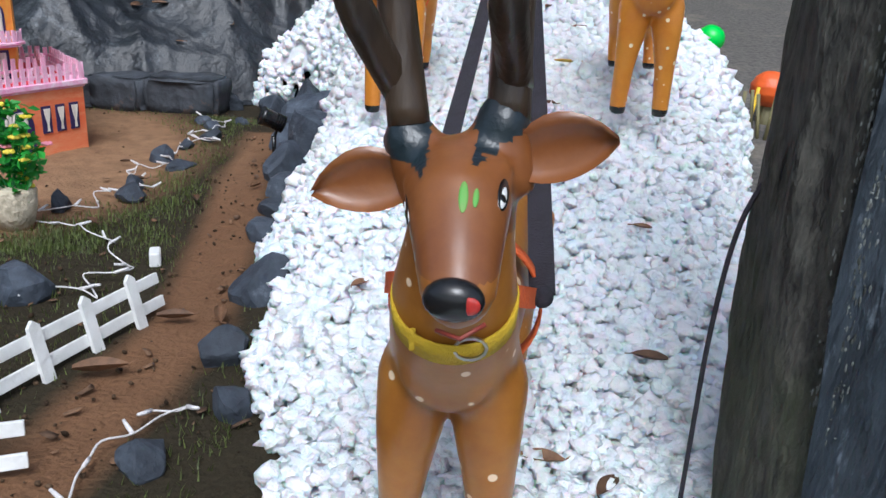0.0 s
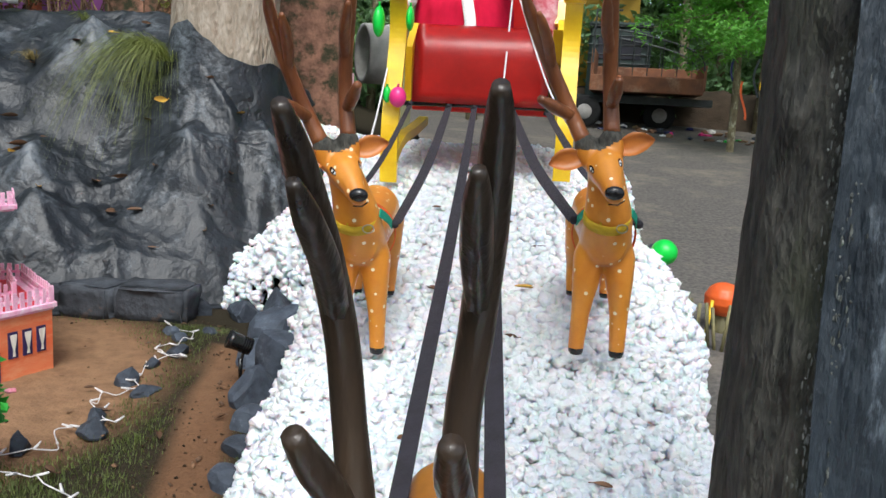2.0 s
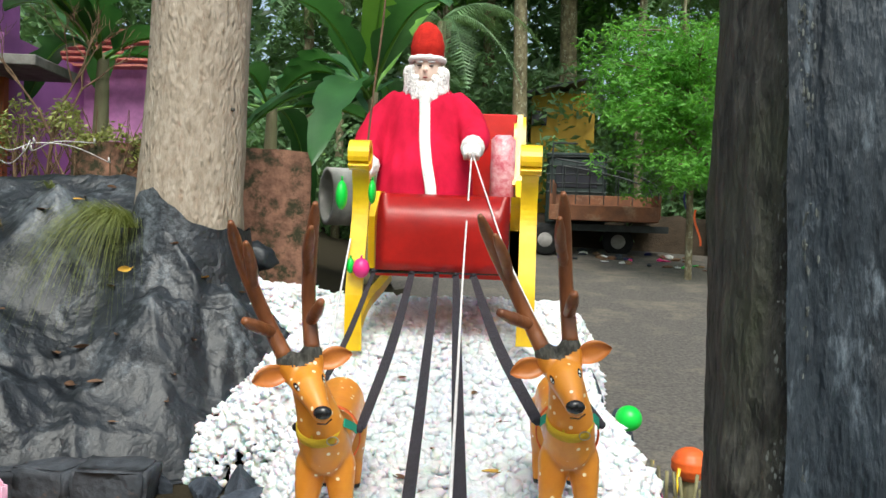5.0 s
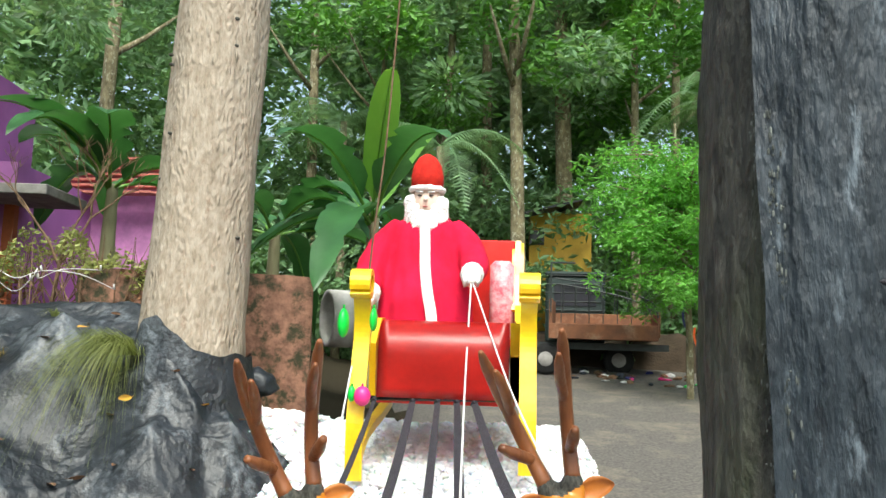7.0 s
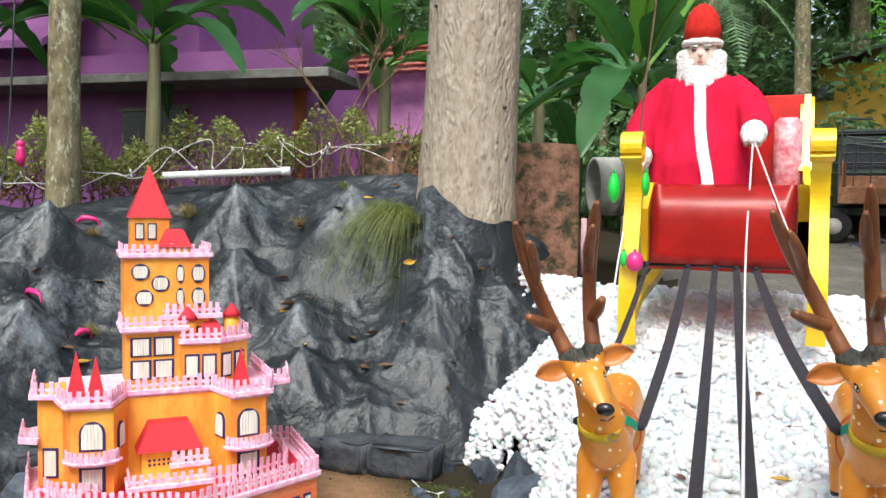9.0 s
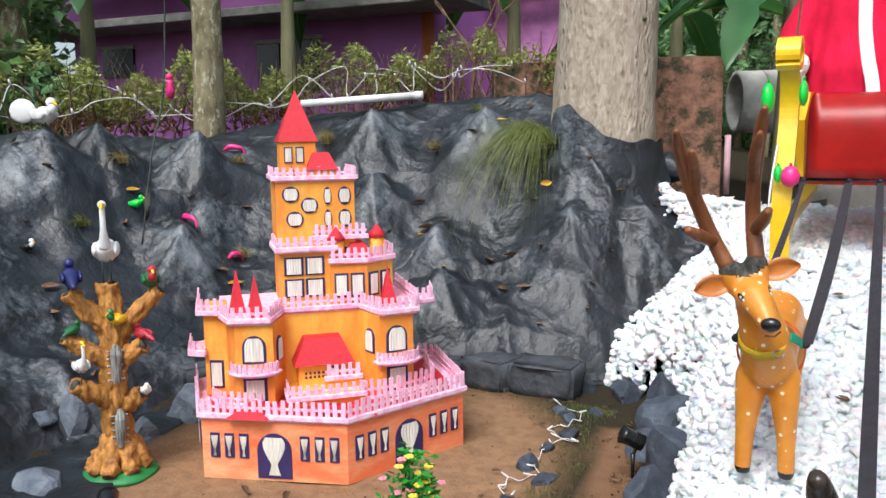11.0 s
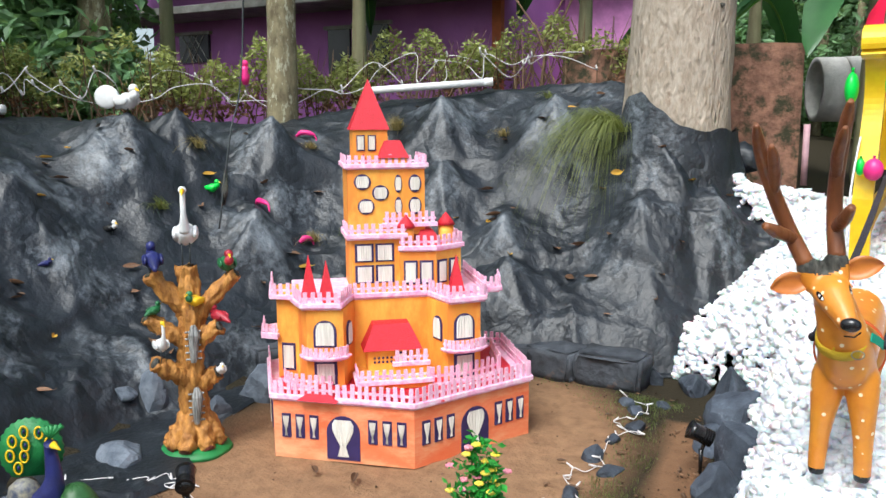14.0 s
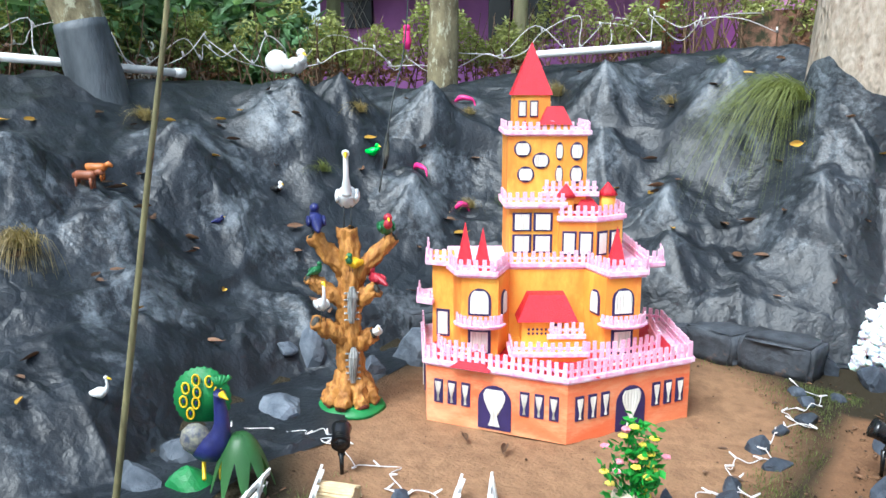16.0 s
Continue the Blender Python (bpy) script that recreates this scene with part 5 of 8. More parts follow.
def build_castle():
    c = thing("toy_castle", CASTLE, "orange and pink model castle with red roofs and stick fences", "model castle")
    stick = bmesh.new()
    box(stick, (0, 0, 0.5), (1, 1, 1), bev=0.0)
    for v in stick.verts:
        if v.co.z > 0.9:
            v.co.x *= 0.85
    sm = bpy.data.meshes.new("fence_stick")
    stick.to_mesh(sm)
    stick.free()
    sm.materials.append(M_PINK)
    rg = random.Random(8)

    def fence(poly, z, h=0.07, step=0.0305, w=0.0185, rail=0.02, outset=0.0, base=True):
        for (x0, y0), (x1, y1) in zip(poly, poly[1:]):
            a, b = Vector((x0, y0, 0)), Vector((x1, y1, 0))
            L = (b - a).length
            d = (b - a) / L
            ang = math.atan2(d.y, d.x)
            R = Matrix.Translation(((x0 + x1) / 2, (y0 + y1) / 2, z)) @ Matrix.Rotation(ang, 4, "Z")
            if base:
                part("fence_rail", box(bmesh.new(), (0, -0.002, rail / 2 - 0.004), (L + 0.012, 0.018, rail), m=R, bev=0.002), M_PINKRAIL, c)
            part("fence_rail", box(bmesh.new(), (0, 0.004, h * 0.55), (L, 0.006, 0.010), m=R), M_PINK, c)
            n = max(1, round(L / step))
            for k in range(n):
                p = a + d * L * (k + 0.5) / n
                o = new("fence_stick", sm)
                o.parent = c
                o.matrix_local = Matrix.Translation((p.x, p.y, z + 0.003)) @ Matrix.Rotation(ang + rg.uniform(-0.06, 0.06), 4, "Z") @ Matrix.Rotation(rg.uniform(-0.05, 0.05), 4, "Y") @ Matrix.Diagonal((w * rg.uniform(0.9, 1.1), 0.006, h * rg.uniform(0.93, 1.07), 1))

    def window(x, z, w, h, a0, b0, arch=False, curtain="full", oval=False):
        """A navy frame with a pleated curtain on the wall from a0 to b0, x along it."""
        a, b = Vector((*a0, 0)), Vector((*b0, 0))
        d = (b - a).normalized()
        R = Matrix.Translation((a + d * x) + Vector((0, 0, z))) @ Matrix.Rotation(math.atan2(d.y, d.x), 4, "Z")
        if oval:
            shape = [(w / 2 * math.cos(t), h / 2 + h / 2 * math.sin(t)) for t in np.linspace(0, 2 * math.pi, 20, endpoint=False)]
        elif arch:
            shape = [(-w / 2, 0), (w / 2, 0)] + [(w / 2 * math.cos(t), h - w / 2 + w / 2 * math.sin(t)) for t in np.linspace(0, math.pi, 12)]
        else:
            shape = [(-w / 2, 0), (w / 2, 0), (w / 2, h), (-w / 2, h)]
        bm = bmesh.new()
        lo, hi = [bm.verts.new(R @ Vector((p, 0.004, q))) for p, q in shape], [bm.verts.new(R @ Vector((p, -0.005, q))) for p, q in shape]
        bm.faces.new(hi)
        for k in range(len(shape)):
            bm.faces.new((lo[k], lo[(k + 1) % len(shape)], hi[(k + 1) % len(shape)], hi[k]))
        bmesh.ops.recalc_face_normals(bm, faces=bm.faces)
        win = part("window", bm, M_NAVY, c)
        # curtain: pleated sheet; a "tied" one narrows to its knot
        n, rows = 13, 8
        bm = bmesh.new()
        grid = []
        for j in range(rows):
            q = j / (rows - 1)
            zz = h * (0.92 - 0.84 * q) if not oval else h * (0.86 - 0.72 * q)
            half = w * 0.38
            if oval:
                half = w * 0.4 * math.sqrt(max(0.05, 1 - (2 * zz / h - 1) ** 2))
            elif arch:
                over = max(0, zz - (h - w / 2)) / (w / 2)
                half = w * 0.4 * math.sqrt(max(0.03, 1 - over * over))
            if curtain == "tied":
                half *= (1 - 0.78 * min(q / 0.72, 1) ** 1.5) if q < 0.75 else (0.22 + 0.9 * (q - 0.75))
            grid.append([bm.verts.new(R @ Vector((-half + 2 * half * i / (n - 1), -0.008 - 0.0025 * (i % 2), zz))) for i in range(n)])
        for a1, b1 in zip(grid, grid[1:]):
            for i in range(n - 1):
                bm.faces.new((a1[i], a1[i + 1], b1[i + 1], b1[i]))
        part("curtain", bm, M_CURT, win, "white pleated curtain")

    def block(name, poly, z0, z1, m):
        return part(name, prism(bmesh.new(), poly, z0, z1), m, c)

    def slab(poly, z, grow, t=0.012):
        cx, cy = sum(p[0] for p in poly) / len(poly), sum(p[1] for p in poly) / len(poly)
        g = [(x + (x - cx) * grow, y + (y - cy) * grow) for x, y in poly]
        part("ledge", prism(bmesh.new(), g, z, z + t), M_PINKRAIL, c)
        return g

    def spire(x, y, z, r, h, seg=4, turn=45):
        part("spire", prism(bmesh.new(), [(x + r * math.cos(radians(turn) + 2 * math.pi * k / seg), y + r * math.sin(radians(turn) + 2 * math.pi * k / seg)) for k in range(seg)], z, 0, apex=(x, y, z + h)), M_ROOF, c)

    def hip(x0, x1, y0, y1, z, h, inset):
        bm = bmesh.new()
        lo = [bm.verts.new(p) for p in ((x0, y0, z), (x1, y0, z), (x1, y1, z), (x0, y1, z))]
        hi = [bm.verts.new(p) for p in ((x0 + inset, y0 + inset, z + h), (x1 - inset, y0 + inset, z + h), (x1 - inset, y1, z + h), (x0 + inset, y1, z + h))]
        bm.faces.new(lo[::-1]), bm.faces.new(hi)
        for k in range(4):
            bm.faces.new((lo[k], lo[(k + 1) % 4], hi[(k + 1) % 4], hi[k]))
        part("roof", bm, M_ROOF, c)

    # ground storey
    P1 = [(0, 0), (0.545, 0.246), (0.548, 0.75), (0, 1.0), (-0.56, 0.75), (-0.544, 0.245)]
    block("lower_wall", P1, 0.0, 0.245, M_PEACH)
    g = slab(P1, 0.245, 0.012, 0.016)
    fence([g[4], g[5], g[0], g[1], g[2], (0.25, 0.89)], 0.258, 0.072)
    for a0, b0 in ((P1[5], P1[0]), (P1[0], P1[1])):
        for x in (0.055, 0.115, 0.175, 0.425, 0.485, 0.545):
            window(x, 0.09, 0.038, 0.10, a0, b0, curtain="tied")
        window(0.30, 0.012, 0.14, 0.185, a0, b0, arch=True, curtain="tied")
    window(0.2, 0.03, 0.1, 0.16, P1[4], P1[5], arch=True, curtain="tied")
    part("terrace_floor", prism(bmesh.new(), [(x * 0.93, 0.5 + (y - 0.5) * 0.93) for x, y in P1], 0.258, 0.268), M_ROOF, c, "crimson terrace floor")
    # inner fence on the terrace
    fence([(-0.50, 0.42), (-0.46, 0.33), (-0.30, 0.25)], 0.26, 0.06)
    fence([(0.10, 0.21), (0.27, 0.235), (0.44, 0.33)], 0.26, 0.085)
    fence([(0.44, 0.33), (0.47, 0.62)], 0.26, 0.085)
    # porch steps with fences
    block("porch", [(-0.19, 0.2), (0.11, 0.2), (0.11, 0.45), (-0.19, 0.45)], 0.26, 0.30, M_ORANGE)
    fence([(-0.2, 0.32), (-0.2, 0.19), (-0.02, 0.185), (0.11, 0.19)], 0.298, 0.055)
    block("porch", [(-0.04, 0.29), (0.11, 0.29), (0.11, 0.45), (-0.04, 0.45)], 0.30, 0.345, M_ORANGE)
    fence([(-0.04, 0.285), (0.11, 0.285)], 0.343, 0.06)
    # middle storey
    P2 = [(-0.40, 0.30), (-0.25, 0.27), (-0.19, 0.44), (0.13, 0.44), (0.19, 0.27), (0.34, 0.30), (0.37, 0.42), (0.37, 0.85), (-0.43, 0.85), (-0.43, 0.42)]
    block("middle_wall", P2, 0.255, 0.60, M_ORANGE)
    g2 = slab(P2, 0.60, 0.05, 0.016)
    fence([g2[9], g2[0], g2[1], g2[2], g2[3], g2[4], g2[5], g2[6], g2[7]], 0.613, 0.062)
    for a0, b0 in ((P2[0], P2[1]), (P2[4], P2[5])):
        window(0.076, 0.44, 0.095, 0.115, a0, b0, arch=True)
        window(0.076, 0.275, 0.095, 0.105, a0, b0, arch=False)
        # rounded balcony
        a, b = Vector((*a0, 0)), Vector((*b0, 0))
        m = (a + b) / 2
        d = (b - a).normalized()
        nn = Vector((d.y, -d.x, 0))
        arc = [m + d * 0.098 * math.cos(t) + nn * 0.062 * math.sin(t) for t in np.linspace(math.pi, 0, 8)]
        part("balcony", prism(bmesh.new(), [(p.x, p.y) for p in arc], 0.395, 0.408), M_PINKRAIL, c)
        fence([(p.x, p.y) for p in arc], 0.407, 0.042, step=0.023, w=0.015, rail=0.01)
    window(0.08, 0.43, 0.075, 0.105, P2[1], P2[2], arch=True)
    window(0.10, 0.43, 0.075, 0.105, P2[3], P2[4], arch=True)
    # porch house under its red roof
    block("porch_wall", [(-0.145, 0.34), (0.07, 0.34), (0.07, 0.45), (-0.145, 0.45)], 0.30, 0.40, M_ORANGE)
    hip(-0.165, 0.09, 0.315, 0.44, 0.40, 0.105, 0.05)
    for k in range(9):
        for j in range(2):
            part("wall_hole", box(bmesh.new(), (-0.115 + k * 0.018 + (0.03 if k > 5 else 0), 0.338, 0.345 + j * 0.018), (0.010, 0.006, 0.010), bev=0.002), M_NAVY, c)
    window(0.145, 0.302, 0.05, 0.085, (-0.145, 0.338), (0.07, 0.338), curtain="full")
    # low red roofs on the terrace
    for x, y, r, h in ((-0.34, 0.20, 0.12, 0.055), (-0.06, 0.10, 0.10, 0.05), (0.09, 0.12, 0.10, 0.045)):
        spire(x, y, 0.262, r, h, 4, 20)
    # side wing with round balconies
    wing = [(-0.52, 0.48), (-0.42, 0.44), (-0.42, 0.75), (-0.52, 0.75)]
    block("side_wing", wing, 0.26, 0.62, M_ORANGE)
    fence([(-0.54, 0.75), (-0.54, 0.47), (-0.43, 0.425)], 0.62, 0.062)
    fence([(-0.58, 0.66), (-0.58, 0.50), (-0.52, 0.46)], 0.45, 0.05)
    part("balcony", prism(bmesh.new(), [(-0.52, 0.70), (-0.59, 0.67), (-0.59, 0.49), (-0.52, 0.45)], 0.44, 0.452), M_PINKRAIL, c)
    window(0.05, 0.30, 0.06, 0.12, wing[0], wing[1], curtain="full")
    part("balcony", prism(bmesh.new(), [(0.37, 0.45), (0.47, 0.47), (0.50, 0.62), (0.37, 0.7)], 0.60, 0.614), M_PINKRAIL, c)
    fence([(0.38, 0.43), (0.47, 0.46), (0.50, 0.62)], 0.613, 0.062)
    for x, y, h in ((-0.38, 0.46, 0.19), (-0.31, 0.37, 0.18), (0.26, 0.42, 0.175)):
        spire(x, y, 0.615, 0.05, h)
    # third storey
    block("third_wall", [(-0.19, 0.50), (0.03, 0.50), (0.03, 0.85), (-0.19, 0.85)], 0.61, 0.865, M_ORANGE)
    for x in (0.055, 0.145):
        for z in (0.66, 0.755):
            window(x, z, 0.082, 0.08, (-0.19, 0.50), (0.03, 0.50))
    bay = [(0.02, 0.47), (0.175, 0.45), (0.305, 0.53), (0.30, 0.85), (0.02, 0.85)]
    block("bay_wall", bay, 0.61, 0.80, M_ORANGE)
    for x in (0.045, 0.115):
        window(x, 0.655, 0.06, 0.105, bay[0], bay[1])
    for x in (0.035, 0.105):
        window(x, 0.655, 0.055, 0.105, bay[1], bay[2])
    gb = slab(bay, 0.80, 0.03)
    fence([gb[0], gb[1], gb[2], gb[3]], 0.81, 0.058)
    fence([(-0.21, 0.7), (-0.205, 0.485), (0.05, 0.485)], 0.865, 0.055)
    part("ledge", prism(bmesh.new(), [(-0.21, 0.48), (0.05, 0.48), (0.05, 0.86), (-0.21, 0.86)], 0.855, 0.868), M_PINKRAIL, c)
    for x, y in ((0.055, 0.53), (0.25, 0.6)):
        part("turret", tube(bmesh.new(), [(x, y, 0.80), (x, y, 0.90)], 0.036, 14), M_ORANGE, c, smooth=True)
        part("turret_cap", tube(bmesh.new(), [(x, y, 0.898), (x, y, 0.92), (x, y, 0.955)], [0.044, 0.03, 0.002], 14), M_ROOF, c, smooth=True)
    hip(0.08, 0.235, 0.53, 0.7, 0.805, 0.075, 0.05)
    fence([(-0.04, 0.57), (0.2, 0.57)], 0.90, 0.06)
    # tower
    tw = [(-0.195, 0.58), (0.15, 0.58), (0.15, 0.86), (-0.195, 0.86)]
    block("tower_wall", tw, 0.86, 1.155, M_ORANGE)
    for x, z in ((0.065, 1.065), (0.145, 1.015), (0.08, 0.955)):
        window(x, z, 0.075, 0.07, tw[0], tw[1], oval=True)
    for x, z, w in ((0.225, 1.05, 0.034), (0.225, 0.95, 0.034), (0.30, 1.05, 0.058), (0.30, 0.95, 0.058)):
        window(x, z, w, 0.08, tw[0], tw[1], oval=True)
    gt = slab(tw, 1.155, 0.04)
    fence([gt[3], gt[0], gt[1], gt[2]], 1.165, 0.05)
    tp = [(-0.165, 0.62), (-0.01, 0.62), (-0.01, 0.78), (-0.165, 0.78)]
    block("top_wall", tp, 1.16, 1.33, M_ORANGE)
    for x in (0.035, 0.085):
        window(x, 1.235, 0.036, 0.07, tp[0], tp[1])
    window(0.05, 1.235, 0.03, 0.07, tp[1], tp[2])
    part("tower_roof", prism(bmesh.new(), [(-0.175, 0.61), (0.0, 0.61), (0.0, 0.79), (-0.175, 0.79)], 1.328, 0, apex=(-0.085, 0.7, 1.555)), M_ROOF, c, "pointed crimson tower roof")
    spire(-0.12, 0.6, 1.165, 0.035, 0.06)
    block("dormer_wall", [(-0.05, 0.575), (0.07, 0.575), (0.07, 0.66), (-0.05, 0.66)], 1.16, 1.205, M_ORANGE)
    hip(-0.06, 0.08, 0.565, 0.67, 1.205, 0.075, 0.035)
    return c


# ---- the clay tree with birds ----
def gnarl(bm):
    bmesh.ops.subdivide_edges(bm, edges=bm.edges, cuts=1, use_grid_fill=True)
    for v in bm.verts:
        c = v.co
        v.co += v.normal * (0.015 * noise.noise(Vector((c.x * 60, c.y * 60, c.z * 20))) + 0.008 * noise.noise(c * 95))


def build_bird_tree():
    X, Y = -2.5, 1.93
    T = pose(X, Y, 0, 0, 0, 52) @ Matrix.Scale(1.14, 4)
    t = thing("clay_bird_tree", T, "ochre clay model tree with cut branches on green base", "model tree")
    bm = bmesh.new()
    tube(bm, spline([(0, 0, 0), (0, 0, 0.1), (-0.005, 0, 0.3), (0.004, 0, 0.5), (-0.002, 0, 0.69)], 9), lerp_list([0.078, 0.05, 0.046, 0.043, 0.034], 37), 26)
    gnarl(bm)
    part("trunk", bm, M_CLAY, t, smooth=True)
    for a, far in ((-112, 0.105), (-66, 0.1), (-150, 0.105), (-20, 0.1), (40, 0.09), (110, 0.09), (175, 0.1)):
        c, d = math.cos(radians(a)), math.sin(radians(a))
        bm = bmesh.new()
        tube(bm, spline([(0.02 * c, 0.02 * d, 0.15), (0.06 * c, 0.06 * d, 0.075), (far * c, far * d, 0.028)], 5), lerp_list([0.03, 0.032, 0.025], 11), 12)
        gnarl(bm)
        root = part("root", bm, M_CLAY, t, smooth=True)
        part("cut_end", tube(bmesh.new(), [((far - 0.002) * c, (far - 0.002) * d, 0.03), ((far + 0.005) * c, (far + 0.005) * d, 0.026)], 0.019, 12), M_REDCUT, root, "dull red painted cut end", True)
    ends = []
    for p, r0, r1 in ((((-0.01, 0, 0.53), (-0.07, -0.005, 0.60), (-0.13, -0.01, 0.67)), 0.036, 0.026), (((0.01, 0, 0.50), (0.09, 0, 0.58), (0.17, 0, 0.655)), 0.036, 0.024), (((0, 0, 0.40), (-0.08, -0.01, 0.46), (-0.15, -0.02, 0.515)), 0.034, 0.025), (((0, 0, 0.39), (0.05, -0.035, 0.44), (0.10, -0.06, 0.475)), 0.034, 0.024), (((0, 0, 0.26), (-0.07, -0.04, 0.315), (-0.125, -0.07, 0.36)), 0.036, 0.027), (((0, 0, 0.24), (0.05, -0.02, 0.27), (0.085, -0.03, 0.295)), 0.036, 0.026)):
        bm = bmesh.new()
        s = spline(p, 4)
        tube(bm, s, lerp_list([r0, (r0 + r1) / 2, r1], len(s)), 16)
        gnarl(bm)
        b = part("branch", bm, M_CLAY, t, smooth=True)
        e, d = Vector(p[2]), (Vector(p[2]) - Vector(p[1])).normalized()
        part("cut_end", tube(bmesh.new(), [e - d * 0.005, e + d * 0.003], r1 * 0.72, 14), M_DARKTRUNK, b, "hollow dark cut end", True)
        ends.append(T @ e)
    bm = bmesh.new()
    tube(bm, [(0, 0, 0.0), (0, 0, 0.012), (0, 0, 0.03)], [0.135, 0.128, 0.09], 30)
    for v in bm.verts:
        v.co.x *= 1 + 0.12 * noise.noise(v.co * 9)
        v.co.y *= 1 + 0.12 * noise.noise(v.co * 9 + Vector((5, 0, 0)))
    part("base", bm, M_GREENP, t, "flat green painted base", True)
    # insect plaques on the trunk
    for z in (0.40, 0.17):
        bm = bmesh.new()
        tube(bm, spline([(0.01, -0.062, z + 0.085), (0.012, -0.066, z + 0.05), (0.008, -0.066, z), (0.006, -0.066, z - 0.05)], 4), lerp_list([0.008, 0.02, 0.016, 0.010], 13), 8)
        for k in range(5):
            tube(bm, [(-0.02, -0.06, z + 0.06 - k * 0.025), (0.035, -0.06, z + 0.062 - k * 0.025)], 0.004, 5)
        part("striped_ornament", bm, mat("striped_black_white", (0.02, 0.02, 0.02), (0.4, 0.4, 0.38), scale=60, rough=0.3, stretch=(3, 1, 0.2)), t, "black and white striped ornament")
    return ends


def bird(name, x, y, z, s, label, body, head=None, beak=M_YEL, turn=0, neck=0.0, legs=0.0, tail=0.5):
    """A small model bird, one mesh, standing at z."""
    bm = bmesh.new()
    b = Vector((0, 0, legs + 0.38 * s))
    tube(bm, spline([b + Vector((-0.62 * s - tail * 0.5 * s, 0, -0.22 * s)), b + Vector((-0.4 * s, 0, -0.06 * s)), b, b + Vector((0.3 * s, 0, 0.16 * s))], 5), lerp_list([0.06 * s, 0.2 * s, 0.32 * s, 0.16 * s], 16), 12, 0)
    h = b + Vector((0.36 * s, 0, 0.42 * s + neck))
    tube(bm, spline([b + Vector((0.25 * s, 0, 0.12 * s)), b + Vector((0.42 * s, 0, 0.2 * s + neck * 0.5)), h], 5), lerp_list([0.17 * s, (0.075 if neck else 0.17) * s, (0.07 if neck else 0.1) * s], 11), 10, 1 if head and not neck else 0)
    ball(bm, h, 0.17 * s if not neck else 0.11 * s, 1, 2)
    tube(bm, [h + Vector((0.1 * s, 0, 0)), h + Vector((0.36 * s, 0, -0.1 * s))], [0.07 * s, 0.01 * s], 8, 2)
    for sy in (-1, 1):
        ball(bm, b + Vector((-0.08 * s, sy * 0.26 * s, 0.02 * s)), (0.42 * s, 0.09 * s, 0.2 * s), 0, 2)
        tube(bm, [(0.02, sy * 0.1 * s, legs + 0.2 * s), (0.02, sy * 0.1 * s, -0.004)], 0.02 * s, 6, 3)
    ob = mesh_ob(name, bm, [body, head or body, beak, M_STEEL])
    ob.matrix_world = pose(x, y, z, 0, 0, turn)
    return tagged(ob, label, "model bird", "model birds")


def build_peacock():
    bm = bmesh.new()
    n = 44
    fan, edge = [], []
    cen = Vector((-0.02, 0.04, 0.31))
    for k in range(n + 1):
        a = radians(-55 + 290 * k / n)
        r = 0.118 + 0.006 * (k % 2)
        edge.append(cen + Vector((r * math.cos(a), 0.012, r * 1.12 * math.sin(a))))
    for off in (0.0, 0.014):
        fan.append([bm.verts.new(p + Vector((0, off, 0))) for p in edge])
    bm.faces.new(fan[0]), bm.faces.new(fan[1][::-1])
    for k in range(n):
        bm.faces.new((fan[0][k], fan[1][k], fan[1][k + 1], fan[0][k + 1]))
    for q, a in [(0.077, b) for b in (20, 62, 104, 146, 188, 230)] + [(0.03, 125), (0.03, 215)]:
        x, z = cen.x + q * math.cos(radians(a)), cen.z + q * 1.12 * math.sin(radians(a))
        tube(bm, [(x + 0.015 * math.cos(t), 0.04, z + 0.025 * math.sin(t)) for t in np.linspace(0, 6.283, 20)], 0.0042, 6, 2, caps=False)
        ball(bm, (x, 0.048, z), (0.012, 0.006, 0.021), 1, 2)
        ball(bm, (x, 0.043, z), (0.006, 0.006, 0.011), 3, 2)
    tube(bm, spline([(-0.06, 0.03, 0.16), (0.0, -0.03, 0.13), (0.06, -0.07, 0.15), (0.09, -0.08, 0.24), (0.085, -0.075, 0.34), (0.09, -0.085, 0.385)], 5), lerp_list([0.03, 0.062, 0.062, 0.034, 0.024, 0.026], 26), 14, 3)
    ball(bm, (-0.03, -0.05, 0.17), (0.065, 0.05, 0.07), 4, 2)
    tube(bm, [(0.10, -0.1, 0.385), (0.135, -0.13, 0.372)], [0.016, 0.002], 8, 2)
    for k in range(5):
        tube(bm, [(0.085, -0.075, 0.40), (0.06 + 0.018 * k, -0.07, 0.45)], [0.004, 0.012], 6, 1)
    for x in (0.0, 0.07):
        tube(bm, [(x, -0.05, 0.1), (x, -0.06, 0.02), (x + 0.01, -0.1, 0.012)], 0.009, 6, 2)
    ob = mesh_ob("peacock_figure", bm, [M_GREENP, M_GREENP, M_YEL, M_BLUE, mat("grey_wing_paint", (0.05, 0.06, 0.1), (0.3, 0.28, 0.2), scale=40, rough=0.4)])
    ob.matrix_world = pose(-2.30, 1.14, 0.045, 0, 0, 48) @ Matrix.Scale(0.82, 4)
    tagged(ob, "painted blue peacock figure with round green tail fan", "model bird")
    rock("green_mound", -2.31, 1.10, -0.03, (0.11, 0.11, 0.08), "green painted plaster mound under the peacock", 5, M_GREENP, "mound")


# ---- everything set in place ----
build_ground()
build_road()
build_tarp()
build_trunks()
build_near_post()
build_deer()
build_sleigh()
build_figure()
build_straps()
build_castle()
build_bird_tree()
build_peacock()
build_snow()


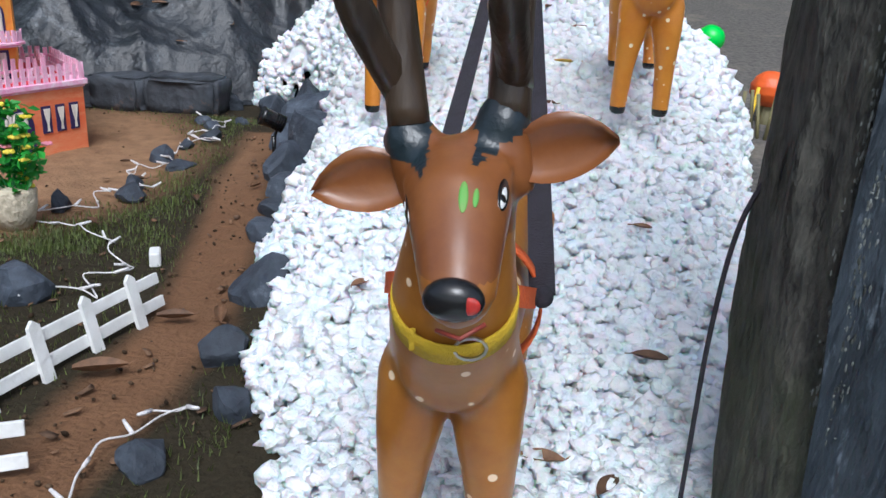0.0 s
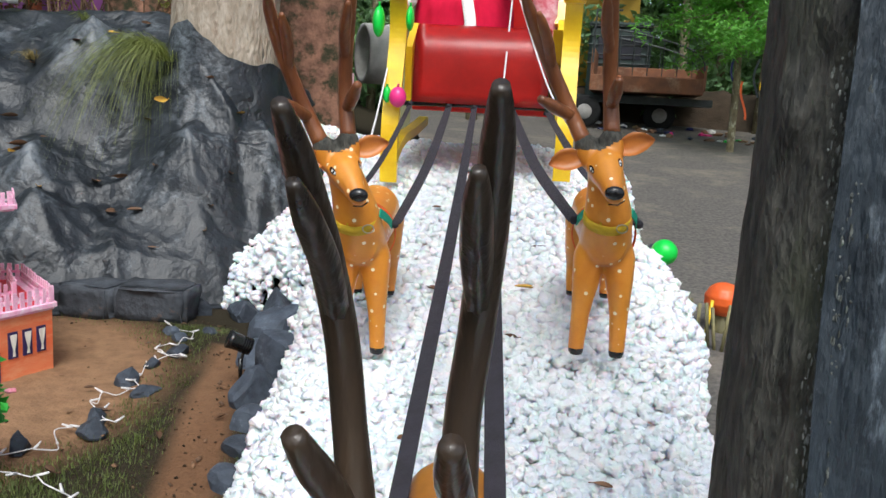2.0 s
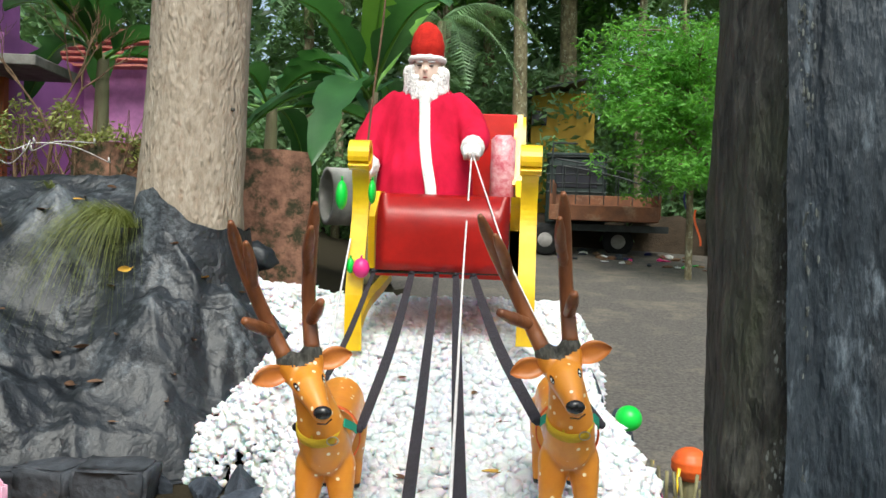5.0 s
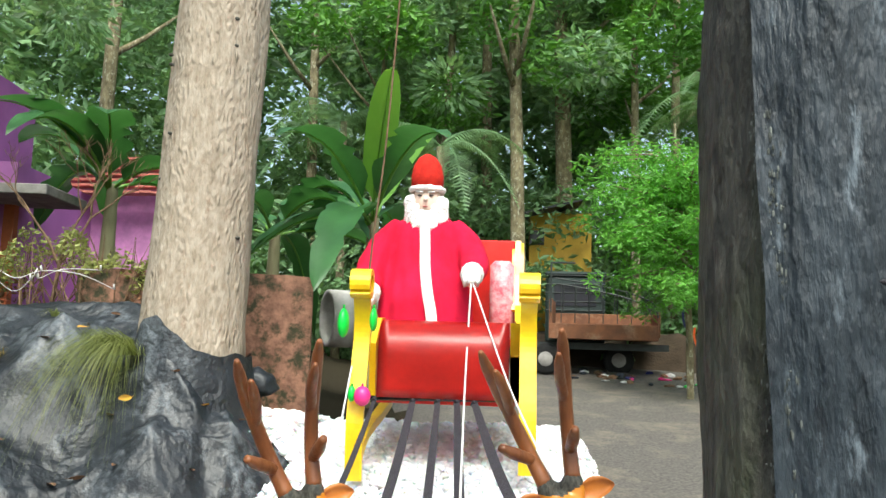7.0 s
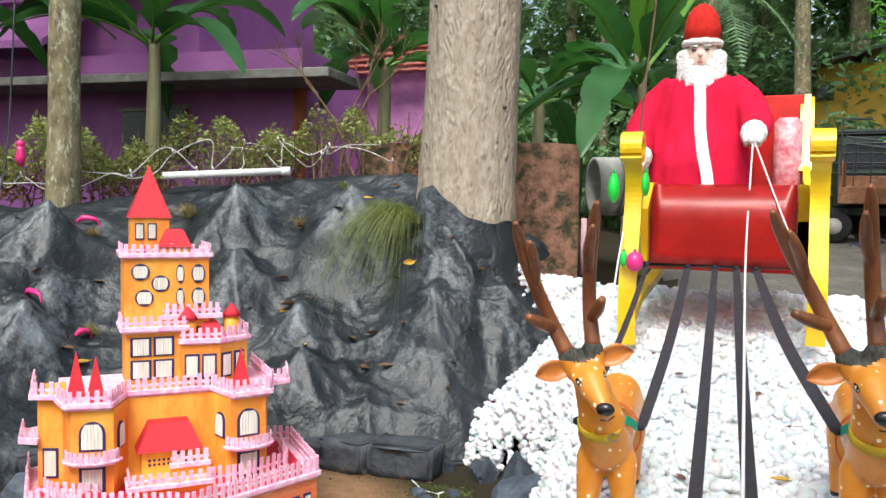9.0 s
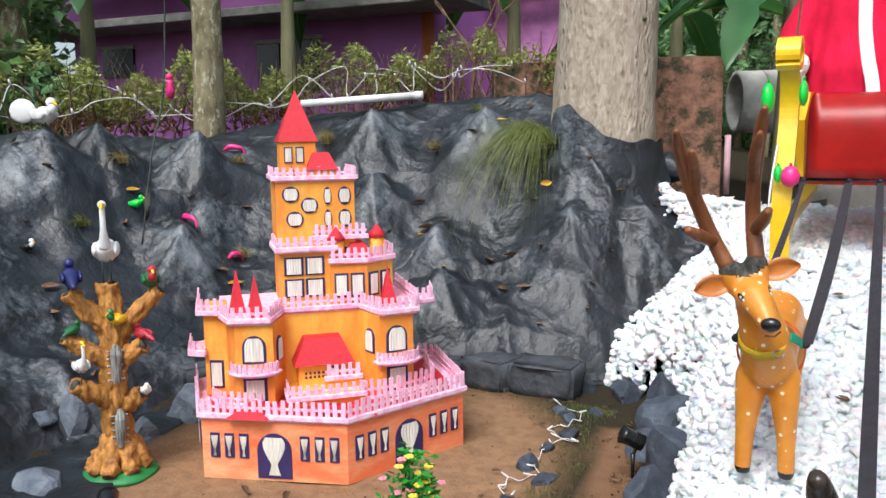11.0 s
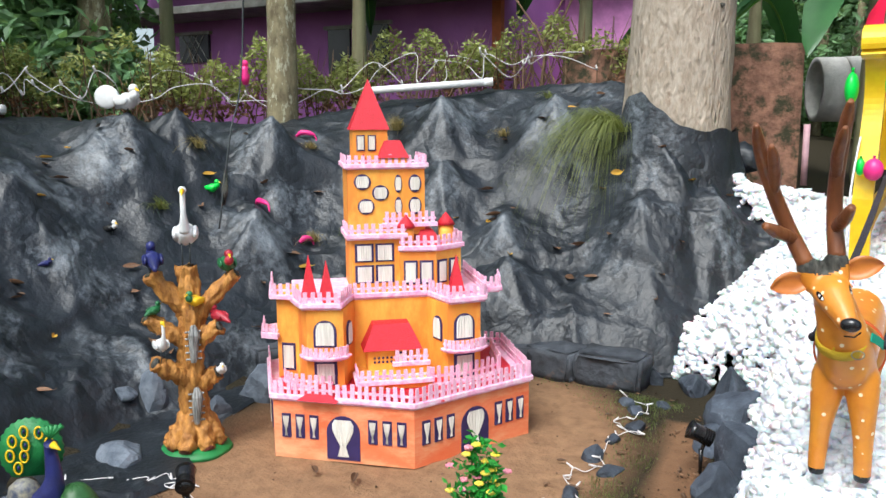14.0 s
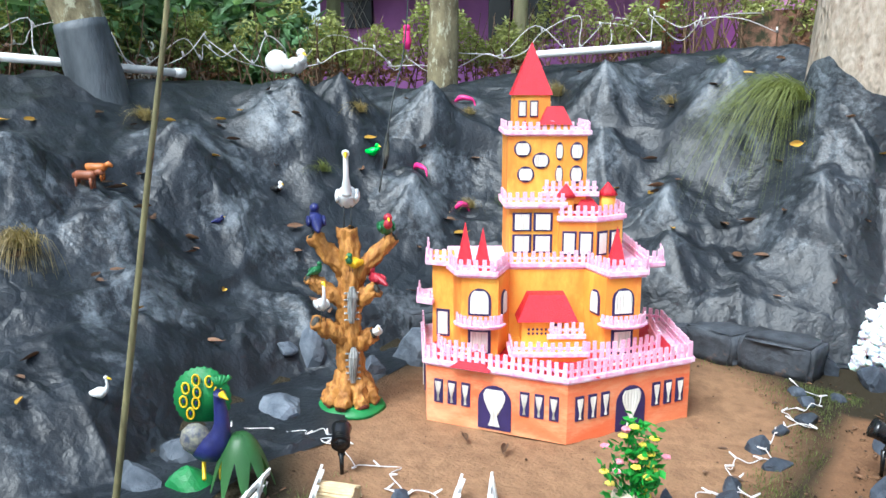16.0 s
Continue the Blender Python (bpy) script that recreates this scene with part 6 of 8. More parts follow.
# ---- behind the garden: wall, house, hedge, plants, truck, woods ----
def build_wall():
    w = thing("boundary_wall", Matrix(), "old mossy plastered boundary wall with worn edges", "wall", kind="structure")
    bm = bmesh.new()
    a, b = Vector((-2.7, 5.62, 0)), Vector((-1.03, 5.95, 0))
    d = (b - a).normalized()
    nn = Vector((-d.y, d.x, 0))
    rows = []
    for i in range(40):
        p = a + (b - a) * i / 39
        top = 1.875 + 0.012 * noise.noise(p * 5)
        rows.append([bm.verts.new(q) for q in (p + Vector((0, 0, 0.6)), p + Vector((0, 0, top)), p + nn * 0.16 + Vector((0, 0, top)), p + nn * 0.16 + Vector((0, 0, 0.6)))])
    for r, s in zip(rows, rows[1:]):
        for k in range(4):
            bm.faces.new((r[k], r[(k + 1) % 4], s[(k + 1) % 4], s[k]))
    bm.faces.new(rows[0]), bm.faces.new(rows[-1][::-1])
    part("masonry", bm, M_WALL, w)
    post = tube(bmesh.new(), [(-0.98, 5.93, 0.9), (-0.98, 5.93, 1.32)], 0.022, 12)
    tagged(mesh_ob("pink_pipe", post, mat("pale_pink_pipe", (0.75, 0.45, 0.5), rough=0.4)), "short pale pink plastic pipe beside the wall", "pipe")
    bm = bmesh.new()
    bmesh.ops.create_icosphere(bm, subdivisions=3, radius=1)
    for v in bm.verts:
        v.co = Vector((v.co.x * 0.11, v.co.y * 0.08, v.co.z * 0.07)) * (1 + 0.3 * noise.noise(v.co * 2))
    ob = mesh_ob("folded_sheet", bm, M_TARP)
    ob.matrix_world = pose(-1.2, 5.2, 1.12, 0, 25, 0) @ Matrix.Scale(1.3, 4)
    tagged(ob, "crumpled black sheet edge beside the tree", "sheet")


def build_house():
    h = thing("purple_house", Matrix(), "two-storey purple house with grey concrete sunshades", "house")
    F = Matrix.Translation((-9.2, 6.55, 0)) @ Matrix.Rotation(math.atan2(0.5, 4.28), 4, "Z")
    part("wall", box(bmesh.new(), (2.5, 1.6, 1.7), (5.0, 3.0, 2.6), m=F), M_HOUSE, h)
    part("porch_wall", box(bmesh.new(), (5.35, 2.6, 1.7), (0.9, 1.0, 2.6), m=F), M_HOUSE, h, "shaded porch wall")
    part("door_jamb", box(bmesh.new(), (4.96, 0.14, 1.85), (0.1, 0.1, 1.6), m=F, bev=0.004), mat("orange_jamb", (0.5, 0.12, 0.04), rough=0.6), h, "orange painted pillar")
    part("sunshade", box(bmesh.new(), (2.6, -0.15, 2.63), (6.0, 0.9, 0.09), m=F, bev=0.008), M_CONC, h, "grey concrete ledge")
    part("upper_wall", box(bmesh.new(), (1.4, 1.9, 3.6), (4.4, 3.0, 1.9), m=F), M_HOUSE, h)
    bm = bmesh.new()
    for x0, x1, y0, y1, z0, z1 in ((0.0, 2.3, -0.5, 0.6, 3.0, 3.7),):
        v = [bm.verts.new(F @ Vector(q)) for q in ((x0, y0, z0), (x1, y0, z0), (x1, y1, z1), (x0, y1, z1), (x0, y0, z0 + 0.08), (x1, y0, z0 + 0.08), (x1, y1, z1 + 0.08), (x0, y1, z1 + 0.08))]
        for f in ((3, 2, 1, 0), (4, 5, 6, 7), (0, 1, 5, 4), (1, 2, 6, 5), (2, 3, 7, 6), (3, 0, 4, 7)):
            bm.faces.new([v[k] for k in f])
    part("sloping_canopy", bm, M_HOUSE, h, "sloping purple canopy")
    part("band", box(bmesh.new(), (1.4, 0.35, 3.75), (4.5, 0.16, 0.1), m=F), M_HOUSE, h)
    grille = mat("pale_grille", (0.5, 0.48, 0.45), rough=0.6)
    for x, w, z, hh in ((3.45, 0.42, 2.12, 0.55), (3.0, 0.3, 2.12, 0.5), (0.75, 0.5, 2.25, 0.34)):
        win = part("window", box(bmesh.new(), (x, 0.09, z), (w, 0.06, hh), m=F), M_DARKGLASS, h)
        part("window_frame", box(bmesh.new(), (x, 0.065, z + hh / 2 + 0.02), (w + 0.08, 0.07, 0.04), m=F), M_CONC, win)
        bm = bmesh.new()
        for k in range(-4, 9):
            for s in (-1, 1):
                p0, p1 = Vector((x - w / 2 + k * w / 5, 0.05, z - hh / 2)), Vector((x - w / 2 + k * w / 5 + s * hh * 0.7, 0.05, z + hh / 2))
                lo, hi = x - w / 2, x + w / 2
                if min(p0.x, p1.x) < lo or max(p0.x, p1.x) > hi:
                    continue
                tube(bm, [F @ p0, F @ p1], 0.006, 4)
        if bm.verts:
            part("grille", bm, grille, win, "diamond grille")
        else:
            bm.free()
    # tiled lean-to beyond
    t = thing("tiled_shed", Matrix(), "small pink-walled shed with tiled roof among plants", "shed")
    part("wall", box(bmesh.new(), (-4.0, 9.6, 1.9), (1.5, 1.0, 2.4)), mat("pink_wall_paint", (0.55, 0.22, 0.48), rough=0.7), t)
    bm = bmesh.new()
    rg = random.Random(2)
    for i in range(12):
        for j in range(7):
            box(bm, (-4.75 + i * 0.135, 8.85 + j * 0.16, 3.0 + j * 0.1 + rg.uniform(-0.006, 0.006)), (0.128, 0.2, 0.025), m=None)
    part("tiled_roof", bm, M_TILE, t, "sloping pinkish tile roof")["kind"] = "stuff"


def banana(x, y, z, h, n, seed, label, spread=1.0, young=0):
    rg = random.Random(seed)
    t = thing("banana_plant", pose(x, y, z), label, "banana plant", "banana plants")
    part("stem", tube(bmesh.new(), spline([(0, 0, -0.35), (0.01, 0, h * 0.4), (0.02, 0.01, h)], 6), lerp_list([0.085, 0.07, 0.045], 13), 14), mat("banana_stem", (0.30, 0.30, 0.16), (0.18, 0.15, 0.08), scale=6, rough=0.6, bump=0.5, stretch=(1, 1, 0.2)) if seed == 1 else bpy.data.materials["banana_stem"], t, smooth=True)
    for k in range(n):
        a = 2 * math.pi * k / n + rg.uniform(-0.5, 0.5)
        L = rg.uniform(0.95, 1.5) * spread
        up = rg.uniform(0.35, 1.2)
        droop = rg.uniform(0.6, 1.15)
        w = rg.uniform(0.14, 0.19) * spread
        if k < young:
            up, droop, a, L, w = 1.45, 0.45, -1.3 + 2.4 * k, 1.05, 0.13
        bm = bmesh.new()
        d, side = Vector((math.cos(a), math.sin(a), 0)), Vector((-math.sin(a), math.cos(a), 0))
        rows, m = [], 22
        for i in range(m + 1):
            q = i / m
            c = d * (L * q * (1 if up < 1.5 else 0.45)) + Vector((0, 0, h - 0.05 + up * L * q - droop * L * q * q))
            ww = w * math.sin(math.pi * min(1, 0.06 + 0.94 * q)) ** 0.55 if q > 0.14 else 0.012
            tear = 1 - 0.6 * rg.random() * (rg.random() < 0.35) * (k >= young)
            rows.append([bm.verts.new(c + side * s * ww * (tear if abs(s) > 0.9 else 1) + Vector((0, 0, 0.09 * abs(s) * ww / w - 0.16 * s * s * w * (1 if up < 1.5 else -0.6)))) for s in (-1, -0.5, 0, 0.5, 1)])
        for r, s in zip(rows, rows[1:]):
            for j in range(4):
                bm.faces.new((r[j], r[j + 1], s[j + 1], s[j]))
        lf = part("leaf", bm, M_BANANAL if k < young else M_BANANA, t, smooth=True)
        mid = [d * (L * i / 10 * (1 if up < 1.5 else 0.45)) + Vector((0, 0, h - 0.06 + up * L * i / 10 - droop * L * (i / 10) ** 2)) for i in range(11)]
        part("midrib", tube(bmesh.new(), mid, lerp_list([0.018, 0.003], 11), 5), M_BANANAL, lf, smooth=True)


def build_hedge():
    rg = np.random.RandomState(11)
    n = 42000
    th = rg.uniform(108, 216, n)
    r = A(CREST, th) + 0.38 + rg.uniform(0, 0.55, n)
    x, y = CX + r * np.cos(np.radians(th)), CY + r * np.sin(np.radians(th))
    hgt = 0.33 + 0.11 * np.sin(th * 0.55) + 0.08 * np.sin(th * 1.7 + 1)
    q = rg.beta(1.6, 1.1, n)
    z = A(CRESTZ, th) + 0.02 + q * (hgt + 0.12)
    keep = np.array([noise.noise(Vector((a * 2.2, b * 2.2, c * 2.2))) > -0.12 for a, b, c in zip(x, y, z)])
    x, y, z, q = x[keep], y[keep], z[keep], q[keep]
    P = np.stack([x, y, z], 1)
    h = thing("hedge", Matrix(), "straggly clipped hedge, green above and dry brown below", "hedge")
    top = q > 0.3
    for nm, sel, m, s in (("foliage", top, M_HEDGE, 0.044), ("dry_foliage", ~top, M_HEDGEDRY, 0.044)):
        ob = leaves(nm, P[sel], s, m, seed=3)
        ob.parent = h
        ob["kind"] = "stuff"
    bm = bmesh.new()
    rr = random.Random(4)
    for k in range(420):
        t = rr.uniform(108, 216)
        r0 = float(A(CREST, t)) + 0.35 + rr.uniform(0, 0.45)
        p = Vector((CX + r0 * math.cos(radians(t)), CY + r0 * math.sin(radians(t)), float(A(CRESTZ, t)) - 0.05))
        d = Vector((rr.uniform(-0.25, 0.25), rr.uniform(-0.25, 0.25), rr.uniform(0.35, 0.6)))
        tube(bm, [p, p + d * 0.5 + Vector((rr.uniform(-0.05, 0.05), rr.uniform(-0.05, 0.05), 0)), p + d], [0.007, 0.005, 0.002], 4)
    tw = part("twig_tangle", bm, M_TWIG, h)
    tw["kind"] = "stuff"
    # white light cable looped over the hedge
    rr = random.Random(9)
    for part_no in range(2):
        pts, t = [], 110.0
        while t < 214:
            t += rr.uniform(-0.2, 3.2)
            r0 = float(A(CREST, t)) + 0.30 + rr.uniform(-0.06, 0.16)
            pts.append((CX + r0 * math.cos(radians(t)), CY + r0 * math.sin(radians(t)), float(A(CRESTZ, t)) + 0.10 + 0.30 * rr.random() ** 1.3))
        cab = thing("light_string", Matrix(), "white fairy-light cable looped over the hedge", "string lights", "fairy lights")
        part("cable", tube(bmesh.new(), spline(pts, 5), 0.0036, 5), M_ROPE, cab, smooth=True)
        for p in pts[::2]:
            part("bulb", tube(bmesh.new(), [Vector(p), Vector(p) + Vector((0, -0.012, 0.035))], [0.01, 0.006], 6), M_ROPE, cab, smooth=True)
    # shrub with bare branches
    s = thing("bare_shrub", Matrix(), "thin leafless shrub behind the hedge", "shrub")
    bm = bmesh.new()

    def grow(p, d, L, r, depth):
        e = p + d * L
        tube(bm, [p, (p + e) / 2 + Vector((rr.uniform(-0.03, 0.03), rr.uniform(-0.03, 0.03), 0)), e], [r, r * 0.8, r * 0.6], 5)
        if depth:
            for _ in range(3):
                grow(e, (d + Vector((rr.uniform(-0.8, 0.8), rr.uniform(-0.8, 0.8), rr.uniform(-0.1, 0.5)))).normalized(), L * 0.7, r * 0.55, depth - 1)
    grow(Vector((-2.95, 5.75, 1.3)), Vector((0.05, 0, 1)), 0.6, 0.024, 4)
    part("branch_tangle", bm, M_TWIG, s)


def crown(name, clumps, per, size, m, seed, spread=0.55, label="", parent=None, narrow=0.4, droop=0.2):
    rg = np.random.RandomState(seed)
    P = []
    for (x, y, z, r) in clumps:
        v = rg.normal(size=(per, 3))
        v /= np.linalg.norm(v, axis=1)[:, None]
        P.append(np.array([x, y, z]) + v * r * (rg.uniform(0.25, 1, (per, 1)) ** 0.5) * np.array([1, 1, 0.7]))
    ob = leaves(name, np.concatenate(P), size, m, droop=droop, seed=seed, narrow=narrow)
    if parent:
        ob.parent = parent
    ob["kind"] = "stuff"
    if label:
        ob["label"] = label
    return ob


def build_woods():
    rr = random.Random(21)
    # far trunks
    for x, y, top, r, lx, nm in ((0.75, 12.9, 9, 0.14, -0.35, "a"), (1.65, 14.9, 10, 0.2, -0.35, "b"), (2.65, 13.7, 9, 0.09, -0.08, "c"), (-3.3, 15.4, 10, 0.13, -0.2, "d"), (3.4, 14.5, 9, 0.11, 0.1, "e"), (-0.9, 15.2, 9, 0.12, 0.3, "f"), (4.4, 16.0, 10, 0.16, 0.3, "g"), (-6.5, 13.0, 10, 0.16, 0.2, "h"), (-2.0, 13.4, 8, 0.07, 0.4, "i"), (-9.5, 5.2, 8, 0.16, 0.1, "j"), (-5.9, 3.62, 7, 0.15, 0.6, "k"), (0.1, 17.0, 11, 0.15, -0.2, "l")):
        t = thing("forest_tree", Matrix(), "tall slender forest tree with thin crown", "tree", "forest trees")
        bm = trunk(bmesh.new(), [(x, y, 0.4), (x + lx * 0.3, y, top * 0.3), (x + lx * 0.6, y, top * 0.65), (x + lx, y, top)], [r, r * 0.85, r * 0.7, r * 0.4], 14, 0.08, 6, seed=len(nm) + x)
        for _ in range(4):
            z = rr.uniform(top * 0.55, top * 0.95)
            a = rr.uniform(0, 6.28)
            p = Vector((x + lx * z / top, y, z))
            tube(bm, [p, p + Vector((0.5 * math.cos(a), 0.5 * math.sin(a), 0.4)), p + Vector((1.1 * math.cos(a), 1.1 * math.sin(a), 1.0))], [r * 0.4, r * 0.3, r * 0.12], 6)
        part("trunk", bm, M_BARK2, t, smooth=True)
        cl = [(x + lx + rr.gauss(0, 1.3), y + rr.gauss(0, 1.0), top * rr.uniform(0.62, 1.02), rr.uniform(0.45, 0.9)) for _ in range(10)]
        crown("crown", cl, 420, 0.17, M_LEAF if nm in "abdfhk" else M_LEAFL, rr.randint(1, 999), parent=t)
    # undergrowth and far canopy
    cl = []
    for _ in range(520):
        x, y = rr.uniform(-14, 11), rr.uniform(15.5, 22)
        cl.append((x, y, rr.uniform(0.6, 11) if rr.random() < 0.8 else rr.uniform(1, 4), rr.uniform(0.7, 1.4)))
    cl += [(rr.uniform(-20, 16), rr.uniform(22, 27), rr.uniform(0.5, 13), rr.uniform(1.2, 2.2)) for _ in range(170)]
    ob = crown("far_woods", cl, 215, 0.30, M_LEAF, 31)
    tagged(ob, "dense dark green woodland behind the road", "woodland", kind="stuff")
    cl = [(rr.uniform(-4, 6), rr.uniform(13.5, 16.5), 1 + abs(rr.gauss(0, 1.6)), rr.uniform(0.4, 0.9)) for _ in range(70)]
    ob = crown("undergrowth", cl, 330, 0.17, M_LEAF, 32)
    tagged(ob, "tangled undergrowth along the lane", "undergrowth", kind="stuff")
    cl = [(rr.uniform(-13, -6.5), rr.uniform(2, 9), rr.uniform(3.5, 8), rr.uniform(0.5, 1.1)) for _ in range(40)]
    cl += [(rr.uniform(-7.2, -4.2), rr.uniform(6.2, 8.8), rr.uniform(3.9, 6.2), rr.uniform(0.4, 0.75)) for _ in range(24)]
    cl += [(rr.uniform(-6.4, -5.3), rr.uniform(1.0, 4.2), rr.uniform(1.4, 2.6), rr.uniform(0.3, 0.5)) for _ in range(26)]
    ob = crown("garden_foliage", cl, 330, 0.15, M_LEAF, 33)
    tagged(ob, "dark garden foliage beside the house", "foliage", kind="stuff")
    cl = [(rr.uniform(4.5, 12), rr.uniform(3, 15), rr.uniform(1.0, 7), rr.uniform(0.6, 1.2)) for _ in range(90)] + [(rr.uniform(-9, 8), rr.uniform(-9, -6), rr.uniform(1.0, 6), rr.uniform(0.7, 1.3)) for _ in range(60)]
    ob = crown("roadside_foliage", cl, 200, 0.2, M_LEAF, 34)
    tagged(ob, "roadside trees and bushes", "foliage", kind="stuff")
    # feathery bright tree by the truck
    t = thing("feathery_tree", Matrix(), "young tree with bright feathery leaves over the lane", "tree")
    bm = trunk(bmesh.new(), [(2.75, 10.3, 0.5), (2.7, 10.2, 2.0), (2.55, 10.1, 3.6), (2.5, 10.0, 4.2)], [0.05, 0.04, 0.03, 0.012], 12, 0.06, 6)
    cl = []
    for _ in range(64):
        z = rr.uniform(2.0, 3.7)
        a = rr.uniform(0, 6.28)
        L = rr.uniform(0.3, 1.05)
        p = Vector((2.8 - 0.03 * z, 10.1, z))
        e = p + Vector((L * math.cos(a) - 0.25, L * math.sin(a), rr.uniform(-0.25, 0.35)))
        tube(bm, [p, (p + e) / 2 + Vector((0, 0, 0.1)), e], [0.02, 0.014, 0.005], 5)
        cl += [(*(p + (e - p) * q), 0.27) for q in (0.35, 0.7, 1.0)]
    part("trunk", bm, M_BARK2, t, smooth=True)
    crown("crown", cl, 100, 0.085, M_FEATHER, 41, parent=t, narrow=0.3)
    # palms
    for x, y, z, s in ((-0.6, 12.2, 4.4, 5), (1.6, 16.5, 6.0, 6), (-2.6, 14.5, 5.4, 7), (3.6, 12.5, 5.2, 8)):
        p = thing("palm", pose(x, y, z), "areca palm with long drooping fronds", "palm", "palms")
        part("trunk", tube(bmesh.new(), [(0, 0, -z + 0.5), (0.05, 0, -z / 2), (0, 0, 0)], [0.09, 0.075, 0.06], 10), M_BARK2, p, smooth=True)
        r2 = random.Random(s)
        for k in range(10):
            a = 2 * math.pi * k / 10 + r2.uniform(-0.3, 0.3)
            L, up = r2.uniform(1.2, 1.8), r2.uniform(0.3, 1.1)
            d, side = Vector((math.cos(a), math.sin(a), 0)), Vector((-math.sin(a), math.cos(a), 0))
            C = lambda q: d * L * q + Vector((0, 0, up * L * q - 1.25 * L * q * q))
            bm = bmesh.new()
            tube(bm, [C(i / 10) for i in range(11)], lerp_list([0.02, 0.004], 11), 5)
            for i in range(3, 40):
                q = i / 40
                for sd in (-1, 1):
                    l = 0.42 * math.sin(math.pi * min(0.12 + 0.86 * q, 1))
                    a0, a1 = C(q), C(min(q + 0.014, 1))
                    e = a0 + side * sd * l * 0.8 + d * l * 0.45 + Vector((0, 0, -0.5 * l))
                    bm.faces.new([bm.verts.new(a0), bm.verts.new(a1), bm.verts.new(e)])
            part("frond", bm, M_LEAF, p)


def build_truck():
    t = thing("goods_truck", pose(1.72, 12.4, 0.98, 0, 0, -6), "small old goods truck with rusty open bed", "truck")
    m_green = mat("dark_green_cab", (0.03, 0.05, 0.045), (0.02, 0.03, 0.03), rough=0.4)
    part("bed_floor", box(bmesh.new(), (0.2, 0, 0.55), (1.55, 1.2, 0.06), bev=0.01), M_RUST, t)
    part("bed_side", box(bmesh.new(), (0.2, -0.6, 0.63), (1.55, 0.04, 0.22), bev=0.008), M_RUST, t)
    part("bed_side", box(bmesh.new(), (0.2, 0.6, 0.75), (1.55, 0.04, 0.36), bev=0.008), M_RUST, t)
    part("tailboard", box(bmesh.new(), (0.98, 0, 0.75), (0.04, 1.2, 0.36), bev=0.008), M_RUST, t)
    part("headboard", box(bmesh.new(), (-0.55, 0, 0.85), (0.05, 1.2, 0.5), bev=0.008), M_RUST, t)
    part("cab", box(bmesh.new(), (-0.22, 1.05, 1.0), (0.95, 0.8, 1.1), bev=0.05), m_green, t)
    part("cab_window", box(bmesh.new(), (-0.22, 0.645, 1.22), (0.66, 0.02, 0.34), bev=0.004), M_DARKGLASS, t)
    part("cab_roof", box(bmesh.new(), (-0.22, 1.05, 1.57), (0.98, 0.86, 0.07), bev=0.03), m_green, t)
    part("marker", box(bmesh.new(), (-0.5, -0.612, 0.6), (0.14, 0.012, 0.06)), M_YEL, t, "yellow marker plate")
    part("rail", tube(bmesh.new(), spline([(-0.55, -0.6, 0.9), (-0.55, -0.6, 1.55), (-0.5, -0.6, 1.62), (-0.2, -0.6, 1.62)], 4), 0.014, 6), M_STEEL, t)
    for yy in (-0.6, 0.6):
        part("rail", tube(bmesh.new(), spline([(-0.5, yy, 1.4), (0.0, yy, 1.32), (0.55, yy, 1.2), (0.9, yy, 1.05), (0.97, yy, 0.85)], 4), 0.014, 6), M_STEEL, t)
        for k in range(7):
            part("rail_bar", tube(bmesh.new(), [(-0.4 + k * 0.2, yy, 0.75), (-0.4 + k * 0.2, yy, 1.38 - 0.035 * k)], 0.008, 5), M_STEEL, t)
    for k in range(5):
        part("rack_bar", tube(bmesh.new(), [(-0.7, 0.63, 0.98 + k * 0.14), (0.27, 0.63, 0.98 + k * 0.14)], 0.009, 5), M_STEEL, t)
    for x, y in ((-0.62, -0.45), (-0.62, 0.5), (0.45, 0.2), (0.45, 0.6)):
        w = part("tyre", tube(bmesh.new(), [(x, y - 0.07, 0.22), (x, y - 0.05, 0.22), (x, y + 0.05, 0.22), (x, y + 0.07, 0.22)], [0.19, 0.23, 0.23, 0.19], 22), M_RUBBER, t, smooth=True)
        part("rim", tube(bmesh.new(), [(x, y - 0.078, 0.22), (x, y - 0.06, 0.22)], [0.1, 0.12], 16), M_CONC, w, smooth=True)
    part("axle_beam", box(bmesh.new(), (0.0, 0, 0.42), (2.3, 0.5, 0.1)), M_STEEL, t)
    h = thing("ochre_hut", Matrix(), "small ochre shop hut with a tin awning", "hut")
    part("wall", box(bmesh.new(), (1.42, 14.9, 2.45), (1.1, 0.9, 2.6)), M_HUT, h)
    part("awning", box(bmesh.new(), (1.2, 14.35, 3.78), (1.15, 0.8, 0.035), m=Matrix.Translation((1.2, 14.35, 3.78)) @ Matrix.Rotation(radians(-14), 4, "Y") @ Matrix.Translation((-1.2, -14.35, -3.78))), M_STEEL, h, "dark tin awning")
    part("window", box(bmesh.new(), (1.0, 14.44, 3.3), (0.26, 0.03, 0.26)), M_DARKGLASS, h)
    # low bank and litter behind the lane
    rr = random.Random(6)
    bm = bmesh.new()
    rows = []
    for i in range(50):
        x = 0.2 + 7 * i / 49
        rows.append([bm.verts.new((x, 13.0 - 0.28 * max(0, x - 1.5) + 0.9 * q + 0.15 * noise.noise(Vector((x * 2, q * 3, 0))), 0.95 + 0.75 * min(1, q * 1.6) + 0.12 * noise.noise(Vector((x * 3, q * 5, 3))) - 0.1)) for q in np.linspace(0, 1, 12)])
    for a, b in zip(rows, rows[1:]):
        for j in range(11):
            bm.faces.new((a[j], b[j], b[j + 1], a[j + 1]))
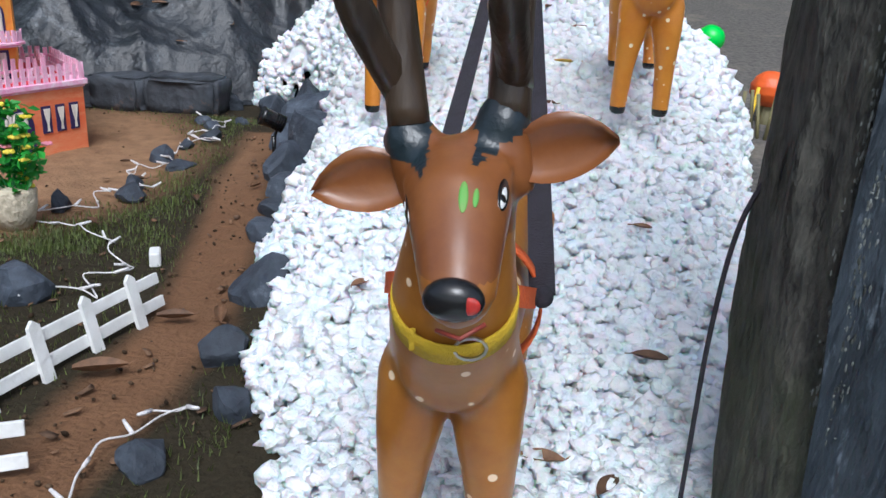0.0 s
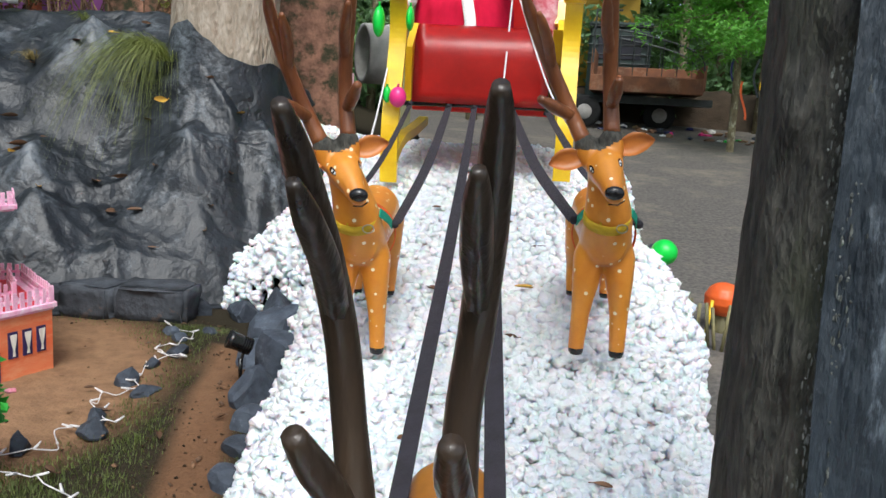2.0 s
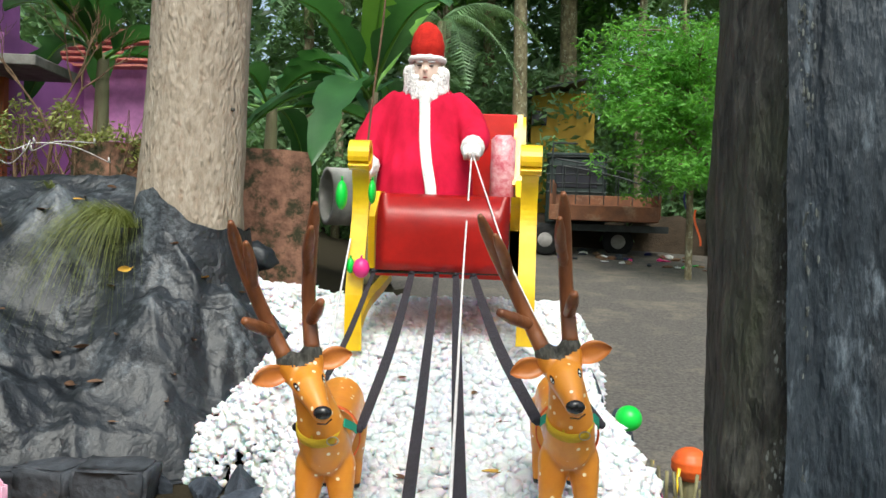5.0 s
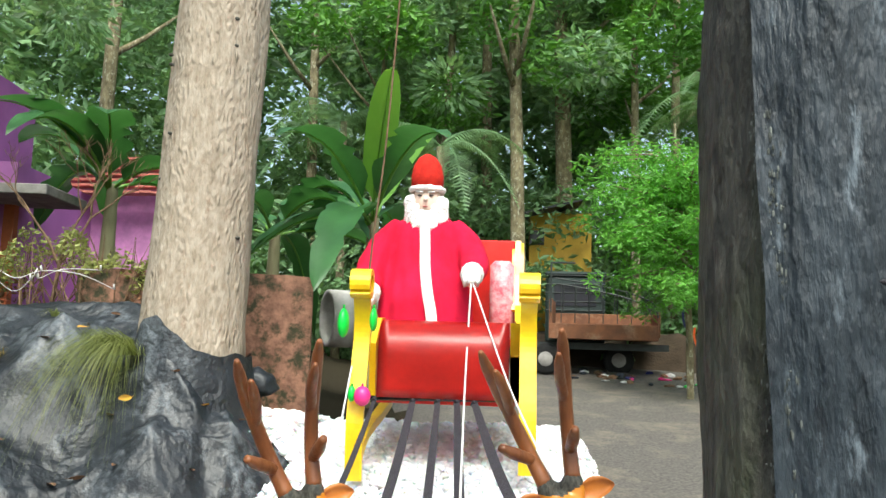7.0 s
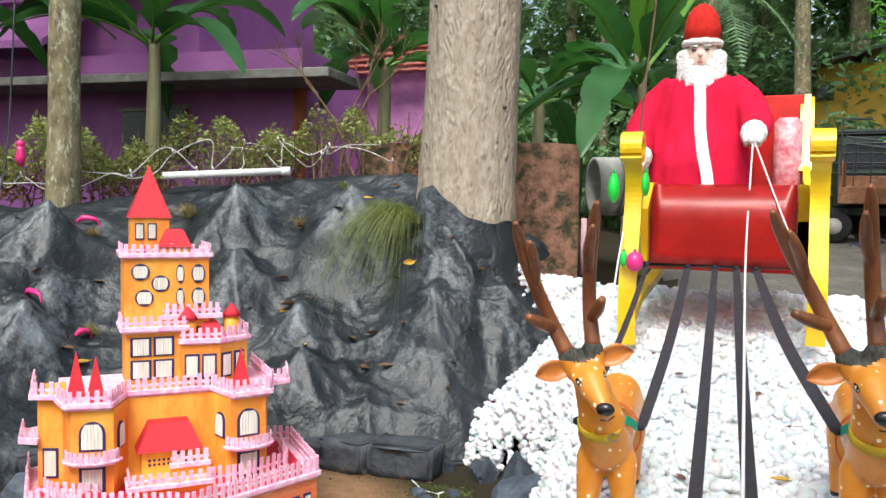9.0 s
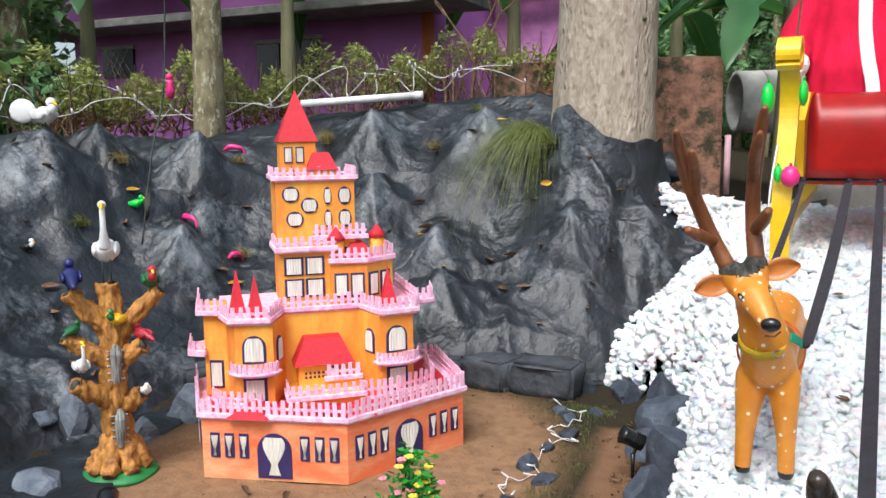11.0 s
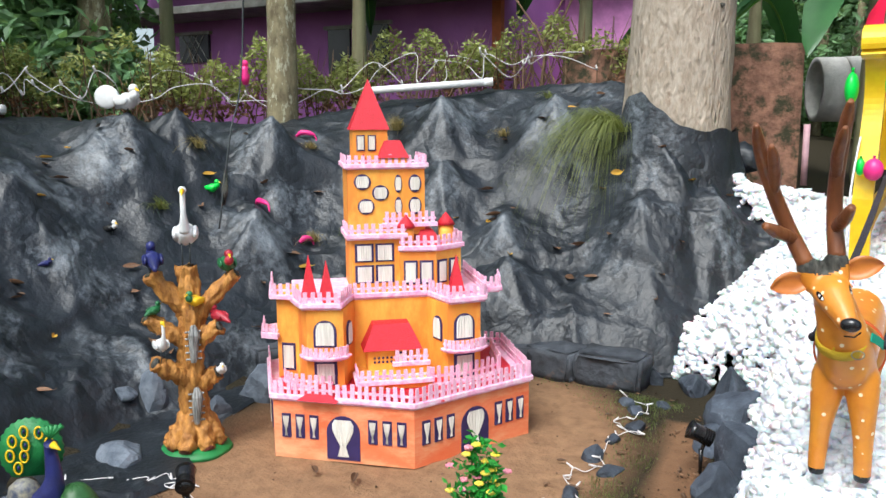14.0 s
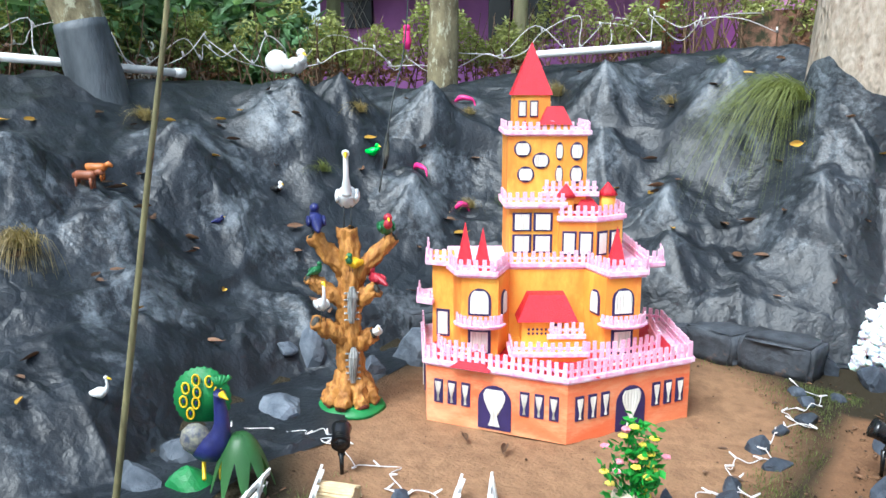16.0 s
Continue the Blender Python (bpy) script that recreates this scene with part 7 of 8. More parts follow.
    tagged(mesh_ob("earth_bank", bm, mat("dark_earth", (0.07, 0.05, 0.035), (0.035, 0.028, 0.02), scale=4, rough=0.95, bump=1.0, bscale=30)), "dark overgrown earth bank at the lane's end", "bank", kind="structure")
    cols = [M_WHITE, M_DRYLEAF, M_MAG, M_TWIG, M_STONE, M_LIME, M_BLUE]
    for k in range(70):
        x = rr.uniform(1.2, 4.8)
        y = 11.9 - 0.28 * max(0, x - 1.5) + rr.uniform(-0.5, 0.9)
        bm = bmesh.new()
        ball(bm, (0, 0, 0), (rr.uniform(0.03, 0.1), rr.uniform(0.03, 0.08), rr.uniform(0.01, 0.04)), 0, 1)
        for v in bm.verts:
            v.co *= 1 + 0.5 * noise.noise(v.co * 20 + Vector((k, 0, 0)))
        ob = mesh_ob("litter", bm, cols[rr.choice([0, 1, 1, 1, 2, 3, 3, 4, 4, 5, 6])], smooth=False)
        ob.matrix_world = pose(x, y, road_z(y) + 0.035, 0, 0, rr.uniform(0, 360))
        tagged(ob, "scrap of litter on the lane's edge", "litter", "roadside litter")
    # streamers by the bank
    for k, (m, x, z) in enumerate(((M_LAMPO, 3.15, 2.6), (M_YEL, 3.35, 2.1), (M_BLUE, 2.95, 2.2), (M_TEAL, 3.25, 2.0), (M_LAMPO, 3.1, 1.7), (M_GREENP, 3.4, 2.3))):
        p = [Vector((x + 0.05 * math.sin(q * 4 + k), 11.4, z - 0.5 * q)) for q in np.linspace(0, 1, 12)]
        tagged(mesh_ob("streamer", ribbon(bmesh.new(), p, 0.028, 0.003), m, smooth=False), "faded cloth streamer hanging from branches", "streamer", "streamers")
    # cement rings
    for k in range(3):
        bm = bmesh.new()
        prof = [(0.30, 0), (0.30, 0.28), (0.25, 0.28), (0.25, 0)]
        rings = [[bm.verts.new((math.cos(a) * r, y, math.sin(a) * r)) for r, y in prof] for a in np.linspace(0, 2 * math.pi, 28, endpoint=False)]
        for a, b in zip(rings, rings[1:] + rings[:1]):
            for j in range(4):
                bm.faces.new((a[j], a[(j + 1) % 4], b[(j + 1) % 4], b[j]))
        bmesh.ops.recalc_face_normals(bm, faces=bm.faces)
        ob = mesh_ob("cement_ring", bm, M_RING)
        ob.matrix_world = pose(-1.42 + k * 0.24, 8.3 + k * 0.05, 1.62, 0, 0, -62)
        tagged(ob, "grey cement well ring lying on its side", "cement ring", "cement rings")
    ob = mesh_ob("spare_tyre", tube(bmesh.new(), [(0, -0.06, 0), (0, -0.045, 0), (0, 0.045, 0), (0, 0.06, 0)], [0.17, 0.22, 0.22, 0.17], 24), M_RUBBER)
    ob.matrix_world = pose(2.85, 8.6, road_z(8.6) + 0.23, 0, 0, 75)
    tagged(ob, "black tyre standing at the lane's edge", "tyre")


build_wall()
build_house()
banana(-0.74, 6.75, 1.2, 1.25, 9, 1, "tall banana plant with a young upright leaf by the wall", 1.05, 2)
banana(-1.75, 7.3, 1.2, 1.2, 7, 2, "banana plant with broad drooping leaves by the wall", 1.0)
banana(-4.75, 5.6, 1.35, 1.45, 8, 3, "banana plant with hanging torn leaves by the house", 1.0)
banana(-3.05, 6.7, 1.35, 1.35, 8, 4, "banana plant with leaning leaves by the house", 1.05)
banana(-6.3, 4.7, 1.35, 1.55, 8, 5, "banana plant with hanging leaves beside the hedge", 1.05)
build_hedge()
build_woods()
build_truck()


# ---- stones, lights and small things of the garden ----
def gz(x, y):
    return max(hill(x, y), 0.0) if y > 0.4 else 0.0


STONES = ((-0.80, 1.54, 0.085, 0.075, 0.075), (-1.09, 2.15, 0.05, 0.045, 0.045), (-0.95, 2.31, 0.06, 0.05, 0.04), (-1.0, 2.42, 0.045, 0.04, 0.035), (-0.96, 2.70, 0.075, 0.045, 0.03), (-1.08, 2.78, 0.055, 0.05, 0.05), (-1.08, 3.0, 0.045, 0.04, 0.03),
          (-1.05, 3.17, 0.065, 0.05, 0.035), (-1.14, 3.38, 0.06, 0.045, 0.03), (-1.06, 3.52, 0.05, 0.04, 0.03), (-1.22, 3.46, 0.05, 0.04, 0.035), (-0.90, 1.12, 0.05, 0.04, 0.03), (-1.75, 1.55, 0.04, 0.035, 0.03), (-1.66, 1.5, 0.035, 0.03, 0.03), (-1.5, 1.62, 0.045, 0.04, 0.035), (-1.38, 1.75, 0.04, 0.03, 0.02), (-0.21, 0.98, 0.05, 0.045, 0.045))
EDGE = ((-0.26, 1.68, 0.10, 0.085, 0.085), (-0.24, 1.35, 0.07, 0.055, 0.06), (-0.14, 1.17, 0.085, 0.05, 0.06), (-0.40, 2.05, 0.06, 0.08, 0.06), (-0.43, 2.28, 0.09, 0.07, 0.05), (-0.47, 2.5, 0.08, 0.10, 0.07), (-0.55, 2.73, 0.12, 0.09, 0.10), (-0.55, 3.03, 0.08, 0.09, 0.1),
        (-0.72, 3.2, 0.16, 0.10, 0.10), (-1.0, 3.84, 0.17, 0.1, 0.08), (-0.77, 3.66, 0.18, 0.13, 0.17), (-0.64, 3.38, 0.13, 0.17, 0.2), (-0.55, 3.16, 0.09, 0.14, 0.16), (-1.24, 3.86, 0.1, 0.08, 0.08), (-0.52, 2.95, 0.07, 0.15, 0.2), (1.06, 3.5, 0.09, 0.09, 0.24), (1.0, 3.92, 0.08, 0.1, 0.28), (1.05, 3.12, 0.07, 0.09, 0.16), (0.9, 4.5, 0.09, 0.12, 0.3))
for k, (x, y, a, b, c) in enumerate(STONES):
    rock("garden_stone", x, y, 0.0, (a, b, c), "dark blue-grey broken stone on the soil", k + 1, M_STONE, "stone", "garden stones")
for k, (x, y, a, b, c) in enumerate(EDGE):
    rock("edge_stone", x, y, land_z(x, y) - 0.01, (a, b, c), "slate-grey stone edging the cotton bed", k + 40, M_STONE, "stone", "edging stones")
for k, (x, y, a, b, c) in enumerate(((-2.66, 1.66, 0.13, 0.12, 0.06), (-3.0, 2.06, 0.1, 0.09, 0.13), (-2.9, 2.2, 0.09, 0.09, 0.08), (-2.74, 2.24, 0.09, 0.08, 0.09), (-3.03, 1.95, 0.07, 0.06, 0.05), (-2.52, 1.15, 0.09, 0.09, 0.07), (-2.45, 0.95, 0.12, 0.1, 0.07), (-2.75, 2.55, 0.16, 0.12, 0.13))):
    rock("pale_stone", x, y, gz(x, y) - 0.01, (a, b, c), "pale dusty grey stone at the sheet's foot", k + 70, M_PALESTONE, "stone", "foot stones")


for k, (x, y, s, t) in enumerate(((-2.0, 3.66, (0.3, 0.2, 0.15), 20), (-1.72, 3.7, (0.3, 0.22, 0.17), -8), (-1.40, 3.72, (0.36, 0.22, 0.18), 4), (-2.3, 3.62, (0.28, 0.18, 0.14), 30), (-3.0, 2.85, (0.3, 0.2, 0.18), 70))):
    bm = bmesh.new()
    bmesh.ops.create_cube(bm, size=1.0)
    bmesh.ops.bevel(bm, geom=bm.edges, offset=0.06, segments=2, affect="EDGES")
    bmesh.ops.subdivide_edges(bm, edges=bm.edges, cuts=3, use_grid_fill=True)
    for v in bm.verts:
        v.co = Vector((v.co.x * s[0], v.co.y * s[1], (v.co.z + 0.5) * s[2]))
        v.co += v.normal * (0.02 * noise.noise(v.co * 9 + Vector((k * 3.1, 0, 0))) + 0.008 * noise.noise(v.co * 30))
    ob = mesh_ob("laterite_block", bm, M_BLOCK)
    ob.matrix_world = pose(x, y, -0.012, 0, 0, t)
    tagged(ob, "rough dark cut block lining the sheet's foot", "block", "laterite blocks")


def white_fence(a, b, n, lean, h=0.125):
    a, b = Vector((*a, 0)), Vector((*b, 0))
    d = (b - a).normalized()
    f = thing("picket_fence", Matrix.Translation(a) @ Matrix.Rotation(math.atan2(d.y, d.x), 4, "Z") @ Matrix.Rotation(radians(lean), 4, "X"), "low white-painted wooden picket fence stuck in soil", "fence", "garden fences")
    L = (b - a).length
    for k in range(n):
        bm = bmesh.new()
        w, t = 0.026, 0.009
        x = L * (k + 0.5) / n
        prof = [(-w / 2, -0.02), (w / 2, -0.02), (w / 2, h - 0.012), (0.0, h), (-w / 2, h - 0.012)]
        lo, hi = [bm.verts.new((x + p, -t, q)) for p, q in prof], [bm.verts.new((x + p, 0, q)) for p, q in prof]
        bm.faces.new(lo), bm.faces.new(hi[::-1])
        for i in range(5):
            bm.faces.new((lo[i], hi[i], hi[(i + 1) % 5], lo[(i + 1) % 5]))
        part("picket", bm, M_WHITE, f)
    for z in (0.035, 0.088):
        part("rail", box(bmesh.new(), (L / 2, 0.005, z), (L + 0.05, 0.009, 0.024), bev=0.001), M_WHITE, f)


white_fence((-0.55, 1.0), (-0.44, 1.50), 4, -14)
white_fence((-0.535, 0.81), (-0.38, 0.895), 2, -10)
white_fence((-1.95, 1.02), (-2.08, 1.22), 2, 16)
white_fence((-1.75, 1.13), (-1.98, 1.36), 3, 20)
white_fence((-1.42, 1.42), (-1.60, 1.66), 3, 18)
white_fence((-1.28, 1.50), (-1.50, 1.77), 3, -10)


def wire(pts, seed, label, wig=0.028, r=0.0021, bulbs=True):
    rr = random.Random(seed)
    P = []
    for (x0, y0), (x1, y1) in zip(pts, pts[1:]):
        n = max(2, int(math.hypot(x1 - x0, y1 - y0) / 0.045))
        for k in range(n):
            q = k / n
            x, y = x0 + (x1 - x0) * q + rr.uniform(-wig, wig), y0 + (y1 - y0) * q + rr.uniform(-wig, wig)
            P.append((x, y, gz(x, y) + 0.01 + 0.02 * rr.random() ** 2))
    w = thing("ground_light_string", Matrix(), label, "string lights", "garden light strings")
    part("cable", tube(bmesh.new(), spline(P, 4), r, 5), M_ROPE, w, smooth=True)
    if bulbs:
        for p in P[::2]:
            a = rr.uniform(0, 6.28)
            part("bulb", tube(bmesh.new(), [p, Vector(p) + Vector((0.016 * math.cos(a), 0.016 * math.sin(a), 0.004)), Vector(p) + Vector((0.034 * math.cos(a), 0.034 * math.sin(a), 0.01))], [0.0042, 0.0042, 0.003], 6), M_ROPE, w, smooth=True)


wire([(-1.24, 3.52), (-1.08, 3.44), (-1.15, 3.2), (-1.0, 3.1), (-1.1, 2.95), (-1.0, 2.72), (-1.08, 2.5), (-0.93, 2.4), (-1.05, 2.28)], 1, "white fairy lights winding between garden stones")
wire([(-1.05, 2.3), (-0.98, 2.15), (-1.2, 2.05), (-1.0, 1.95), (-0.8, 1.9), (-0.72, 1.78), (-0.62, 1.72), (-0.7, 1.62), (-0.62, 1.55), (-0.78, 1.52), (-0.9, 1.62)], 2, "tangled white fairy lights lying on dark soil")
wire([(-0.26, 1.12), (-0.2, 1.14), (-0.27, 1.04), (-0.29, 0.95), (-0.25, 0.86), (-0.3, 0.78)], 3, "white fairy lights beside the sandy path", 0.016)
wire([(-2.62, 1.45), (-2.45, 1.55), (-2.3, 1.72), (-2.2, 1.68), (-2.32, 1.62), (-2.15, 1.62), (-2.0, 1.58), (-1.9, 1.66), (-1.78, 1.6), (-1.8, 1.5), (-1.66, 1.6), (-1.5, 1.66), (-1.3, 1.8), (-1.15, 1.85)], 4, "white fairy lights heaped on the soil", 0.035)
bm = box(bmesh.new(), (0, 0, 0.022), (0.028, 0.055, 0.04), bev=0.004)
ob = mesh_ob("light_adapter", bm, M_WHITE, smooth=False)
ob.matrix_world = pose(-0.60, 1.79, 0.0, 0, 0, 25)
tagged(ob, "small white plastic light controller on the soil", "adapter")


def spotlight(x, y, z, turn, tilt):
    s = thing("garden_spotlight", pose(x, y, z, 0, 0, turn), "small black garden spotlight on a ground spike", "spotlight", "spotlights")
    part("spike", tube(bmesh.new(), [(0, 0, -0.02), (0, 0, 0.08)], [0.006, 0.01], 8), M_BLACK, s, smooth=True)
    part("bracket", ribbon(bmesh.new(), [(0, 0.0, 0.07), (0.0, 0.01, 0.10), (0, 0.005, 0.135)], 0.026, 0.006), M_BLACK, s)
    d = Vector((0, -math.cos(radians(tilt)), math.sin(radians(tilt))))
    c = Vector((0, 0.0, 0.14))
    h = part("lamp_head", tube(bmesh.new(), [c - d * 0.045, c - d * 0.03, c + d * 0.035, c + d * 0.05], [0.018, 0.03, 0.034, 0.037], 18), M_BLACK, s, smooth=True)
    for k in range(4):
        part("cooling_fin", tube(bmesh.new(), [c - d * (0.04 - k * 0.01), c - d * (0.036 - k * 0.01)], 0.034, 18), M_BLACK, h)


spotlight(-0.665, 2.87, 0.03, -60, 25)
spotlight(-2.03, 1.52, 0.0, -130, 15)
sb = thing("stick_bundle", pose(-1.86, 1.37, 0.02, 0, 0, 30), "half-round bundle of pale wooden sticks", "stick bundle")
for k in range(14):
    a = math.pi * k / 13
    part("stick", tube(bmesh.new(), [(-0.07, 0.05 * math.cos(a), 0.05 * math.sin(a)), (0.07 + 0.003 * math.sin(k * 5), 0.05 * math.cos(a), 0.05 * math.sin(a))], 0.0062, 6), M_WOODLIGHT, sb)
part("end_disc", tube(bmesh.new(), [(0.06, 0, 0.0), (0.066, 0, 0.0)], 0.046, 16), M_WOODLIGHT, sb)


def dead_leaf(x, y, z, L, turn, m, label, curl=0.3, w=0.4, group="fallen leaves", pitch=0):
    bm = bmesh.new()
    rows = []
    for i in range(7):
        q = i / 6
        ww = L * w * 0.5 * math.sin(math.pi * min(0.08 + 0.9 * q, 1)) ** 0.8
        rows.append([bm.verts.new((L * (q - 0.5), s * ww, curl * L * (0.35 * s * s * ww / (L * w * 0.5 + 1e-6) + 0.5 * (q - 0.5) ** 2))) for s in (-1, -0.5, 0, 0.5, 1)])
    for a, b in zip(rows, rows[1:]):
        for k in range(4):
            bm.faces.new((a[k], a[k + 1], b[k + 1], b[k]))
    tube(bm, [(L * 0.5, 0, curl * L * 0.12), (L * 0.66, 0.01, curl * L * 0.2)], 0.0015, 4)
    ob = mesh_ob("fallen_leaf", bm, m)
    ob.matrix_world = pose(x, y, z, pitch, 0, turn)
    tagged(ob, label, "leaf", group)


rr = random.Random(12)
for x, y, L in ((0.61, 1.40, 0.07), (0.0, 1.55, 0.05), (0.52, 1.02, 0.06), (0.63, 0.98, 0.06), (0.42, 1.06, 0.07), (0.05, 2.92, 0.07), (-0.04, 3.33, 0.06), (0.11, 4.23, 0.06), (0.3, 3.7, 0.06), (-0.05, 3.8, 0.05), (0.44, 3.4, 0.06), (-0.2, 4.0, 0.06), (0.15, 3.15, 0.04), (0.62, 1.9, 0.05), (0.1, 2.0, 0.04), (0.36, 2.6, 0.05)):
    dead_leaf(x, y, snow_top(x, y) + 0.018, L, rr.uniform(0, 360), M_DRYLEAF, "dry dark leaf lying on the cotton", 0.5, 0.45)
dead_leaf(0.40, 3.0, snow_top(0.4, 3.0) + 0.02, 0.09, 5, M_YLEAF, "yellow leaf lying on the cotton", 0.3, 0.4)
for x, y, L in ((-0.39, 1.47, 0.08), (-0.3, 1.5, 0.08), (-0.42, 1.22, 0.1), (-0.6, 2.5, 0.05), (-0.72, 2.3, 0.06), (-1.9, 2.02, 0.07), (-1.72, 2.05, 0.08), (-1.0, 2.45, 0.06), (-1.3, 2.2, 0.05), (-0.9, 2.0, 0.06), (-0.52, 2.75, 0.05), (-1.15, 2.65, 0.04)):
    dead_leaf(x, y, 0.02, L, rr.uniform(0, 360), M_DRYLEAF, "brown curled leaf lying on sandy soil", 0.6, 0.35)
for x, y in ((-3.68, 1.63), (-3.64, 1.8), (-4.1, 2.33), (-4.3, 2.36), (-2.55, 4.3), (-2.43, 4.19), (-1.99, 4.2), (-1.35, 4.24), (-3.19, 2.22), (-3.28, 3.03), (-3.51, 3.75), (-1.3, 4.4), (-2.2, 4.0), (-3.0, 4.1), (-3.6, 2.4), (-3.9, 1.5), (-3.85, 1.35), (-3.3, 3.3), (-2.8, 3.9), (-3.9, 2.1), (-3.0, 3.2), (-1.7, 4.3), (-4.2, 2.0), (-2.6, 4.6), (-3.3, 1.2), (-3.9, 3.5), (-3.75, 3.0)):
    dead_leaf(x, y, tarp_z(x, y) + 0.025, rr.uniform(0.06, 0.11), rr.uniform(0, 360), rr.choice([M_DRYLEAF, M_DRYLEAF, M_DRYLEAF, M_YLEAF]), "fallen leaf caught on the black sheet", 0.35, 0.42, pitch=rr.uniform(5, 40))
for _ in range(75):
    th, k = rr.uniform(96, 205), rr.uniform(0.05, 0.95)
    r0 = float(A(FOOT, th)) * (1 - k) + float(A(CREST, th)) * k
    x, y = CX + r0 * math.cos(radians(th)), CY + r0 * math.sin(radians(th))
    dead_leaf(x, y, tarp_z(x, y) + 0.02, rr.uniform(0.045, 0.1), rr.uniform(0, 360), rr.choice([M_DRYLEAF, M_DRYLEAF, M_DRYLEAF, M_YLEAF]), "fallen leaf caught on the black sheet", 0.35, 0.4, pitch=rr.uniform(5, 40))
dead_leaf(-1.665, 4.30, 1.06, 0.12, 80, M_YLEAF, "bright yellow leaf stuck on the sheet", 0.2, 0.3, pitch=70)


def tuft(x, y, z, n, L, m, seed, lean=(0, 0), label="tuft of arching grass on the sheet"):
    rg = np.random.RandomState(seed)
    V, F = [], []
    for k in range(n):
        a, out = rg.uniform(0, 6.283), rg.uniform(0.15, 1.0)
        d = np.array([math.cos(a) * out + lean[0], math.sin(a) * out + lean[1], 0])
        l = L * rg.uniform(0.5, 1.1)
        s = np.array([-math.sin(a), math.cos(a), 0]) * 0.0022
        p0 = np.array([x, y, z]) + np.array([*rg.normal(0, L * 0.06, 2), 0])
        b = len(V)
        for i in range(6):
            q = i / 5
            c = p0 + d * l * q * 0.75 + np.array([0, 0, l * (0.9 * q - (1.7 if n > 400 else 0.95) * q * q * (0.4 + out * 0.7))])
            V += [c - s * (1 - q * 0.9), c + s * (1 - q * 0.9)]
        F += [[b + 2 * i, b + 2 * i + 1, b + 2 * i + 3, b + 2 * i + 2] for i in range(5)]
    ob = np_mesh("grass_tuft", np.array(V), np.array(F), m)
    tagged(ob, label, "grass", "grass tufts")


tuft(-1.86, 4.70, tarp_z(-1.86, 4.70) + 0.1, 800, 0.72, M_GRASS, 1, (-0.55, -0.4), "large tuft of long drooping olive grass")
for k, (x, y, n, L, m) in enumerate(((-3.55, 0.98, 420, 0.42, M_DRYGRASS), (-3.94, 3.15, 130, 0.24, M_DRYGRASS), (-3.8, 2.76, 120, 0.2, M_GRASS), (-3.36, 3.55, 90, 0.22, M_DRYGRASS), (-4.4, 1.95, 150, 0.24, M_DRYGRASS), (-3.35, 4.4, 150, 0.3, M_DRYGRASS), (-2.64, 4.66, 90, 0.2, M_DRYGRASS), (-3.75, 3.95, 90, 0.16, M_DRYGRASS), (-3.2, 3.7, 60, 0.18, M_GRASS), (-2.35, 4.75, 50, 0.16, M_GRASS))):
    tuft(x, y, tarp_z(x, y), n, L, m, 20 + k, (-0.1, -0.3))


def build_moss():
    rg = np.random.RandomState(2)
    P = []
    while len(P) < 18000:
        x, y = rg.uniform(-2.05, -0.1), rg.uniform(0.7, 3.6)
        if x > SL(y) - 0.03 or hill(x, y) > 0:
            continue
        px = np.interp(y, (0.9, 1.45, 2.0, 2.6, 3.3), (-0.36, -0.36, -0.5, -0.68, -0.85))
        d = abs(x - px) / 0.11
        court = math.hypot((x + 1.78) / 0.84, (y - 2.5) / 1.1)
        k = min(max(min(d - 0.8, (court - 0.9) * 3), 0), 1)
        if y < 1.75 and rg.rand() < 0.72:
            continue
        if rg.rand() < k * (0.25 + 1.3 * max(0, noise.noise(Vector((x * 3.5, y * 3.5, 0))) + 0.15)):
            P.append((x, y, 0.0))
    V = np.array(P)
    n = len(V)
    a = rg.uniform(0, 6.283, n)
    s = np.stack([-np.sin(a), np.cos(a), 0 * a], 1) * 0.0016
    tip = np.stack([np.cos(a) * 0.008, np.sin(a) * 0.008, rg.uniform(0.008, 0.024, n)], 1)
    v = np.stack([V - s, V + s, V + tip], 1).reshape(-1, 3)
    tagged(np_mesh("short_grass", v, np.arange(3 * n).reshape(-1, 3), M_MOSS, False), "short sparse grass and moss on the soil", "grass", kind="stuff")


build_moss()


def build_crumbs():
    """Clods, grit and shreds of leaf strewn on the soil."""
    rg = np.random.RandomState(17)
    shapes = lump_shapes(1, 6, 77)
    for nm, n, size, m, lab in (("soil_clods", 900, 0.004, M_CLOD, "dark crumbs of soil and grit"), ("leaf_shreds", 220, 0.011, M_SHRED, "brown shreds of dry leaf on the soil")):
        V, F, base = [], [], 0
        while len(V) < n:
            x, y = rg.uniform(-2.2, 0.0), rg.uniform(0.6, 3.7)
            if x > SL(y) - 0.02 or hill(x, y) > 0 or noise.noise(Vector((x * 4, y * 4, 8))) + rg.uniform(-0.5, 0.4) < -0.1:
                continue
            if math.hypot((x + 1.78) / 0.84, (y - 2.5) / 1.1) < 1.0 and rg.rand() < 0.85:
                continue
            sv, sf = shapes[rg.randint(6)]
            k = size * rg.uniform(0.4, 1.5)
            flat = np.array([1, 1, 0.8]) if nm == "soil_clods" else np.array([1.2, 0.6, 0.12])
            q = np.array(Euler((rg.uniform(-0.3, 0.3), rg.uniform(-0.3, 0.3), rg.uniform(0, 6.28))).to_matrix())
            V.append((sv * flat * k) @ q.T + np.array([x, y, 0.006 + 0.3 * k]))
            F.append(sf + base)
            base += len(sv)
        tagged(np_mesh(nm, np.concatenate(V), np.concatenate(F), m), lab, "debris", kind="stuff")


build_crumbs()

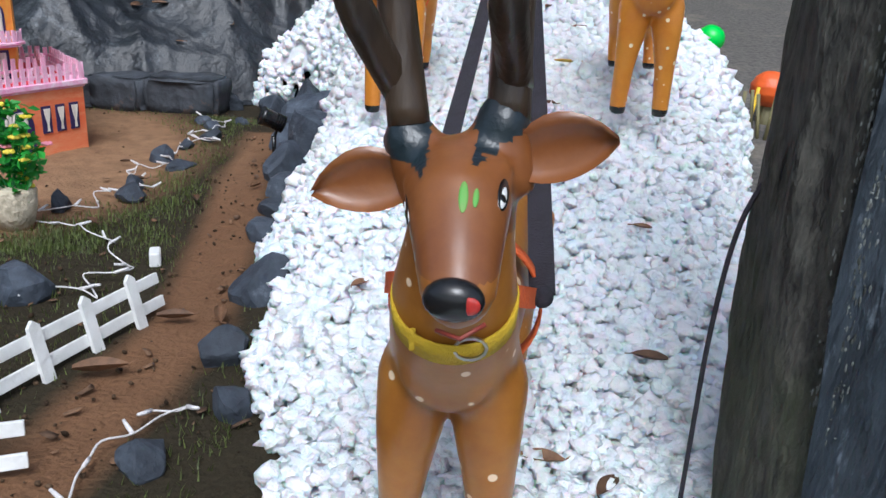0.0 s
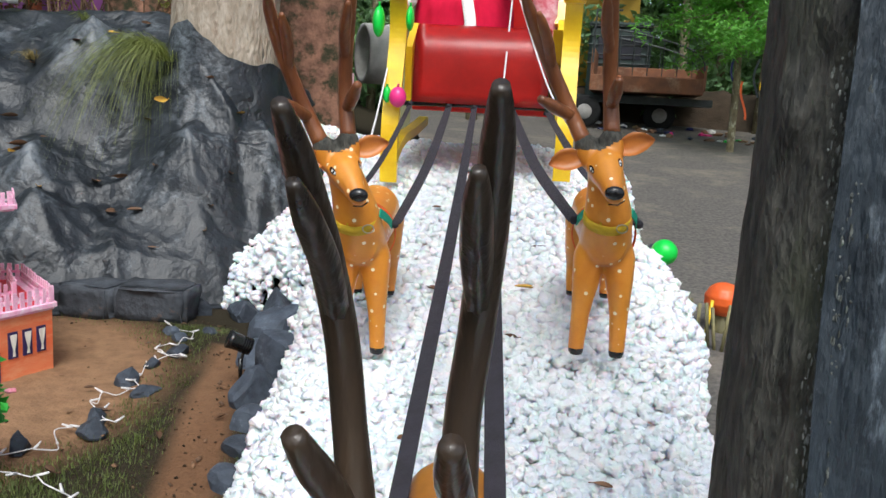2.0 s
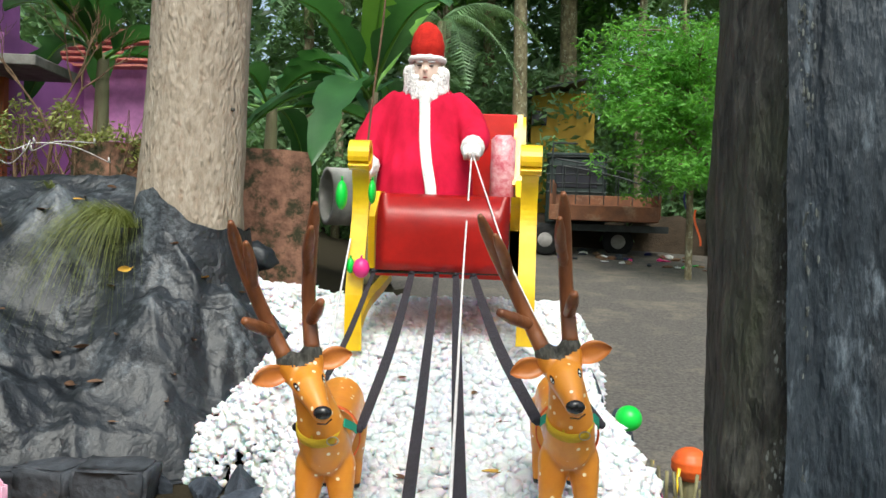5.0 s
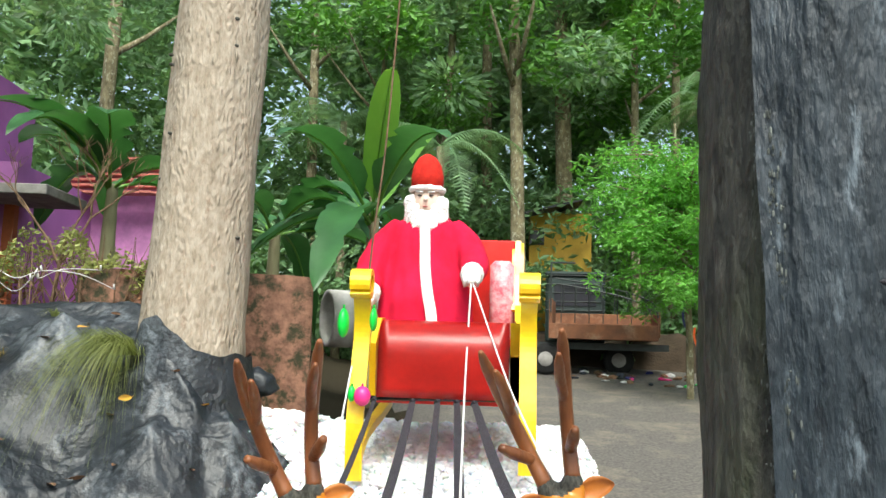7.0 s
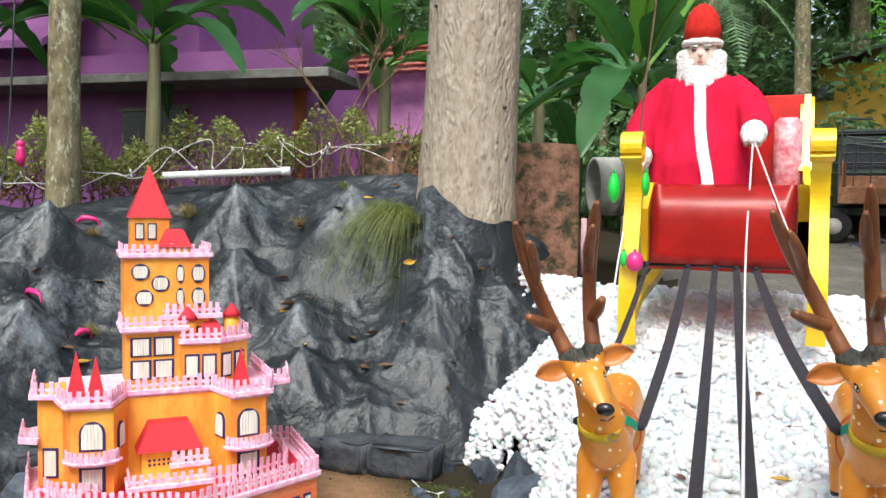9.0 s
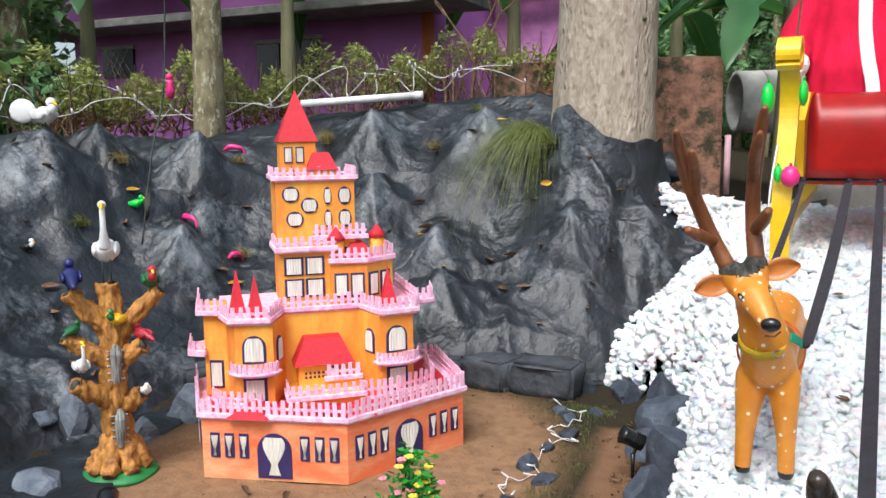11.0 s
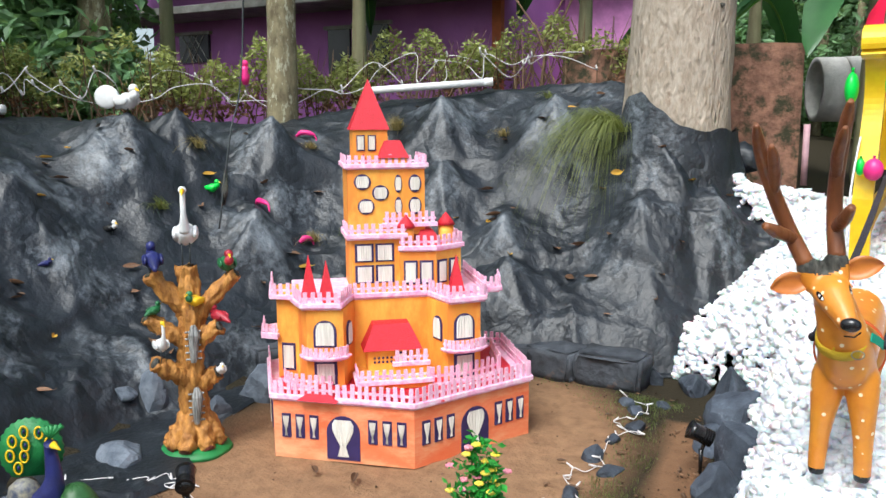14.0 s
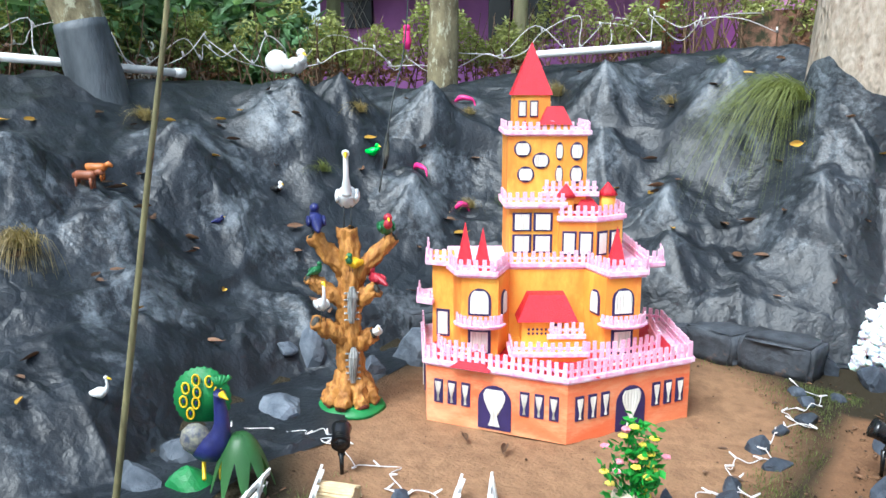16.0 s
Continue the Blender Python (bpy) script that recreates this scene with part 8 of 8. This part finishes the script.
# flowering pot plant
fp = thing("flower_pot", pose(-1.10, 1.95, 0.0), "small artificial plant with yellow and pink flowers in pale pot", "pot plant")
bm = bmesh.new()
tube(bm, [(0, 0, 0), (0, 0, 0.05), (0, 0, 0.11), (0, 0, 0.12)], [0.045, 0.06, 0.065, 0.058], 18)
part("pot", bm, mat("shell_pot", (0.62, 0.55, 0.42), (0.4, 0.34, 0.24), scale=30, rough=0.7, bump=1.0, bscale=50), fp, smooth=True)
bm = bmesh.new()
rr = random.Random(5)
tips = []
for k in range(16):
    a, o = rr.uniform(0, 6.28), rr.uniform(0.01, 0.09)
    e = Vector((o * math.cos(a), o * math.sin(a), 0.40 - o * 2.2 + rr.uniform(-0.04, 0.02)))
    tube(bm, [(0, 0, 0.1), e * 0.5 + Vector((0, 0, 0.05)), e], [0.003, 0.0025, 0.002], 4)
    tips.append(e)
part("stem", bm, M_GREENP, fp)
cl = [(*(t * q + Vector((0, 0, 0.03))), 0.035) for t in tips for q in (0.5, 0.75, 0.95)]
crown("foliage", cl, 9, 0.032, leaf_mat("plastic_leaf", (0.03, 0.28, 0.03), (0.02, 0.18, 0.02)), 8, parent=fp, narrow=0.55)
m_fy, m_fp = mat("yellow_petal", (0.78, 0.62, 0.03), (0.7, 0.55, 0.1), rough=0.6), mat("pink_petal", (0.8, 0.2, 0.3), (0.75, 0.35, 0.4), rough=0.6)
for k, t in enumerate(tips * 2):
    bm = bmesh.new()
    c = t * (1.0 if k < 16 else rr.uniform(0.55, 0.85)) + Vector((rr.uniform(-0.03, 0.03), rr.uniform(-0.03, 0.03), 0.01))
    for j in range(5):
        a = 2 * math.pi * j / 5
        ball(bm, c + Vector((0.009 * math.cos(a), 0.009 * math.sin(a), 0)), (0.009, 0.009, 0.006), 0, 1)
    part("flower", bm, m_fp if k % 4 == 0 else m_fy, fp, smooth=True)

# broad-leaved seedling by the peacock
bl = thing("broadleaf_seedling", pose(-2.17, 1.2, 0.0), "small seedling with large hanging green leaves", "plant")
for k in range(9):
    a = radians(-150 + 41 * k)
    bm = bmesh.new()
    rows = []
    for i in range(9):
        q = i / 8
        c = Vector((math.cos(a) * 0.11 * q, math.sin(a) * 0.11 * q, 0.21 + 0.05 * q - 0.24 * q * q))
        w = 0.028 * math.sin(math.pi * min(0.1 + 0.88 * q, 1)) ** 0.7
        s = Vector((-math.sin(a), math.cos(a), 0))
        rows.append([bm.verts.new(c + s * w * u - Vector((0, 0, 0.012 * u * u))) for u in (-1, -0.5, 0, 0.5, 1)])
    for p, q in zip(rows, rows[1:]):
        for i in range(4):
            bm.faces.new((p[i], p[i + 1], q[i + 1], q[i]))
    part("leaf", bm, M_BANANA, bl, smooth=True)
part("stem", tube(bmesh.new(), [(0, 0, -0.01), (0, 0, 0.21)], 0.005, 6), M_GREENP, bl, smooth=True)

# birds on and round the clay tree
T = pose(-2.5, 1.93, 0, 0, 0, 52) @ Matrix.Scale(1.14, 4)
P = lambda x, y, z: T @ Vector((x, y, z))
m_grn = mat("green_parrot_paint", (0.02, 0.16, 0.05), (0.015, 0.1, 0.035), rough=0.4)
m_wht = mat("white_bird_paint", (0.72, 0.72, 0.7), (0.6, 0.6, 0.6), rough=0.5)
m_rd = mat("red_bird_paint", (0.4, 0.02, 0.04), (0.3, 0.015, 0.03), rough=0.4)
for nm, q, s, lab, b, h, turn, neck, legs in (("egret_figure", P(0, 0, 0.70), 0.15, "white long-necked egret figure on the clay tree", m_wht, None, -40, 0.12, 0.075), ("crow_figure", P(-0.115, -0.01, 0.69), 0.12, "dark blue crow figure on a cut branch", M_BLUE, None, 150, 0, 0.0), ("parrot_figure", P(0.14, 0.0, 0.665), 0.11, "green parrot figure with reddish head", m_grn, m_rd, -30, 0, 0.0),
                                          ("stork_figure", P(-0.10, -0.06, 0.375), 0.09, "small white stork figure with yellow head", m_wht, M_YEL, -20, 0.06, 0.03), ("small_bird_figure", P(-0.12, -0.02, 0.53), 0.06, "tiny green bird figure on a branch", m_grn, None, 100, 0, 0), ("small_bird_figure", P(0.10, -0.03, 0.49), 0.08, "small red bird figure on a branch", m_rd, None, 180, 0, 0),
                                          ("small_bird_figure", P(0.10, -0.05, 0.30), 0.06, "small white bird figure on a branch", m_wht, None, -30, 0, 0), ("small_bird_figure", P(0.02, -0.05, 0.555), 0.08, "small yellow and green bird figure", M_YEL, m_grn, -80, 0, 0)):
    bird(nm, q.x, q.y, q.z - 0.012, s, lab, b, h, M_YEL if nm != "crow_figure" else M_BLACK, turn, neck, legs)
bird("dove_figure", -4.13, 2.80, tarp_z(-4.13, 2.80) - 0.01, 0.17, "white fan-tailed dove figure on a sheet peak", m_wht, None, M_YEL, 0, 0, 0, 0.2)
bm = ball(bmesh.new(), (0, 0, 0), (0.075, 0.02, 0.07), 0, 3)
ob = mesh_ob("dove_tail", bm, m_wht)
ob.matrix_world = pose(-4.25, 2.74, tarp_z(-4.13, 2.80) + 0.08, 0, 0, 35)
tagged(ob, "round white fan tail of the dove figure", "model bird")
bird("chick_figure", -2.75, 0.96, tarp_z(-2.75, 0.96), 0.07, "small white bird figure on the sheet", m_wht, None, M_YEL, 40, 0.03)
bird("toy_bird", -3.77, 3.1, tarp_z(-3.77, 3.1), 0.09, "bright green toy bird on the sheet", M_LIME, None, M_YEL, 20)
bird("toy_bird", -3.83, 2.44, tarp_z(-3.83, 2.44), 0.08, "black and white toy bird on the sheet", M_BLACK, m_wht, M_YEL, 10)
bird("toy_bird", -3.68, 1.98, tarp_z(-3.68, 1.98), 0.05, "small blue toy bird on the sheet", M_BLUE, None, M_YEL, 60)


def toy_cow(x, y, turn, m):
    bm = bmesh.new()
    tube(bm, [(-0.08, 0, 0.07), (-0.05, 0, 0.075), (0.05, 0, 0.075), (0.075, 0, 0.085)], [0.02, 0.032, 0.032, 0.02], 10)
    tube(bm, [(0.07, 0, 0.085), (0.1, 0, 0.1), (0.125, 0, 0.085)], [0.02, 0.02, 0.012], 8)
    for px in (-0.055, 0.05):
        for py in (-0.018, 0.018):
            tube(bm, [(px, py, 0.06), (px, py, -0.01)], [0.012, 0.008], 6)
    ob = mesh_ob("toy_animal", bm, m)
    ob.matrix_world = pose(x, y, tarp_z(x, y), 0, 0, turn) @ Matrix.Scale(0.75, 4)
    tagged(ob, "small brown plastic toy animal on the sheet", "toy", "toy animals")


toy_cow(-3.91, 1.45, 40, mat("tan_plastic", (0.5, 0.16, 0.03), rough=0.4))
toy_cow(-3.8, 1.36, 35, mat("brown_plastic", (0.28, 0.09, 0.04), rough=0.4))
for x, y, turn, L in ((-3.85, 3.99, 20, 0.15), (-3.61, 3.34, -20, 0.17), (-3.36, 3.48, 60, 0.1)):
    bm = tube(bmesh.new(), spline([(-L * 0.5, 0, 0.02), (-L * 0.2, 0, 0.05), (L * 0.2, 0.01, 0.045), (L * 0.4, 0.02, 0.03), (L * 0.5, 0.02, -0.01)], 4), lerp_list([0.006, 0.02, 0.016, 0.008, 0.004], 17), 8)
    ob = mesh_ob("pink_toy", bm, M_MAG)
    ob.matrix_world = pose(x, y, tarp_z(x, y) + 0.005, 0, 0, turn)
    tagged(ob, "curved bright pink plastic bird toy on the sheet", "toy", "pink toys")
bm = bmesh.new()
tube(bm, [(0, 0, 0), (0, 0, 0.06), (0, 0, 0.10), (0, 0, 0.13)], [0.02, 0.035, 0.022, 0.028], 10)
ball(bm, (0, 0, 0.15), 0.028, 0, 2)
ob = mesh_ob("pink_trinket", bm, M_MAG)
ob.matrix_world = pose(-4.4, 3.95, 1.62)
tagged(ob, "pink plastic trinket hung on the hedge", "ornament")

# white pipes along the crest
for a, b in (((-3.62, 4.44, 1.575), (-2.91, 4.94, 1.63)), ((-4.88, 1.25, 1.53), (-4.84, 2.42, 1.44))):
    p = thing("plastic_pipe", Matrix(), "white plastic pipe lying along the sheet's top", "pipe", "plastic pipes")
    part("tube", tube(bmesh.new(), [a, b], 0.026, 14), M_WHITE, p, smooth=True)
    part("end_cap", tube(bmesh.new(), [Vector(b) - (Vector(b) - Vector(a)).normalized() * 0.06, Vector(b) + (Vector(b) - Vector(a)).normalized() * 0.004], 0.031, 14), M_WHITE, p, smooth=True)

# hanging cords and the bamboo stick
tagged(mesh_ob("bamboo_stick", tube(bmesh.new(), spline([(-2.29, 0.80, 0.0), (-2.2, 0.84, 0.45), (-2.08, 0.90, 1.1), (-1.97, 0.95, 1.65), (-1.88, 1.0, 2.4)], 8), lerp_list([0.012, 0.0105, 0.009, 0.0075, 0.006], 33), 10), M_BAMBOO), "thin mottled bamboo stick standing in the soil", "stick")
tagged(mesh_ob("hanging_cord", tube(bmesh.new(), spline([(-2.62, 2.2, 0.9), (-2.64, 2.3, 1.3), (-2.68, 2.43, 1.7), (-2.72, 2.55, 3.2)], 6), 0.004, 5), M_STEEL), "thin cord hanging over the clay tree", "cord")
tagged(mesh_ob("hanging_cord", tube(bmesh.new(), spline([(-0.36, 4.38, 1.62), (-0.33, 4.36, 2.0), (-0.27, 4.34, 2.6), (-0.2, 4.3, 3.8)], 6), 0.006, 5), M_TWIG), "thin dark cord rising from the figure's hand", "cord")
# plain spindle that stands for the dark insect on the cord
bm = tube(bmesh.new(), [(-2.63, 2.24, 1.0), (-2.63, 2.25, 1.07), (-2.64, 2.27, 1.16)], [0.006, 0.016, 0.005], 8)
tagged(mesh_ob("cord_insect", bm, M_DARKTRUNK), "dark insect shape on the hanging cord", "knot")

# lantern, balls and bamboo at the lane's side
lan = thing("ribbed_lantern", pose(1.31, 3.78, 0.30), "orange ribbed plastic lantern ball on a bamboo stub", "lantern")
bm = bmesh.new()
rings = []
for j in range(25):
    ph = math.pi * j / 24
    rr0 = 0.086 * math.sin(ph) * (1 + 0.025 * math.cos(ph * 14))
    rings.append([bm.verts.new((rr0 * math.cos(a) * (1 + 0.02 * math.cos(a * 12)), rr0 * math.sin(a) * (1 + 0.02 * math.cos(a * 12)), 0.08 * math.cos(ph))) for a in np.linspace(0, 2 * math.pi, 36, endpoint=False)])
for a, b in zip(rings, rings[1:]):
    for k in range(36):
        bm.faces.new((a[k], a[(k + 1) % 36], b[(k + 1) % 36], b[k]))
bmesh.ops.remove_doubles(bm, verts=bm.verts, dist=0.0002)
part("globe", bm, M_LAMPO, lan, smooth=True)
part("stub", tube(bmesh.new(), [(0.0, 0.0, -0.22), (0.0, 0.0, -0.07)], [0.034, 0.033], 14), M_BAMBOO, lan, "thick bamboo stub", True)
tagged(mesh_ob("green_ball", ball(bmesh.new(), (1.02, 3.78, 0.50), (0.062, 0.062, 0.06), 0, 3), M_LIME), "bright green plastic ball beside the cotton bed", "ball")
rr = random.Random(3)
bf = thing("bamboo_edging", Matrix(), "short bamboo stick edging beside the lane", "edging")
for k in range(12):
    x, y = 1.12 + 0.02 * k, 3.72 - 0.03 * k + rr.uniform(-0.02, 0.02)
    part("bamboo_stick", tube(bmesh.new(), [(x, y, road_z(y) - 0.02), (x + rr.uniform(-0.03, 0.03), y + rr.uniform(-0.02, 0.02), road_z(y) + 0.18 + rr.uniform(0, 0.05))], 0.008, 6), M_BAMBOO if k % 4 else M_YEL, bf, smooth=True)
part("paper_band", ribbon(bmesh.new(), spline([(1.12, 3.6, 0.27), (1.15, 3.58, 0.16), (1.13, 3.55, 0.08)], 5), 0.02, 0.003), M_MAG, bf, "red paper band")

# balloons tied on the sleigh
for x, y, z, r, m, lab in ((-0.415, 4.03, 1.50, (0.03, 0.05, 0.075), M_LIME, "bright green balloon tied to the sleigh runner"), (-0.26, 4.03, 1.52, (0.02, 0.05, 0.06), M_LIME, "bright green balloon tied to the sleigh runner"), (-0.29, 3.95, 1.14, (0.042, 0.042, 0.05), M_MAG, "magenta balloon tied to the sleigh runner"), (-0.345, 3.96, 1.15, (0.02, 0.025, 0.04), M_LIME, "small green balloon tied to the sleigh runner")):
    bm = ball(bmesh.new(), (0, 0, 0), r, 0, 3)
    tube(bm, [(0, 0, r[2] * 0.9), (0, 0, r[2] * 1.15), (0, 0, r[2] * 1.25)], [0.008, 0.004, 0.009], 8)
    ob = mesh_ob("balloon", bm, m)
    ob.matrix_world = pose(x, y, z)
    tagged(ob, lab, "balloon", "balloons")
